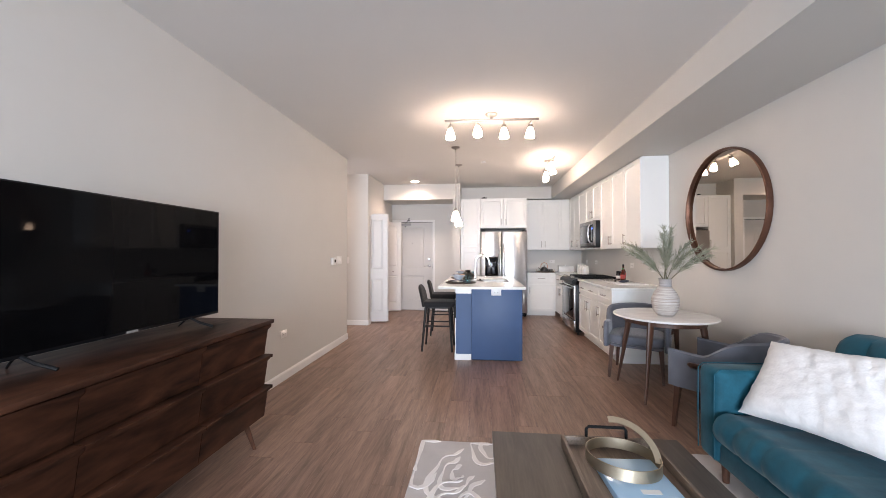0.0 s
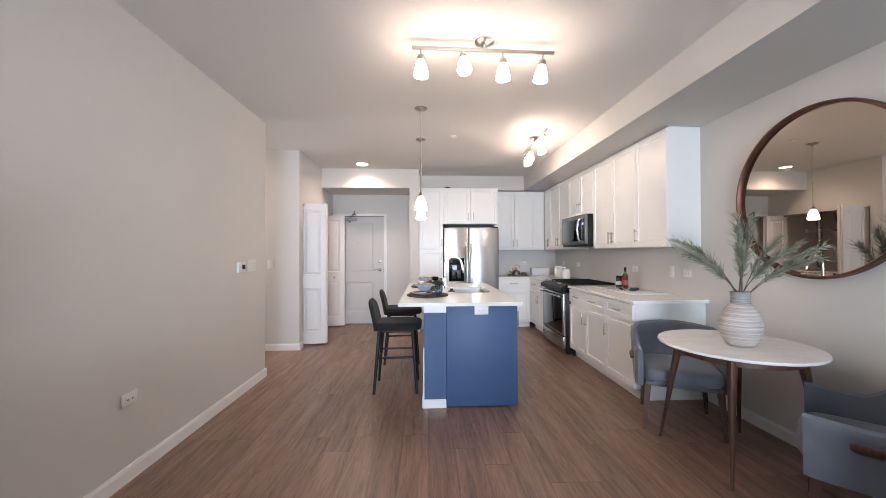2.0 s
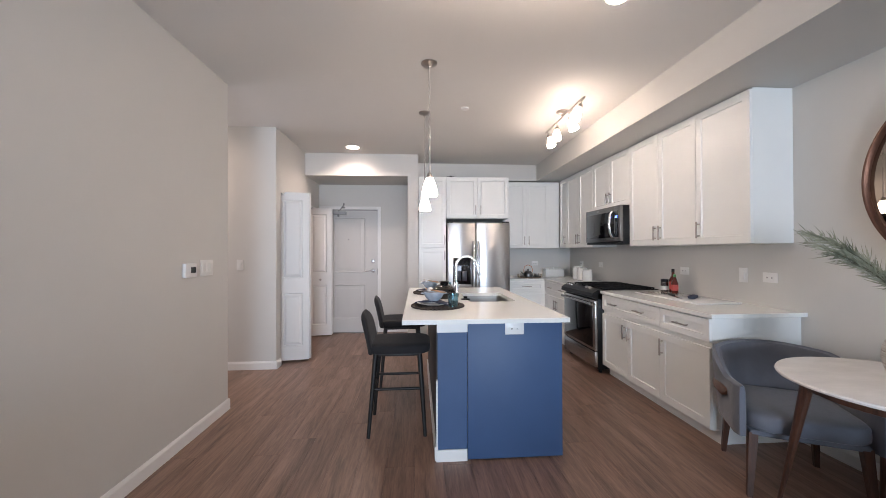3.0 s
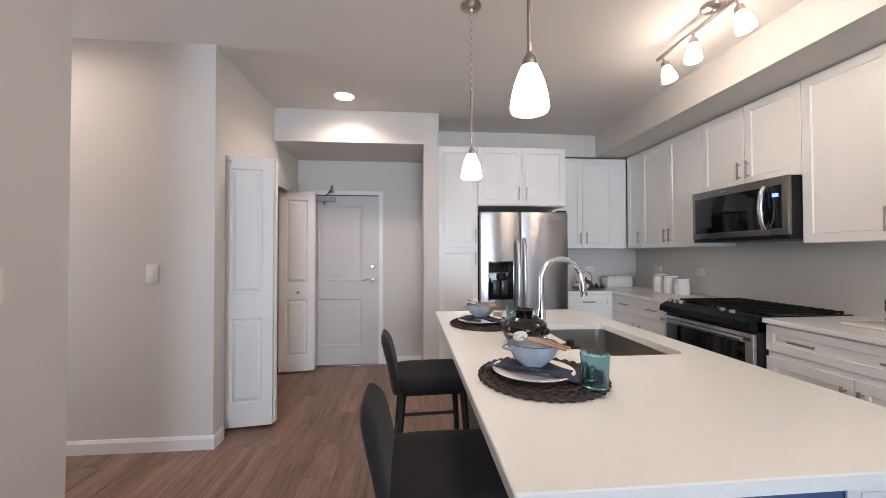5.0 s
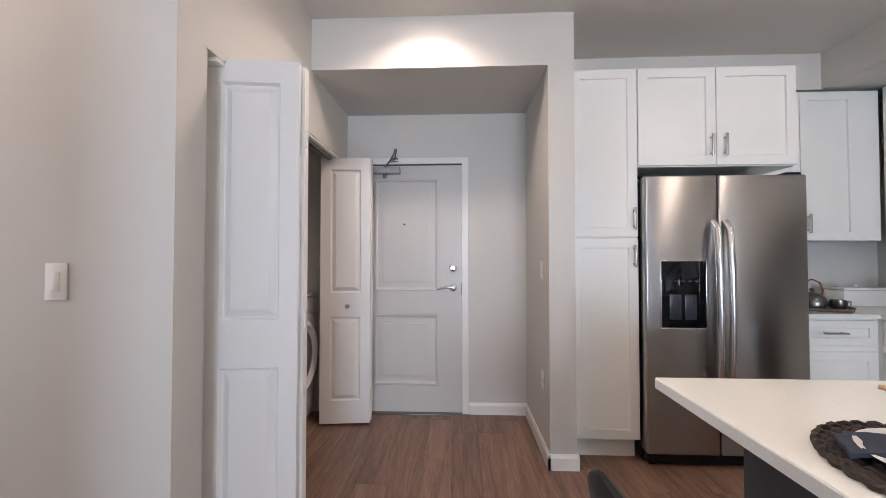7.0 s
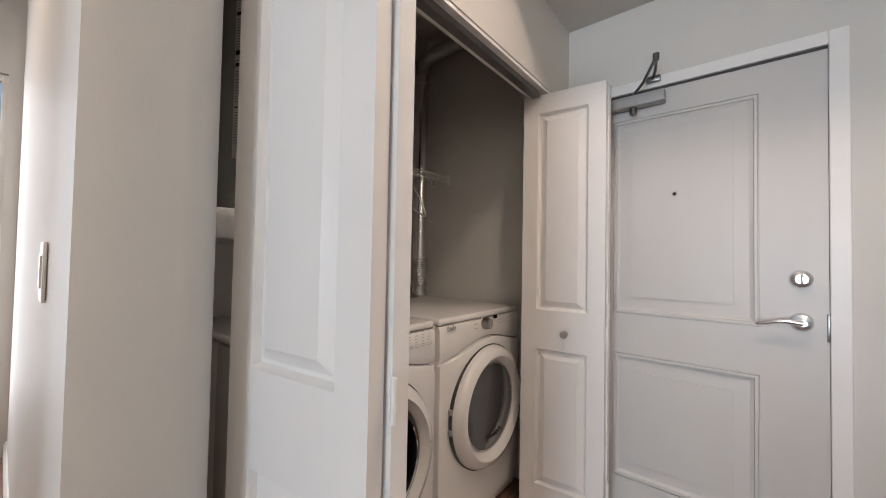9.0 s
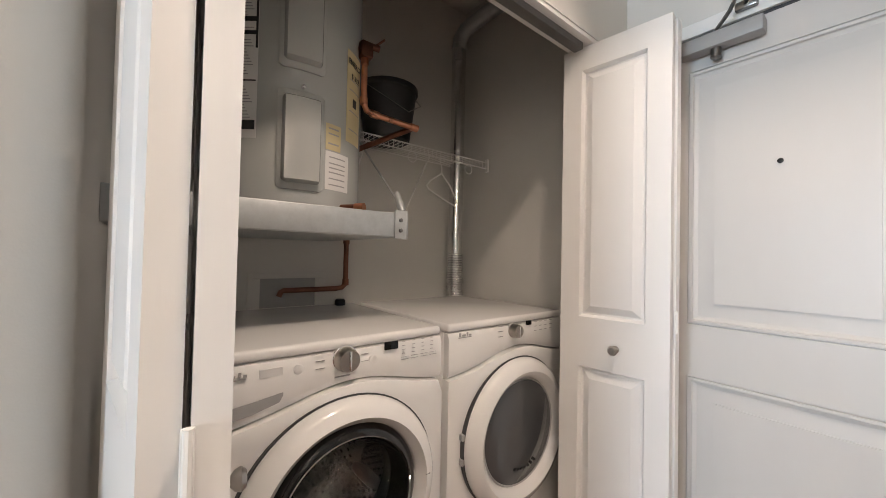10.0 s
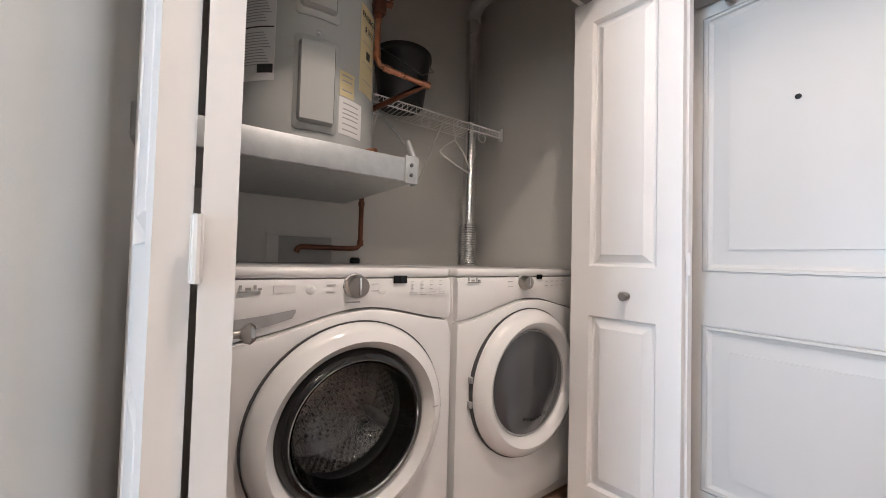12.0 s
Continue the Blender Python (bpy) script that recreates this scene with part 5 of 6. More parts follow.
vs = thing("vase", pose(1.885, 4.365, 0.745), "round washed ceramic vase on the table", "vase")
part("vase_body", lathe(bmesh.new(), [(0.062, 0), (0.07, 0.004), (0.102, 0.05), (0.118, 0.118), (0.113, 0.172), (0.09, 0.225), (0.062, 0.262), (0.055, 0.272)], (0, 0, 0), 40, cap1=False), VASE, vs)
part("neck", lathe(bmesh.new(), [(0.055, 0.271), (0.052, 0.303), (0.054, 0.337), (0.058, 0.345), (0.05, 0.345), (0.046, 0.31), (0.045, 0.275)], (0, 0, 0), 32, False, False), VASEN, vs)
pl = thing("plant", pose(1.885, 4.365, 1.045), "spray of grey-green feathery branches in the vase", "plant")
rng = random.Random(11)
AIMS = [(-0.28, 0.24, 0.39), (-0.31, 0.20, 0.34), (-0.22, 0.22, 0.37), (-0.25, 0.16, 0.29), (-0.16, 0.17, 0.31),
        (0.00, 0.02, 0.54), (0.04, -0.05, 0.51), (-0.04, -0.02, 0.46), (0.06, 0.03, 0.43), (0.01, -0.08, 0.40),
        (0.28, -0.25, 0.33), (0.25, -0.27, 0.27), (0.17, -0.12, 0.40), (0.21, -0.17, 0.34), (0.13, -0.18, 0.30), (-0.09, -0.10, 0.33), (0.10, 0.11, 0.35)]
for ax, ay, az in AIMS:
    bm = bmesh.new()
    p0 = Vector((rng.uniform(-0.02, 0.02), rng.uniform(-0.02, 0.02), 0.0))
    end = Vector((ax * 0.98, ay * 0.98, az))
    mid = Vector((ax * 0.32 + rng.uniform(-0.03, 0.03), ay * 0.32 + rng.uniform(-0.03, 0.03), az * 0.66))
    pts = [(1 - u) ** 2 * p0 + 2 * u * (1 - u) * mid + u * u * end for u in [i / 9 for i in range(10)]]
    tube(bm, pts, [0.0028 - 0.0002 * i for i in range(10)], 5)
    b = part("branch", bm, STEM, pl)
    bm = bmesh.new()
    for k in range(210):
        u = 0.32 + 0.68 * (k / 209) ** 0.9
        f = u * 9
        i = min(8, int(f))
        p = pts[i].lerp(pts[i + 1], f - i)
        d = (pts[i + 1] - pts[i]).normalized()
        side = Vector((rng.gauss(0, 1), rng.gauss(0, 1), rng.gauss(0, 1)))
        side = (side - d * side.dot(d)).normalized()
        l = rng.uniform(0.02, 0.06) * (1.15 - 0.35 * u) * (2.0 if rng.random() < 0.22 else 1)
        tip = p + (d * rng.uniform(0.5, 1.2) + side * rng.uniform(0.2, 1.0)).normalized() * l
        tip.z -= 0.010 * rng.random()
        w = d.cross(side).normalized() * rng.uniform(0.0011, 0.0026)
        m1 = p.lerp(tip, 0.45) + side * 0.004
        vv = [bm.verts.new(q) for q in (p, m1 + w, tip, m1 - w)]
        bm.faces.new((vv[0], vv[1], vv[2]))
        bm.faces.new((vv[0], vv[2], vv[3]))
    me = bpy.data.meshes.new("leaves")
    bm.to_mesh(me)
    bm.free()
    me.materials.append(LEAF)
    lf = new("leaves", me)
    lf.parent = b
    tagged(lf, kind="stuff")

mr = thing("wall_mirror", pose(XR, 4.375, 1.735, 0, 0, -90), "large round mirror in a thin bronze frame on the wall", "mirror")
RM = 0.565
part("mirror_glass", lathe(bmesh.new(), [(RM - 0.012, -0.002), (RM - 0.012, -0.012)], (0, 0, 0), 96, axis="y"), MIRROR, mr)
part("frame", lathe(bmesh.new(), [(RM - 0.012, -0.002), (RM + 0.004, -0.002), (RM + 0.006, -0.022), (RM + 0.002, -0.045), (RM - 0.01, -0.047), (RM - 0.016, -0.04), (RM - 0.016, -0.0125)], (0, 0, 0), 96, False, False, axis="y"), BRONZE, mr)

# ---- living room ----
dr = thing("dresser", pose(-1.285, 3.16, 0, 0, 0, 90), "walnut dresser with stepped drawer fronts", "dresser")
# local: x runs to the window side (negative), front faces -y
DL, DD, DZ0, DZ1 = 1.83, 0.565, 0.205, 0.845
part("carcass", bx(-DL + 0.02, 0.075, DZ0, -0.02, DD, DZ1, bev=0.004), WALNUT, dr)
part("top", bx(-DL, 0.0, DZ1 + 0.001, 0.0, DD + 0.01, 0.873, bev=0.005), WALNUT, dr)
for col in range(3):
    x0, x1 = -DL + 0.02 + col * (DL - 0.04) / 3, -DL + 0.02 + (col + 1) * (DL - 0.04) / 3
    for row in range(3):
        z1 = DZ1 - row * (DZ1 - DZ0) / 3
        z0 = DZ1 - (row + 1) * (DZ1 - DZ0) / 3
        bm = bmesh.new()
        rings(bm, [[(x, 0.074, z0 + 0.002), (x, 0.060, z0 + 0.002), (x, 0.036, z1 - 0.045), (x, 0.012, z1 - 0.022), (x, 0.010, z1 - 0.006), (x, 0.014, z1 - 0.003), (x, 0.074, z1 - 0.003)] for x in (x0 + 0.0015, x1 - 0.0015)])
        part("drawer_front", bm, WALNUT, dr, "sculpted walnut drawer front")
for row in range(3):
    z1 = DZ1 - row * (DZ1 - DZ0) / 3
    if row:
        part("side_lip", bx(-0.0195, 0.012, z1 - 0.024, 0.003, 0.075, z1 - 0.003, bev=0.003), WALNUT, dr)
for x, y, sx, sy in ((-0.13, 0.13, 1, -1), (-0.13, DD - 0.08, 1, 1), (-DL + 0.13, 0.13, -1, -1), (-DL + 0.13, DD - 0.08, -1, 1)):
    part("leg", rod(bmesh.new(), (x + sx * 0.055, y + sy * 0.035, 0), (x, y, DZ0 + 0.002), 0.012, 0.02, 12), WALNUTV, dr)

tv = thing("television", pose(-1.62, 2.43, 0.873, 0, 0, 90), "large flat-screen television, switched off, on the dresser", "television")
part("housing", bx(-0.615, -0.004, 0.055, 0.615, 0.045, 0.74, bev=0.006), BLACKP, tv)
part("screen", bx(-0.605, -0.006, 0.072, 0.605, -0.0035, 0.732), SCREEN, tv)
part("badge", bx(-0.03, -0.0065, 0.058, 0.03, -0.0035, 0.068), GREYPL, tv)
for x in (-0.43, 0.40):
    bm = bmesh.new()
    tube(bm, [(x - 0.02, 0.0, 0.062), (x - 0.01, -0.05, 0.035), (x + 0.015, -0.12, 0.007)], 0.008, 8, 0.7)
    tube(bm, [(x - 0.02, 0.02, 0.062), (x - 0.01, 0.06, 0.035), (x + 0.015, 0.11, 0.007)], 0.008, 8, 0.7)
    part("foot", bm, BLACKP, tv)

sf = thing("sofa", pose(0, 0, 0), "teal velvet sofa with channel-stitched seat", "sofa")
SY, SYN = 3.13, 1.05
part("base", bx(1.50, SYN, 0.13, 2.36, SY - 0.02, 0.26, bev=0.02, seg=3), VELVET, sf)
for y0, y1 in ((SY - 0.175, SY), (SYN, SYN + 0.175)):
    bm = bmesh.new()
    box(bm, 1.475, y0, 0.135, 2.36, y1, 0.668, 0.042, 5)
    arm = part("arm", bm, VELVET, sf)
    for s in (y0 + 0.012, y1 - 0.012):
        part("piping", tube(bmesh.new(), [(1.472, s, 0.16), (1.471, s, 0.4), (1.474, s, 0.64), (1.50, s, 0.666), (1.9, s, 0.671), (2.3, s, 0.671)], 0.003, 6), VELVET, arm)
bm = bmesh.new()
loops = []
n = 220
ya, yb = SYN + 0.18, SY - 0.178
for i in range(n + 1):
    u = i / n
    y = ya + (yb - ya) * u
    ch_ = 0.007 * abs(math.sin(math.pi * u * 9)) ** 0.5 - 0.005 + 0.004 * noise.noise(Vector((u * 31, 0, 2)))
    e = min(1, min(u, 1 - u) / 0.02)
    w = 0.014 * noise.noise(Vector((0, y * 4, 0)))
    prof = []
    for a in range(0, 13):
        t_ = a / 12
        ang = radians(-100 + 215 * t_)
        pl_ = 0.0045 * noise.noise(Vector((y * 26, 0.35 * a, 4))) * math.exp(-((t_ - 0.62) / 0.2) ** 2)
        prof.append((1.515 - (0.085 + ch_ + pl_) * math.cos(ang) * e, y, 0.36 + (0.088 + ch_ * 0.7 + pl_) * math.sin(ang) * e + w * 0.5))
    prof += [(1.75, y, 0.435 + ch_ * 0.4 + w), (2.15, y, 0.43 + ch_ * 0.3 + w), (2.2, y, 0.30), (1.6, y, 0.272)]
    loops.append(prof)
rings(bm, loops)
part("seat_cushion", bm, VELVET, sf, "long seat cushion with stitched channels")
bm = bmesh.new()
loops = []
for i in range(n + 1):
    u = i / n
    y = ya - 0.08 + (yb - ya + 0.16) * u
    ch_ = 0.02 * abs(math.sin(math.pi * u * 11)) ** 0.6
    e = 0.6 + 0.4 * min(1, min(u, 1 - u) / 0.02)
    loops.append([(2.34, y, 0.3), (2.16 - ch_, y, 0.42), (2.13 - ch_, y, 0.62), (2.16 - ch_, y, 0.82 * (0.9 + 0.1 * e)), (2.18, y, 0.865 * (0.9 + 0.1 * e)), (2.23, y, 0.885 * (0.9 + 0.1 * e)), (2.31, y, 0.88 * (0.9 + 0.1 * e)), (2.36, y, 0.81), (2.37, y, 0.3)])
rings(bm, loops)
part("back", bm, VELVET, sf, "channel-stitched back")
for x in (1.56, 2.28):
    for y in (SYN + 0.1, SY - 0.12):
        part("leg", rod(bmesh.new(), (x, y, 0), (x, y, 0.135), 0.016, 0.024, 12), WALNUTV, sf)


def pillow(m, w, h, t, label, material):
    bm = bmesh.new()
    n = 44
    for s in (1, -1):
        grid = []
        for i in range(n + 1):
            row = []
            for j in range(n + 1):
                u, v = 2 * i / n - 1, 2 * j / n - 1
                k = ((1 - u ** 4) * (1 - v ** 4)) ** 0.55
                q = Vector((u * 2.2 + 0.5 * v + 0.4 * noise.noise(Vector((u * 2, v * 2, 7))), v * 1.5 - 0.9 * u, s))
                fold = Vector((u * 4.2 + 1.4 * v, v * 0.9 - 0.5 * u, s))
                wr = 0.011 * noise.noise(q * 0.7) - 0.013 * max(0, 0.16 - abs(noise.noise(fold))) / 0.16 * (0.35 + 0.65 * max(0, v)) + 0.006 * noise.noise(q * 2.4) + 0.003 * noise.noise(q * 6) + 0.0016 * noise.noise(q * 17)
                ox, oy = 1 - 0.07 * (1 - v * v) + 0.018 * noise.noise(Vector((v * 5, 3, 0))), 1 - 0.07 * (1 - u * u) + 0.02 * noise.noise(Vector((u * 5, 9, 0)))
                row.append(bm.verts.new((u * w / 2 * ox, v * h / 2 * oy, s * (t / 2 * k + wr * k))))
            grid.append(row)
        for i in range(n):
            for j in range(n):
                bm.faces.new((grid[i][j], grid[i + 1][j], grid[i + 1][j + 1], grid[i][j + 1]))
    bmesh.ops.remove_doubles(bm, verts=bm.verts, dist=0.0015)
    return solid("throw_pillow", bm, material, label, "pillow", "sofa pillows", m=m)


PX = Vector((0.22, -0.62, 0.05)).normalized()
PY = Vector((0.26, 0.13, 0.36))
PY = (PY - PX * PY.dot(PX)).normalized()
PZ = PX.cross(PY)
pillow(Matrix.Translation((1.80, 2.68, 0.665)) @ Matrix((PX, PY, PZ)).transposed().to_4x4(), 0.63, 0.47, 0.15, "plush white throw pillow leaning on the sofa", PILLOW)

bm = bmesh.new()
rings(bm, [rounded(-0.262, -0.2, 1.95, 3.305, 0.01, z) for z in (0.0005, 0.009)])
rug = solid("area_rug", bm, RUG, "pale grey rug with white swirling lines", "rug")
rng = random.Random(5)
LZ = [0.0]
for cx, cy, r0, turns in ((0.02, 2.95, 0.05, 3), (0.25, 3.22, 0.10, 2), (-0.24, 3.2, 0.10, 3), (0.05, 2.55, 0.08, 4), (0.4, 2.2, 0.08, 3), (-0.1, 2.05, 0.1, 3), (1.35, 3.1, 0.08, 3), (1.3, 2.7, 0.1, 3), (0.1, 1.5, 0.1, 4)):
    for k in range(turns):
        r = r0 + 0.075 * k
        seg = []
        a0, a1 = rng.uniform(0, 2), rng.uniform(4.2, 6.2)
        for i in range(27):
            a = a0 + (a1 - a0) * i / 26
            rr = r * (1 + 0.22 * math.sin(2 * a + cx * 7) + 0.1 * math.sin(5 * a + k))
            seg.append((min(1.93, max(-0.25, cx + rr * math.cos(a) * 0.8)), min(3.29, max(-0.19, cy + rr * math.sin(a) * 1.3))))
        LZ[0] += 0.00022
        lz = LZ[0]
        bm = bmesh.new()
        pts = [Vector((*p, 0)) for p in seg]
        lft, rgt = [], []
        for i, p in enumerate(pts):
            d = pts[min(i + 1, 26)] - pts[max(i - 1, 0)]
            if d.length < 1e-5:
                d = Vector((1, 0, 0))
            nn = Vector((-d.y, d.x, 0)).normalized() * (0.009 + 0.006 * math.sin(i * 0.5 + k)) * (1 if 0 < i < 26 else 0.2)
            lft.append((p + nn).to_tuple())
            rgt.append((p - nn).to_tuple())
        rings(bm, [[(a[0], a[1], 0.0092), (a[0], a[1], 0.0125 + lz), (b[0], b[1], 0.0125 + lz), (b[0], b[1], 0.0092)] for a, b in zip(lft, rgt)])
        part("pattern_line", bm, RUGW, rug)

ct = thing("coffee_table", pose(0, 0, 0), "low dark grey oak coffee table on the rug", "coffee table")
part("top", bx(0.208, 1.35, 0.385, 1.105, 2.64, 0.42, bev=0.004), COFFEE, ct)
part("apron", bx(0.245, 1.40, 0.30, 1.07, 2.59, 0.3845, bev=0.003), COFFEE, ct)
for x in (0.225, 1.03):
    for y in (1.37, 2.565):
        part("leg", bx(x, y, 0.0095, x + 0.055, y + 0.055, 0.385, bev=0.004), WALNUTV, ct)
tray = thing("wooden_tray", pose(0.735, 2.14, 0.42), "rectangular wooden tray with dark metal handles", "tray")
part("tray_base", bx(-0.195, -0.37, 0, 0.195, 0.385, 0.012, bev=0.003), TRAYW, tray)
for x0, x1, y0, y1 in ((-0.205, -0.19, -0.38, 0.395), (0.19, 0.205, -0.38, 0.395), (-0.19, 0.19, 0.38, 0.395), (-0.19, 0.19, -0.38, -0.365)):
    part("side", bx(x0, y0, 0.0, x1, y1, 0.05, bev=0.003), TRAYW, tray)
for y in (0.388, -0.373):
    part("tray_handle", tube(bmesh.new(), [(-0.09, y, 0.04), (-0.09, y, 0.085), (-0.08, y, 0.097), (0.08, y, 0.097), (0.09, y, 0.085), (0.09, y, 0.04)], 0.007, 8), IRON, tray, "dark iron handle")
bk = thing("book", pose(0.755, 2.17, 0.432, 0, 0, 3), "large pale blue hardcover book in the tray", "book")
part("cover", bx(-0.12, -0.26, 0.0, 0.12, 0.20, 0.028, bev=0.002), BOOK, bk)
part("pages", bx(-0.114, -0.254, 0.004, 0.1215, 0.2015, 0.024), PAPER, bk)
bm = bmesh.new()
for k in range(3):
    box(bm, -0.02 + 0.0 * k, -0.03 - 0.05 * k, 0.0275, 0.05, -0.004 - 0.05 * k, 0.0288)
part("title_bar", bm, PLATE, bk)
sc = thing("ring_sculpture", pose(0.735, 2.33, 0.465), "two brushed brass rings set at an angle", "sculpture")


def band(r, w, t, a0, a1, n=48):
    bm = bmesh.new()
    loops = []
    for i in range(n + 1):
        a = radians(a0 + (a1 - a0) * i / n)
        c, s = math.cos(a), math.sin(a)
        loops.append([((r + q) * c, (r + q) * s, z) for q, z in ((-t / 2, -w / 2), (t / 2, -w / 2), (t / 2, w / 2), (-t / 2, w / 2))])
    return rings(bm, loops, True, a1 - a0 < 360, a1 - a0 < 360)


part("ring", band(0.142, 0.045, 0.004, 0, 360), BRASS, sc, m=pose(0, 0, 0.018, -3, 2, 0))
part("open_ring", band(0.148, 0.004, 0.027, -6, 98, 32), BRASS, sc, "flat curved brass arm", m=pose(-0.015, 0.0, 0.03, 42, 0, -8))

# ---- laundry closet ----
MXF = -2.15   # front face of the machines


def machine(name, y0, label, cat, cx, cz, hole):
    """A front-loading machine facing +x: local x runs along the front from the washer side, face towards -y."""
    t = thing(name, pose(MXF, y0, 0, 0, 0, 90), label, cat, "laundry machines")
    w, top = 0.682, 0.985
    bm = bmesh.new()
    box(bm, 0, 0.34, 0.02, w, 0.70, top - 0.032, 0.01, 2)
    box(bm, 0, 0.03, 0.02, 0.02, 0.345, top - 0.032, 0.006, 2)
    box(bm, w - 0.02, 0.03, 0.02, w, 0.345, top - 0.032, 0.006, 2)
    box(bm, 0.02, 0.03, 0.02, w - 0.02, 0.345, 0.06)
    part("cabinet", bm, ENAMEL, t)
    bm = bmesh.new()
    box(bm, 0.002, 0.006, top - 0.03, w - 0.002, 0.70, top, 0.012, 3)
    part("top_panel", bm, ENAMEL, t, "glossy white top")

    def sweep(x):
        return 0.79 + 0.072 * math.exp(-((x - 0.36) / 0.235) ** 2) + 0.012 * (x / w)

    def bow(x):
        return 0.018 * (1 - (2 * x / w - 1) ** 2)
    # lower front: a bowed shell with a round opening, its top edge sweeping up in the middle
    n = 72
    loops = []
    for u in (0.0, 0.12, 0.35, 0.65, 0.92, 0.985, 1.0):
        ring = []
        for i in range(n):
            a = 2 * math.pi * i / n
            c, s = math.cos(a), math.sin(a)
            k = min(((w - cx) / c if c > 0 else -cx / c) if abs(c) > 1e-6 else 9, ((0.775 - cz) / s if s > 0 else (0.075 - cz) / s) if abs(s) > 1e-6 else 9)
            ox, oz = cx + k * c, cz + k * s
            if oz > 0.70:
                f = (oz - 0.70) / 0.075
                oz += f * (sweep(ox) - 0.004 - 0.775)
            x, z = cx + hole * c + (ox - cx - hole * c) * u, cz + hole * s + (oz - cz - hole * s) * u
            y = -0.006 - bow(min(w, max(0, x)))
            ring.append((x, {0.985: y + 0.004, 1.0: 0.03}.get(u, y), z))
        loops.append(ring)
    loops.insert(0, [(p[0], 0.03, p[2]) for p in loops[0]])
    part("front_panel", rings(bmesh.new(), loops, True, False, False), ENAMEL, t)
    m_ = 24
    bm = bmesh.new()
    loops = []
    for i in range(m_ + 1):
        x = 0.004 + (w - 0.008) * i / m_
        b = 0.012 * (1 - (2 * i / m_ - 1) ** 2)
        z = sweep(x)
        loops.append([(x, 0.04, z + 0.0005), (x, 0.012 - b, z + 0.0005), (x, 0.002 - b, z + 0.02), (x, 0.004 - b, top - 0.05), (x, 0.012 - b, top - 0.033), (x, 0.04, top - 0.031)])
    rings(bm, loops)
    con = part("control_panel", bm, ENAMEL, t)
    part("panel_gap", bx(0.006, 0.035, 0.78, w - 0.006, 0.05, 0.95), GREYPL, t)
    part("kick_panel", bx(0.01, 0.012, 0.02, w - 0.01, 0.03, 0.07, bev=0.004), ENAMEL, t)
    for x in (0.06, w - 0.06):
        for y in (0.08, 0.62):
            part("foot", rod(bmesh.new(), (x, y, 0), (x, y, 0.022), 0.022, seg=10), BLACKP, t)
    return t, con


def dial(parent, x, z, r):
    bm = lathe(bmesh.new(), [(r, 0), (r, -0.012), (r * 0.9, -0.03), (r * 0.84, -0.034)], (x, -0.006, z), 28, axis="y")
    d = part("dial", bm, NICKEL, parent, "grey metallic program dial")
    part("dial_ring", lathe(bmesh.new(), [(r * 1.08, 0.006), (r * 1.08, -0.003), (r * 0.98, -0.004)], (x, -0.005, z), 28, axis="y"), CHROME, d)
    bm = bmesh.new()
    box(bm, x - 0.0035, -0.044, z - r * 0.7, x + 0.0035, -0.037, z + r * 0.78, 0.002)
    part("dial_grip", bm, CHROME, d)


def prints(parent, items, y=-0.0105, material=None):
    """Small printed bars; each one is a mark of its own: (x, z, width, height)."""
    bm = bmesh.new()
    for x, z, a, b in items:
        box(bm, x, y, z, x + a, y + 0.003, z + b)
    p = part("print_mark", bm, material or INK, parent)
    tagged(p, kind="stuff")
    return p


wa, con = machine("washing_machine", 7.645, "white front-loading washing machine with a dark glass door", "washing machine", 0.335, 0.545, 0.215)
WXC, WZC = 0.335, 0.549
dial(con, 0.331, 0.932, 0.034)
part("display", bx(0.452, -0.0125, 0.938, 0.498, -0.007, 0.962, bev=0.001), BLACKG, con)
rows = []
for c in range(4):
    for r in range(4):
        rows.append((0.515 + c * 0.036, 0.955 - r * 0.012, 0.010, 0.0012))
for c in range(4):
    rows.append((0.512 + c * 0.036, 0.900, 0.026, 0.0008))
    rows.append((0.512 + c * 0.036, 0.908, 0.026, 0.0008))
for k in range(3):
    rows.append((0.248, 0.957 - k * 0.02, 0.024, 0.0012))
    rows.append((0.378, 0.957 - k * 0.02, 0.024, 0.0012))
rows.append((0.30, 0.885, 0.045, 0.004))
prints(con, rows)
part("power_button", lathe(bmesh.new(), [(0.013, 0.006), (0.013, -0.002), (0.011, -0.003)], (0.206, -0.005, 0.925), 20, axis="y"), WHITEP, con)
part("start_button", lathe(bmesh.new(), [(0.013, 0.006), (0.013, -0.002), (0.011, -0.003)], (0.415, -0.007, 0.918), 20, axis="y"), WHITEP, con)
prints(con, [(0.035, 0.922, 0.05, 0.003), (0.038, 0.929, 0.006, 0.011), (0.052, 0.927, 0.012, 0.007), (0.070, 0.929, 0.006, 0.011), (0.080, 0.927, 0.008, 0.006)], -0.006, GREYPL)
part("sticker", bx(0.115, -0.0055, 0.918, 0.168, -0.003, 0.938), PAPER, con, "pale silver sticker")
bm = bmesh.new()
rings(bm, [[(x, -0.004, z0), (x, -0.0065, z0), (x, -0.0065, z1), (x, -0.004, z1)] for x, z0, z1 in ((0.03, 0.825, 0.857), (0.10, 0.835, 0.864), (0.162, 0.852, 0.874), (0.17, 0.862, 0.875))])
part("detergent_drawer", bm, GREYPL, con, "grey detergent drawer pull")


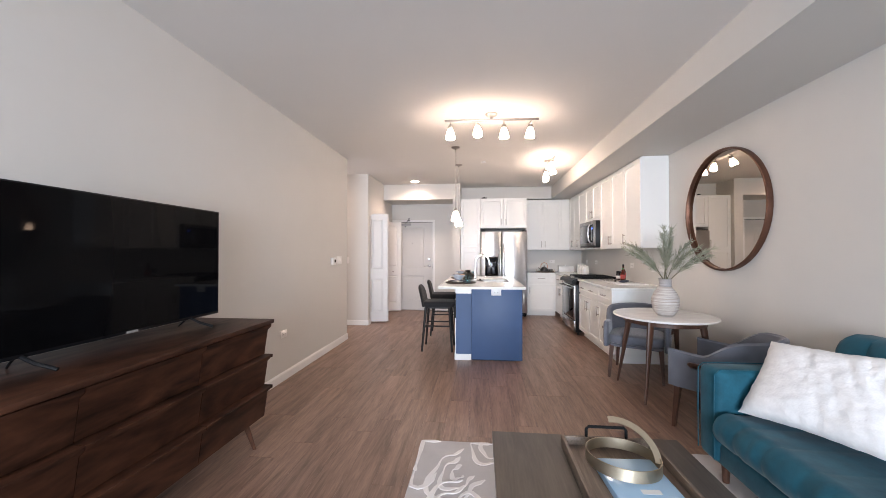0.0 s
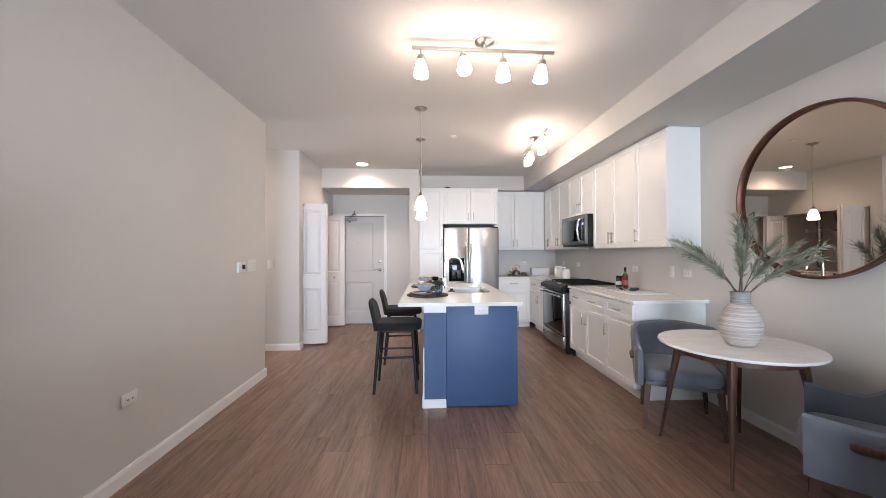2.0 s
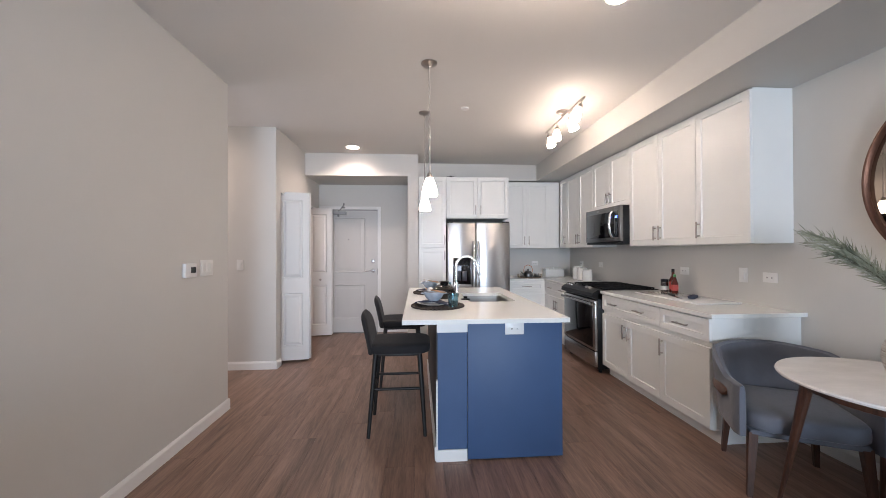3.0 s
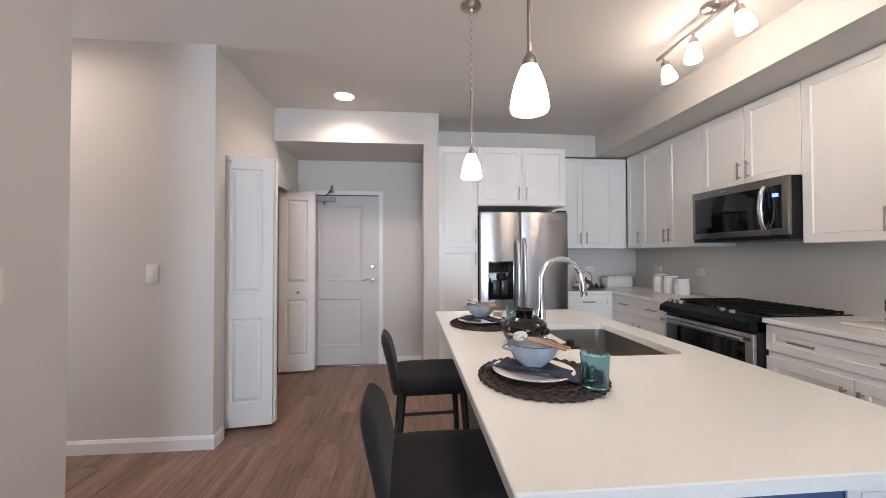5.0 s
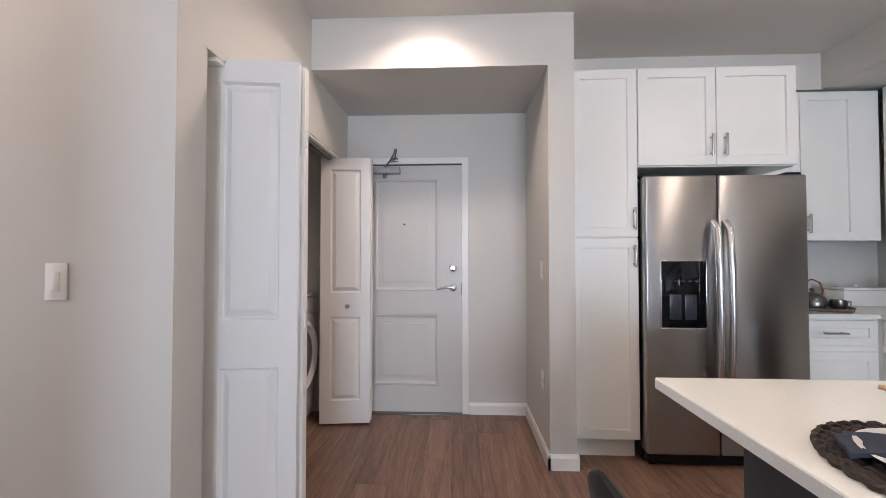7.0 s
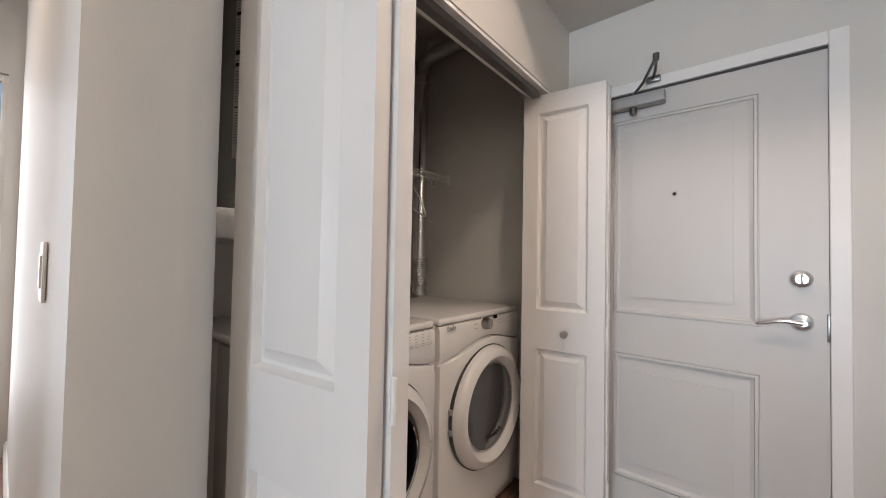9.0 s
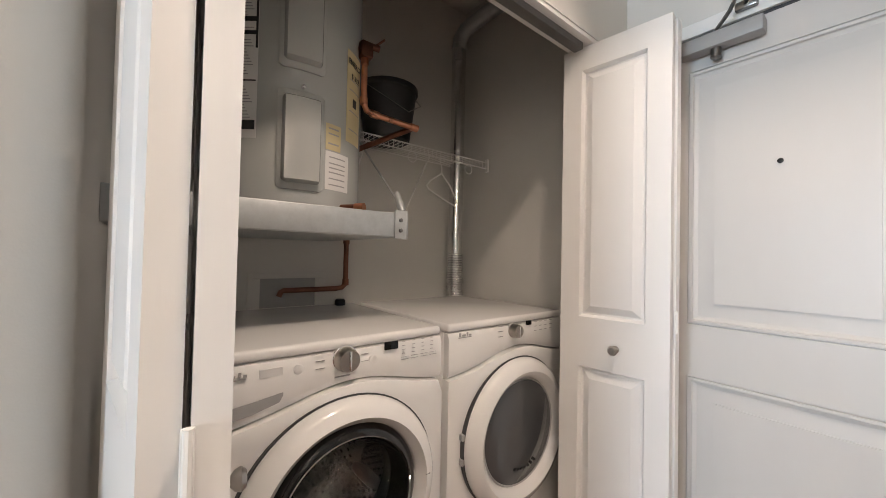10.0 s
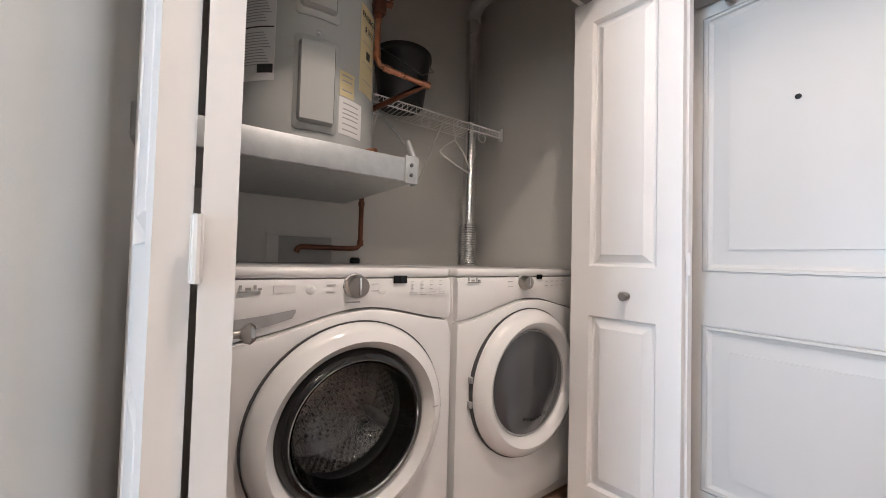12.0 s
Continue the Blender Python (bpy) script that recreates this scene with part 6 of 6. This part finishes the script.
def porthole(t, cx, cz, ro, ri, glass, deep):
    """A round door: a fat white ring, its glass and a dark gap line round it."""
    d = part("door", lathe(bmesh.new(), [(ro, -0.016), (ro + 0.002, -0.028), (ro * 0.985, -0.048), (ro * 0.93, -0.066), (ro * 0.84, -0.074), (ri * 1.1, -0.068), (ri * 1.02, -0.052), (ri, -0.035), (ri, -0.01)], (cx, 0, cz), 64, False, False, axis="y"), ENAMEL, t, "round white door ring")
    part("gasket", lathe(bmesh.new(), [(ro + 0.006, -0.004), (ro + 0.006, -0.0275), (ro - 0.004, -0.029)], (cx, 0, cz), 64, False, False, axis="y"), RUBBER, d)
    if deep:
        part("door_bezel", lathe(bmesh.new(), [(ri, -0.034), (ri * 0.985, -0.046), (ri * 0.93, -0.058), (ri * 0.87, -0.062), (ri * 0.845, -0.058), (ri * 0.82, -0.03), (ri * 0.79, 0.02)], (cx, 0, cz), 56, False, False, axis="y"), BEZEL, d, "glossy smoked plastic bezel")
        bowl = [(ri * 0.84, -0.050), (ri * 0.80, 0.0), (ri * 0.70, 0.05), (ri * 0.5, 0.085), (0.0005, 0.098)]
        part("glass", lathe(bmesh.new(), bowl + [(max(0.0005, q - 0.0035), h - 0.0045) for q, h in bowl[::-1]], (cx, 0, cz), 48, False, False, axis="y"), glass, d, "deep clear glass bowl")
        part("glass_rim", lathe(bmesh.new(), [(ri * 0.872, -0.0615), (ri * 0.864, -0.0655), (ri * 0.852, -0.061)], (cx, 0, cz), 56, False, False, axis="y"), CHROME, d, "thin bright rim")
    else:
        part("glass", lathe(bmesh.new(), [(ri, -0.038), (ri * 0.97, -0.042), (ri * 0.3, -0.044), (0.01, -0.044)], (cx, 0, cz), 48, False, True, axis="y"), glass, d, "grey tinted door glass")
        part("glass_rim", lathe(bmesh.new(), [(ri + 0.002, -0.040), (ri * 0.985, -0.046), (ri * 0.96, -0.041)], (cx, 0, cz), 56, False, False, axis="y"), GREYPL, d)
    part("grip_slot", bx(cx + ri * 1.10, -0.0735, cz + 0.012, cx + ri * 1.17, -0.068, cz + 0.0145), GREYPL, d, "thin grip slot")
    return d


wd = porthole(wa, WXC, WZC, 0.282, 0.213, SMOKED, True)
part("door_seal", lathe(bmesh.new(), [(0.212, 0.0), (0.20, 0.03), (0.185, 0.05), (0.195, 0.075), (0.19, 0.10)], (WXC, 0, WZC), 48, False, False, axis="y"), RUBBER, wa, "dark rubber door seal")
drum = part("drum", lathe(bmesh.new(), [(0.20, 0.09), (0.235, 0.11), (0.24, 0.32), (0.20, 0.335), (0.02, 0.33)], (WXC, 0, WZC), 48, False, True, axis="y"), DRUMST, wa, "perforated steel drum")
bm = bmesh.new()
for rr in (0.05, 0.075, 0.10, 0.125, 0.15, 0.175, 0.195):
    for k in range(int(rr * 220)):
        a = 2 * math.pi * k / int(rr * 220)
        lathe(bm, [(0.0038, 0.0), (0.0038, -0.0015)], (WXC + rr * math.cos(a), 0.3285, WZC + rr * math.sin(a)), 6, axis="y")
for ring in range(9):
    for k in range(60):
        a = 2 * math.pi * (k + 0.5 * (ring % 2)) / 60
        c, s = math.cos(a), math.sin(a)
        rod(bm, (WXC + 0.2368 * c, 0.125 + ring * 0.022, WZC + 0.2368 * s), (WXC + 0.2345 * c, 0.125 + ring * 0.022, WZC + 0.2345 * s), 0.0045, seg=6)
tagged(part("drum_hole", bm, BLACKP, drum), kind="stuff")
for k in range(3):
    a = radians(90 + 120 * k)
    part("drum_fin", cushion(bmesh.new(), 0, 0, 0, 0.018, 0.09, 0.035, 3, 16, 8), GREYPL, drum, m=pose(WXC + 0.215 * math.cos(a), 0.215, WZC + 0.215 * math.sin(a)) @ pose(0, 0, 0, 0, -math.degrees(a) + 90, 0))

dy, con2 = machine("clothes_dryer", 8.352, "white front-loading clothes dryer with a grey door window", "dryer", 0.336, 0.54, 0.2)
dial(con2, 0.327, 0.932, 0.028)
part("display", bx(0.405, -0.0125, 0.945, 0.436, -0.007, 0.963, bev=0.001), BLACKG, con2)
rows = [(0.24, 0.955 - k * 0.02, 0.024, 0.0022) for k in range(3)] + [(0.365, 0.955 - k * 0.02, 0.016, 0.0022) for k in range(2)]
for c in range(4):
    for r in range(3):
        rows.append((0.46 + c * 0.035, 0.952 - r * 0.018, 0.014, 0.002))
prints(con2, rows)
prints(con2, [(0.042, 0.934, 0.06, 0.003), (0.045, 0.940, 0.006, 0.012), (0.060, 0.939, 0.014, 0.007), (0.080, 0.940, 0.006, 0.012), (0.091, 0.939, 0.010, 0.006)], -0.006, GREYPL)
dd = porthole(dy, 0.338, 0.546, 0.28, 0.203, mat("dryer_window", (0.075, 0.077, 0.08), 0.08, coat=0.5), False)
bm = bmesh.new()
for k in range(7):
    box(bm, 0.30 + k * 0.02, -0.046, 0.395 + 0.004 * (k - 3) ** 2 * 0.3, 0.31 + k * 0.02, -0.0435, 0.403 + 0.004 * (k - 3) ** 2 * 0.3)
part("caution_print", bm, BLACKP, dd)
for z in (0.50, 0.585):
    part("hinge_tab", bx(0.046, -0.03, z, 0.058, -0.012, z + 0.022, bev=0.002), GREYPL, dd)

# water heater on its hung drain pan
wh = thing("water_heater", pose(-2.60, 7.925, 1.31), "grey water heater tank hung above the washer", "water heater")
TR = 0.265
part("tank", lathe(bmesh.new(), [(TR, 0.0), (TR, 1.12), (TR * 0.97, 1.16), (TR * 0.8, 1.19)], (0, 0, 0), 64), TANK, wh)


def tank_patch(name, a0, a1, z0, z1, off, material, label="", n=10, round_=0.0):
    """A plate that follows the tank's side between two bearings (degrees from +x towards +y)."""
    bm = bmesh.new()
    loops = []
    for i in range(n + 1):
        a = radians(a0 + (a1 - a0) * i / n)
        c, s = math.cos(a), math.sin(a)
        e = round_ if i in (0, n) else 0
        o = off * (0.45 if round_ and i in (0, n) else 1)
        q = [(0, z0 + e), (o * 0.55, z0 + e), (o, z0 + e + round_), (o, z1 - e - round_), (o * 0.55, z1 - e), (0, z1 - e)]
        loops.append([((TR + d) * c, (TR + d) * s, z) for d, z in (q if round_ else (q[0], (o, z0), (o, z1), q[5]))])
    rings(bm, loops)
    return part(name, bm, material, wh, label)


for z0, z1 in ((0.105, 0.41), (0.475, 0.80)):
    tank_patch("cover_rim", -20.5, 9.4, z0, z1, 0.010, TANK, n=12, round_=0.008)
    tank_patch("access_cover", -17.5, 6.4, z0 + 0.02, z1 - 0.02, 0.030, TANK, "raised sheet metal access cover", n=12, round_=0.008)
    part("screw", lathe(bmesh.new(), [(0.006, 0), (0.006, 0.012), (0.003, 0.014)], ((TR + 0.001) * math.cos(radians(-5.5)), (TR + 0.001) * math.sin(radians(-5.5)), z1 + 0.012), 10, axis="x"), CHROME, wh)
tank_patch("warning_label", -70.0, -33.0, 0.25, 0.93, 0.0012, PAPER, "white printed warning label")
for i, (z, h, m_) in enumerate(((0.885, 0.04, REDP), (0.735, 0.012, INKB), (0.60, 0.014, INKB), (0.56, 0.012, INKB), (0.42, 0.004, INKB), (0.275, 0.028, INKB))):
    tank_patch("label_bar", -69.0 if i < 5 else -45.0, -34.0, z, z + h, 0.0018, m_)
tank_patch("label_edge", -34.6, -33.2, 0.52, 0.92, 0.0018, INKB)
for k in range(60):
    z = 0.30 + k * 0.0093
    if any(abs(z - q) < 0.015 for q in (0.60, 0.56, 0.42, 0.275, 0.735)):
        continue
    tank_patch("text_line", -69.0, -36.0 - (k * 7 % 6), z, z + 0.0028, 0.0016, INK, n=6)
part("warning_symbol", lathe(bmesh.new(), [(0.022, 0), (0.022, 0.0022), (0.02, 0.0024)], (TR - 0.001, 0.0, 0.675), 20, axis="x"), INKB, wh, m=pose(0, 0, 0, 0, 0, -51.5))
tank_patch("rating_label", 11.3, 33.3, 0.12, 0.245, 0.0012, PAPER, "white rating label")
for z in (0.225, 0.205, 0.19, 0.175, 0.155, 0.135):
    tank_patch("text_line", 14.3, 29.3, z, z + 0.004, 0.0016, INK, n=6)
tank_patch("registration_label", 11.3, 24.3, 0.25, 0.335, 0.0012, YELLOWP, "pale yellow registration label")
for z in (0.318, 0.30, 0.268):
    tank_patch("text_line", 13.3, 22.3, z, z + 0.005, 0.0016, INK, n=6)
tank_patch("energy_label", 29.9, 51.9, 0.30, 0.62, 0.0012, YELLOWP, "yellow energy label")
tank_patch("label_bar", 37.9, 43.9, 0.43, 0.46, 0.0018, INKB)
for z in (0.41, 0.485, 0.52, 0.345):
    tank_patch("text_line", 32.9, 48.9, z, z + 0.003, 0.0016, INK, n=6)


def lettering(text, a, z, size, parent):
    """Raised print with the built-in font, flat against the tank at a bearing."""
    cu = bpy.data.curves.new("lettering", "FONT")
    cu.body, cu.size, cu.extrude, cu.align_x = text, size, 0.0005, "CENTER"
    cu.materials.append(INKB)
    ob = new("lettering", cu)
    ob.parent = parent
    c, s = math.cos(radians(a)), math.sin(radians(a))
    ob.matrix_basis = pose((TR + 0.0035) * c, (TR + 0.0035) * s, z, 90, 0, a + 90)


lettering("ENERGY", 40.4, 0.57, 0.028, wh)
lettering("$ 302", 40.4, 0.525, 0.026, wh)
lettering("IMPORTANTE", -55.5, 0.602, 0.012, wh)

dp = thing("drain_pan", pose(-2.595, 7.82, 1.285), "galvanised drain pan hung under the water heater", "drain pan")
PX0, PX1, PY0, PY1 = -0.33, 0.335, -0.36, 0.40
part("pan_bottom", bx(PX0, PY0, -0.003, PX1, PY1, 0.003), GALV, dp)
for x0, y0, x1, y1 in ((PX1 - 0.003, PY0, PX1, PY1), (PX0, PY0, PX0 + 0.003, PY1), (PX0, PY1 - 0.003, PX1, PY1), (PX0, PY0, PX1, PY0 + 0.003)):
    part("pan_side", bx(x0, y0, 0.0, x1, y1, 0.078), GALV, dp)
part("front_rail", bx(PX1 + 0.0005, PY0, -0.002, PX1 + 0.012, PY1 + 0.012, 0.079, bev=0.003), GALV, dp)
bm = bmesh.new()
box(bm, PX1 + 0.012, PY1 - 0.035, -0.008, PX1 + 0.017, PY1 + 0.012, 0.088, 0.001)
box(bm, PX1 - 0.03, PY1 + 0.012, -0.008, PX1 + 0.017, PY1 + 0.017, 0.088, 0.001)
part("corner_bracket", bm, GALV, dp)
for z in (0.02, 0.055):
    part("bolt", lathe(bmesh.new(), [(0.007, 0), (0.007, 0.005), (0.003, 0.007)], (PX1 + 0.017, PY1 - 0.013, z), 8, axis="x"), STEELD, dp)
part("hanger_rod", rod(bmesh.new(), (PX1 + 0.0, PY1 + 0.0, 0.10), (PX0 + 0.02, PY1 + 0.05, 0.62), 0.004, seg=8), GALV, dp)
part("turnbuckle", tube(bmesh.new(), [(PX1 + 0.0, PY1 + 0.004, 0.085), (PX1 - 0.02, PY1 + 0.004, 0.115), (PX1 - 0.045, PY1 + 0.006, 0.158)], [0.012, 0.015, 0.010], 10), GALV, dp)

vp = thing("drain_stub", pose(-2.375, 8.01, 1.375), "short copper drain stub on the tank", "pipe")
part("stub", rod(bmesh.new(), (-0.07, -0.02, 0.0), (0.055, 0.072, 0.002), 0.013, seg=14), COPPERD, vp)
part("stub_end", rod(bmesh.new(), (0.05, 0.069, 0.002), (0.075, 0.088, 0.002), 0.016, seg=14), COPPER, vp)

cu1 = thing("relief_pipe", pose(0, 0, 0), "bright copper relief pipe with a brass valve", "pipe")
vx, vy, vz = -2.42, 8.145, 1.975
bm = bmesh.new()
rod(bm, (vx - 0.08, vy - 0.10, vz), (vx, vy, vz), 0.018, seg=14)
box(bm, vx - 0.024, vy - 0.024, vz - 0.03, vx + 0.024, vy + 0.024, vz + 0.028, 0.006)
rod(bm, (vx + 0.01, vy + 0.02, vz + 0.02), (vx + 0.02, vy + 0.05, vz + 0.015), 0.012, seg=10)
rod(bm, (vx + 0.015, vy + 0.03, vz + 0.02), (vx + 0.05, vy + 0.055, vz + 0.04), 0.004, seg=8)
part("valve", bm, COPPERD, cu1, "brass relief valve")
pipe = [(vx, vy, vz - 0.02), (vx, vy, 1.83), (vx, vy + 0.003, 1.775), (vx, vy + 0.012, 1.757), (vx, vy + 0.035, 1.750), (vx + 0.0, vy + 0.22, 1.742)]
part("pipe", tube(bmesh.new(), pipe, 0.0115, 12), COPPER, cu1)
for p, q in (((vx, vy, 1.80), (vx, vy, 1.775)), ((vx, vy + 0.03, 1.7505), (vx, vy + 0.06, 1.749)), ((vx, vy, 1.955), (vx, vy, 1.925)), ((vx, vy + 0.205, 1.743), (vx, vy + 0.24, 1.741))):
    part("fitting", rod(bmesh.new(), p, q, 0.0145, seg=14), COPPER, cu1)
part("pipe_return", tube(bmesh.new(), [(vx, vy + 0.225, 1.742), (vx - 0.12, vy + 0.14, 1.70), (vx - 0.30, vy + 0.02, 1.64)], 0.0115, 12), COPPERD, cu1)

cu2 = thing("supply_pipe", pose(0, 0, 0), "tarnished copper drain pipe to the wall box", "pipe")
lx, ly = -2.86, 8.285
pts = [(lx, ly, 1.40), (lx, ly, 1.10), (lx, ly - 0.004, 1.073), (lx, ly - 0.018, 1.060), (lx, ly - 0.05, 1.056), (lx, 8.0, 1.056), (lx, 7.99, 1.05), (lx, 7.982, 1.03)]
part("pipe", tube(bmesh.new(), pts, 0.012, 12), COPPERD, cu2)
for z0, z1 in ((1.27, 1.29), (1.10, 1.07)):
    part("fitting", rod(bmesh.new(), (lx, ly, z0), (lx, ly, z1), 0.0155, seg=14), COPPERD, cu2)
vb = thing("washer_outlet_box", pose(-2.93, 8.02, 1.05, 0, 0, 90), "recessed white washer outlet box in the wall", "outlet box")
bm = bmesh.new()
for x0, z0, x1, z1 in ((-0.15, -0.10, 0.19, -0.075), (-0.15, 0.055, 0.19, 0.08), (-0.15, -0.075, -0.10, 0.055), (0.14, -0.075, 0.19, 0.055)):
    box(bm, x0, -0.008, z0, x1, 0.0, z1, 0.002)
part("box_frame", bm, WALL, vb)
part("box_back", bx(-0.10, -0.003, -0.075, 0.14, -0.0005, 0.055), GREYPL, vb)
solid("pipe_cap", lathe(bmesh.new(), [(0.024, 0), (0.024, 0.02), (0.018, 0.028)], (-2.80, 8.235, 0.985), 16), BLACKP, "small black rubber cap behind the washer", "cap")

# vent duct
vd = thing("vent_duct", pose(-2.865, 8.985, 0.985), "shiny metal dryer vent duct in the corner", "vent duct")
bm = bmesh.new()
prof = []
for k in range(53):
    prof.append((0.0485 + 0.0055 * math.sin(k * 2.1), 0.0 + k * 0.0048))
lathe(bm, prof, (0, 0, 0), 20)
for v in bm.verts:
    v.co.x += 0.004 * math.sin(v.co.z * 90) + 0.0015 * math.sin(v.co.y * 300 + v.co.z * 500)
    v.co.y += 0.003 * math.cos(v.co.z * 70)
part("flex_section", bm, FOIL, vd, "crinkled flexible foil section")
part("rigid_section", rod(bmesh.new(), (0, 0, 0.25), (0, 0, 1.52), 0.042, seg=22), FOIL, vd)
for z in (0.25, 0.86, 1.42):
    part("seam", lathe(bmesh.new(), [(0.0435, 0), (0.045, 0.004), (0.0435, 0.012)], (0, 0, z), 22), FOIL, vd)
part("elbow", tube(bmesh.new(), [(0, 0, 1.50), (0.005, 0.0, 1.56), (0.04, 0.012, 1.61), (0.10, 0.03, 1.635), (0.30, 0.04, 1.65)], 0.044, 18), GALV, vd)

# wire shelf on brackets with hooks, a hanger and a bucket
ws = thing("wire_shelf", pose(0, 0, 0), "white wire shelf on diagonal brackets", "wire shelf")
SZ, SXB, SXF = 1.775, -2.91, -2.70
SYA, SYB = 8.20, 9.07
for z, x in ((SZ, SXF), (SZ - 0.035, SXF), (SZ, SXB)):
    part("long_wire", rod(bmesh.new(), (x, SYA, z), (x, SYB, z), 0.0035, seg=6), WHITEP, ws)
for k in range(34):
    y = SYA + 0.005 + (SYB - SYA - 0.01) * k / 33
    part("cross_wire", tube(bmesh.new(), [(SXB, y, SZ + 0.003), (SXF, y, SZ + 0.003), (SXF + 0.002, y, SZ - 0.035)], 0.0018, 5), WHITEP, ws)
for y in (8.30, 8.66):
    part("brace", rod(bmesh.new(), (SXF, y, SZ - 0.03), (-2.925, y, SZ - 0.30), 0.0045, seg=6), WHITEP, ws)
part("end_bracket", bx(SXF - 0.012, SYB, SZ - 0.055, SXF + 0.012, SYB + 0.014, SZ + 0.02, bev=0.002), WHITEP, ws)
for y in (8.55, 8.93):
    part("hook", tube(bmesh.new(), arc((SXF, y, SZ - 0.062), 0.026, 100, 420, 14, "yz"), 0.0025, 5), WHITEP, ws)
hg = thing("clothes_hanger", pose(SXF, 8.74, SZ - 0.035, 0, 0, -15), "white plastic clothes hanger on the wire shelf", "hanger")
part("hook", tube(bmesh.new(), [(0, 0.012, -0.012), (0, 0.012, 0.006), (0, 0, 0.012), (0, -0.012, 0.004), (0, -0.010, -0.02), (0, 0, -0.05), (0, 0, -0.08)], 0.0028, 6), WHITEP, hg)
part("shoulders", tube(bmesh.new(), [(0, 0, -0.08), (0, -0.06, -0.12), (0, -0.085, -0.15), (0, -0.075, -0.168), (0, 0.0, -0.21), (0, 0.085, -0.25), (0, 0.095, -0.235), (0, 0.05, -0.14), (0, 0, -0.08)], 0.0045, 7), WHITEP, hg)
bu = thing("bucket", pose(-2.775, 8.445, SZ + 0.005), "black plastic bucket on the wire shelf", "bucket")
part("bucket_body", lathe(bmesh.new(), [(0.105, 0), (0.112, 0.004), (0.142, 0.235), (0.15, 0.24), (0.15, 0.262), (0.143, 0.265), (0.136, 0.24), (0.10, 0.012)], (0, 0, 0), 36), BUCKET, bu)
part("bail", tube(bmesh.new(), [(0.05, -0.145, 0.235), (0.13, -0.10, 0.17), (0.165, 0.02, 0.11), (0.13, 0.11, 0.17), (0.04, 0.147, 0.235)], 0.0025, 6), STEELD, bu)

# ---- floor planks ----
PW, PL = 0.178, 1.22
PLANKS = {}


def plank(x0, x1, y0, y1):
    w, l = round(x1 - x0, 3), round(y1 - y0, 3)
    if w < 0.01 or l < 0.02:
        return
    if (w, l) not in PLANKS:
        bm = bmesh.new()
        g, c = 0.0004, 0.0009
        rings(bm, [[(g, g, -0.005), (w - g, g, -0.005), (w - g, l - g, -0.005), (g, l - g, -0.005)],
                   [(g, g, -c), (w - g, g, -c), (w - g, l - g, -c), (g, l - g, -c)],
                   [(g + c, g + c, 0), (w - g - c, g + c, 0), (w - g - c, l - g - c, 0), (g + c, l - g - c, 0)]], True, False, True)
        PLANKS[(w, l)] = mesh_of(bm, "plank", FLOORW, False)
    ob = new("plank", PLANKS[(w, l)])
    ob.location = (x0, y0, 0)
    ob.parent = floor


def plank_field(x0, x1, y0, y1, seed):
    rng = random.Random(seed)
    n = math.ceil((x1 - x0) / PW)
    for i in range(n):
        a, b = x0 + i * PW, min(x1, x0 + (i + 1) * PW)
        y = y0
        cut = round(rng.choice((0.3, 0.5, 0.7, 0.9, 1.1)), 2)
        while y < y1 - 0.01:
            e = min(y1, y + cut)
            if y1 - e < 0.12:
                e = y1
            plank(a, b, y, e)
            y, cut = e, PL


plank_field(XL, XR, Y0, YH, 3)
plank_field(XL, XR, YH, YK, 8)
plank_field(-4.6, XL, YE, YH, 5)
plank_field(-2.93, XL, YHB, YD, 6)
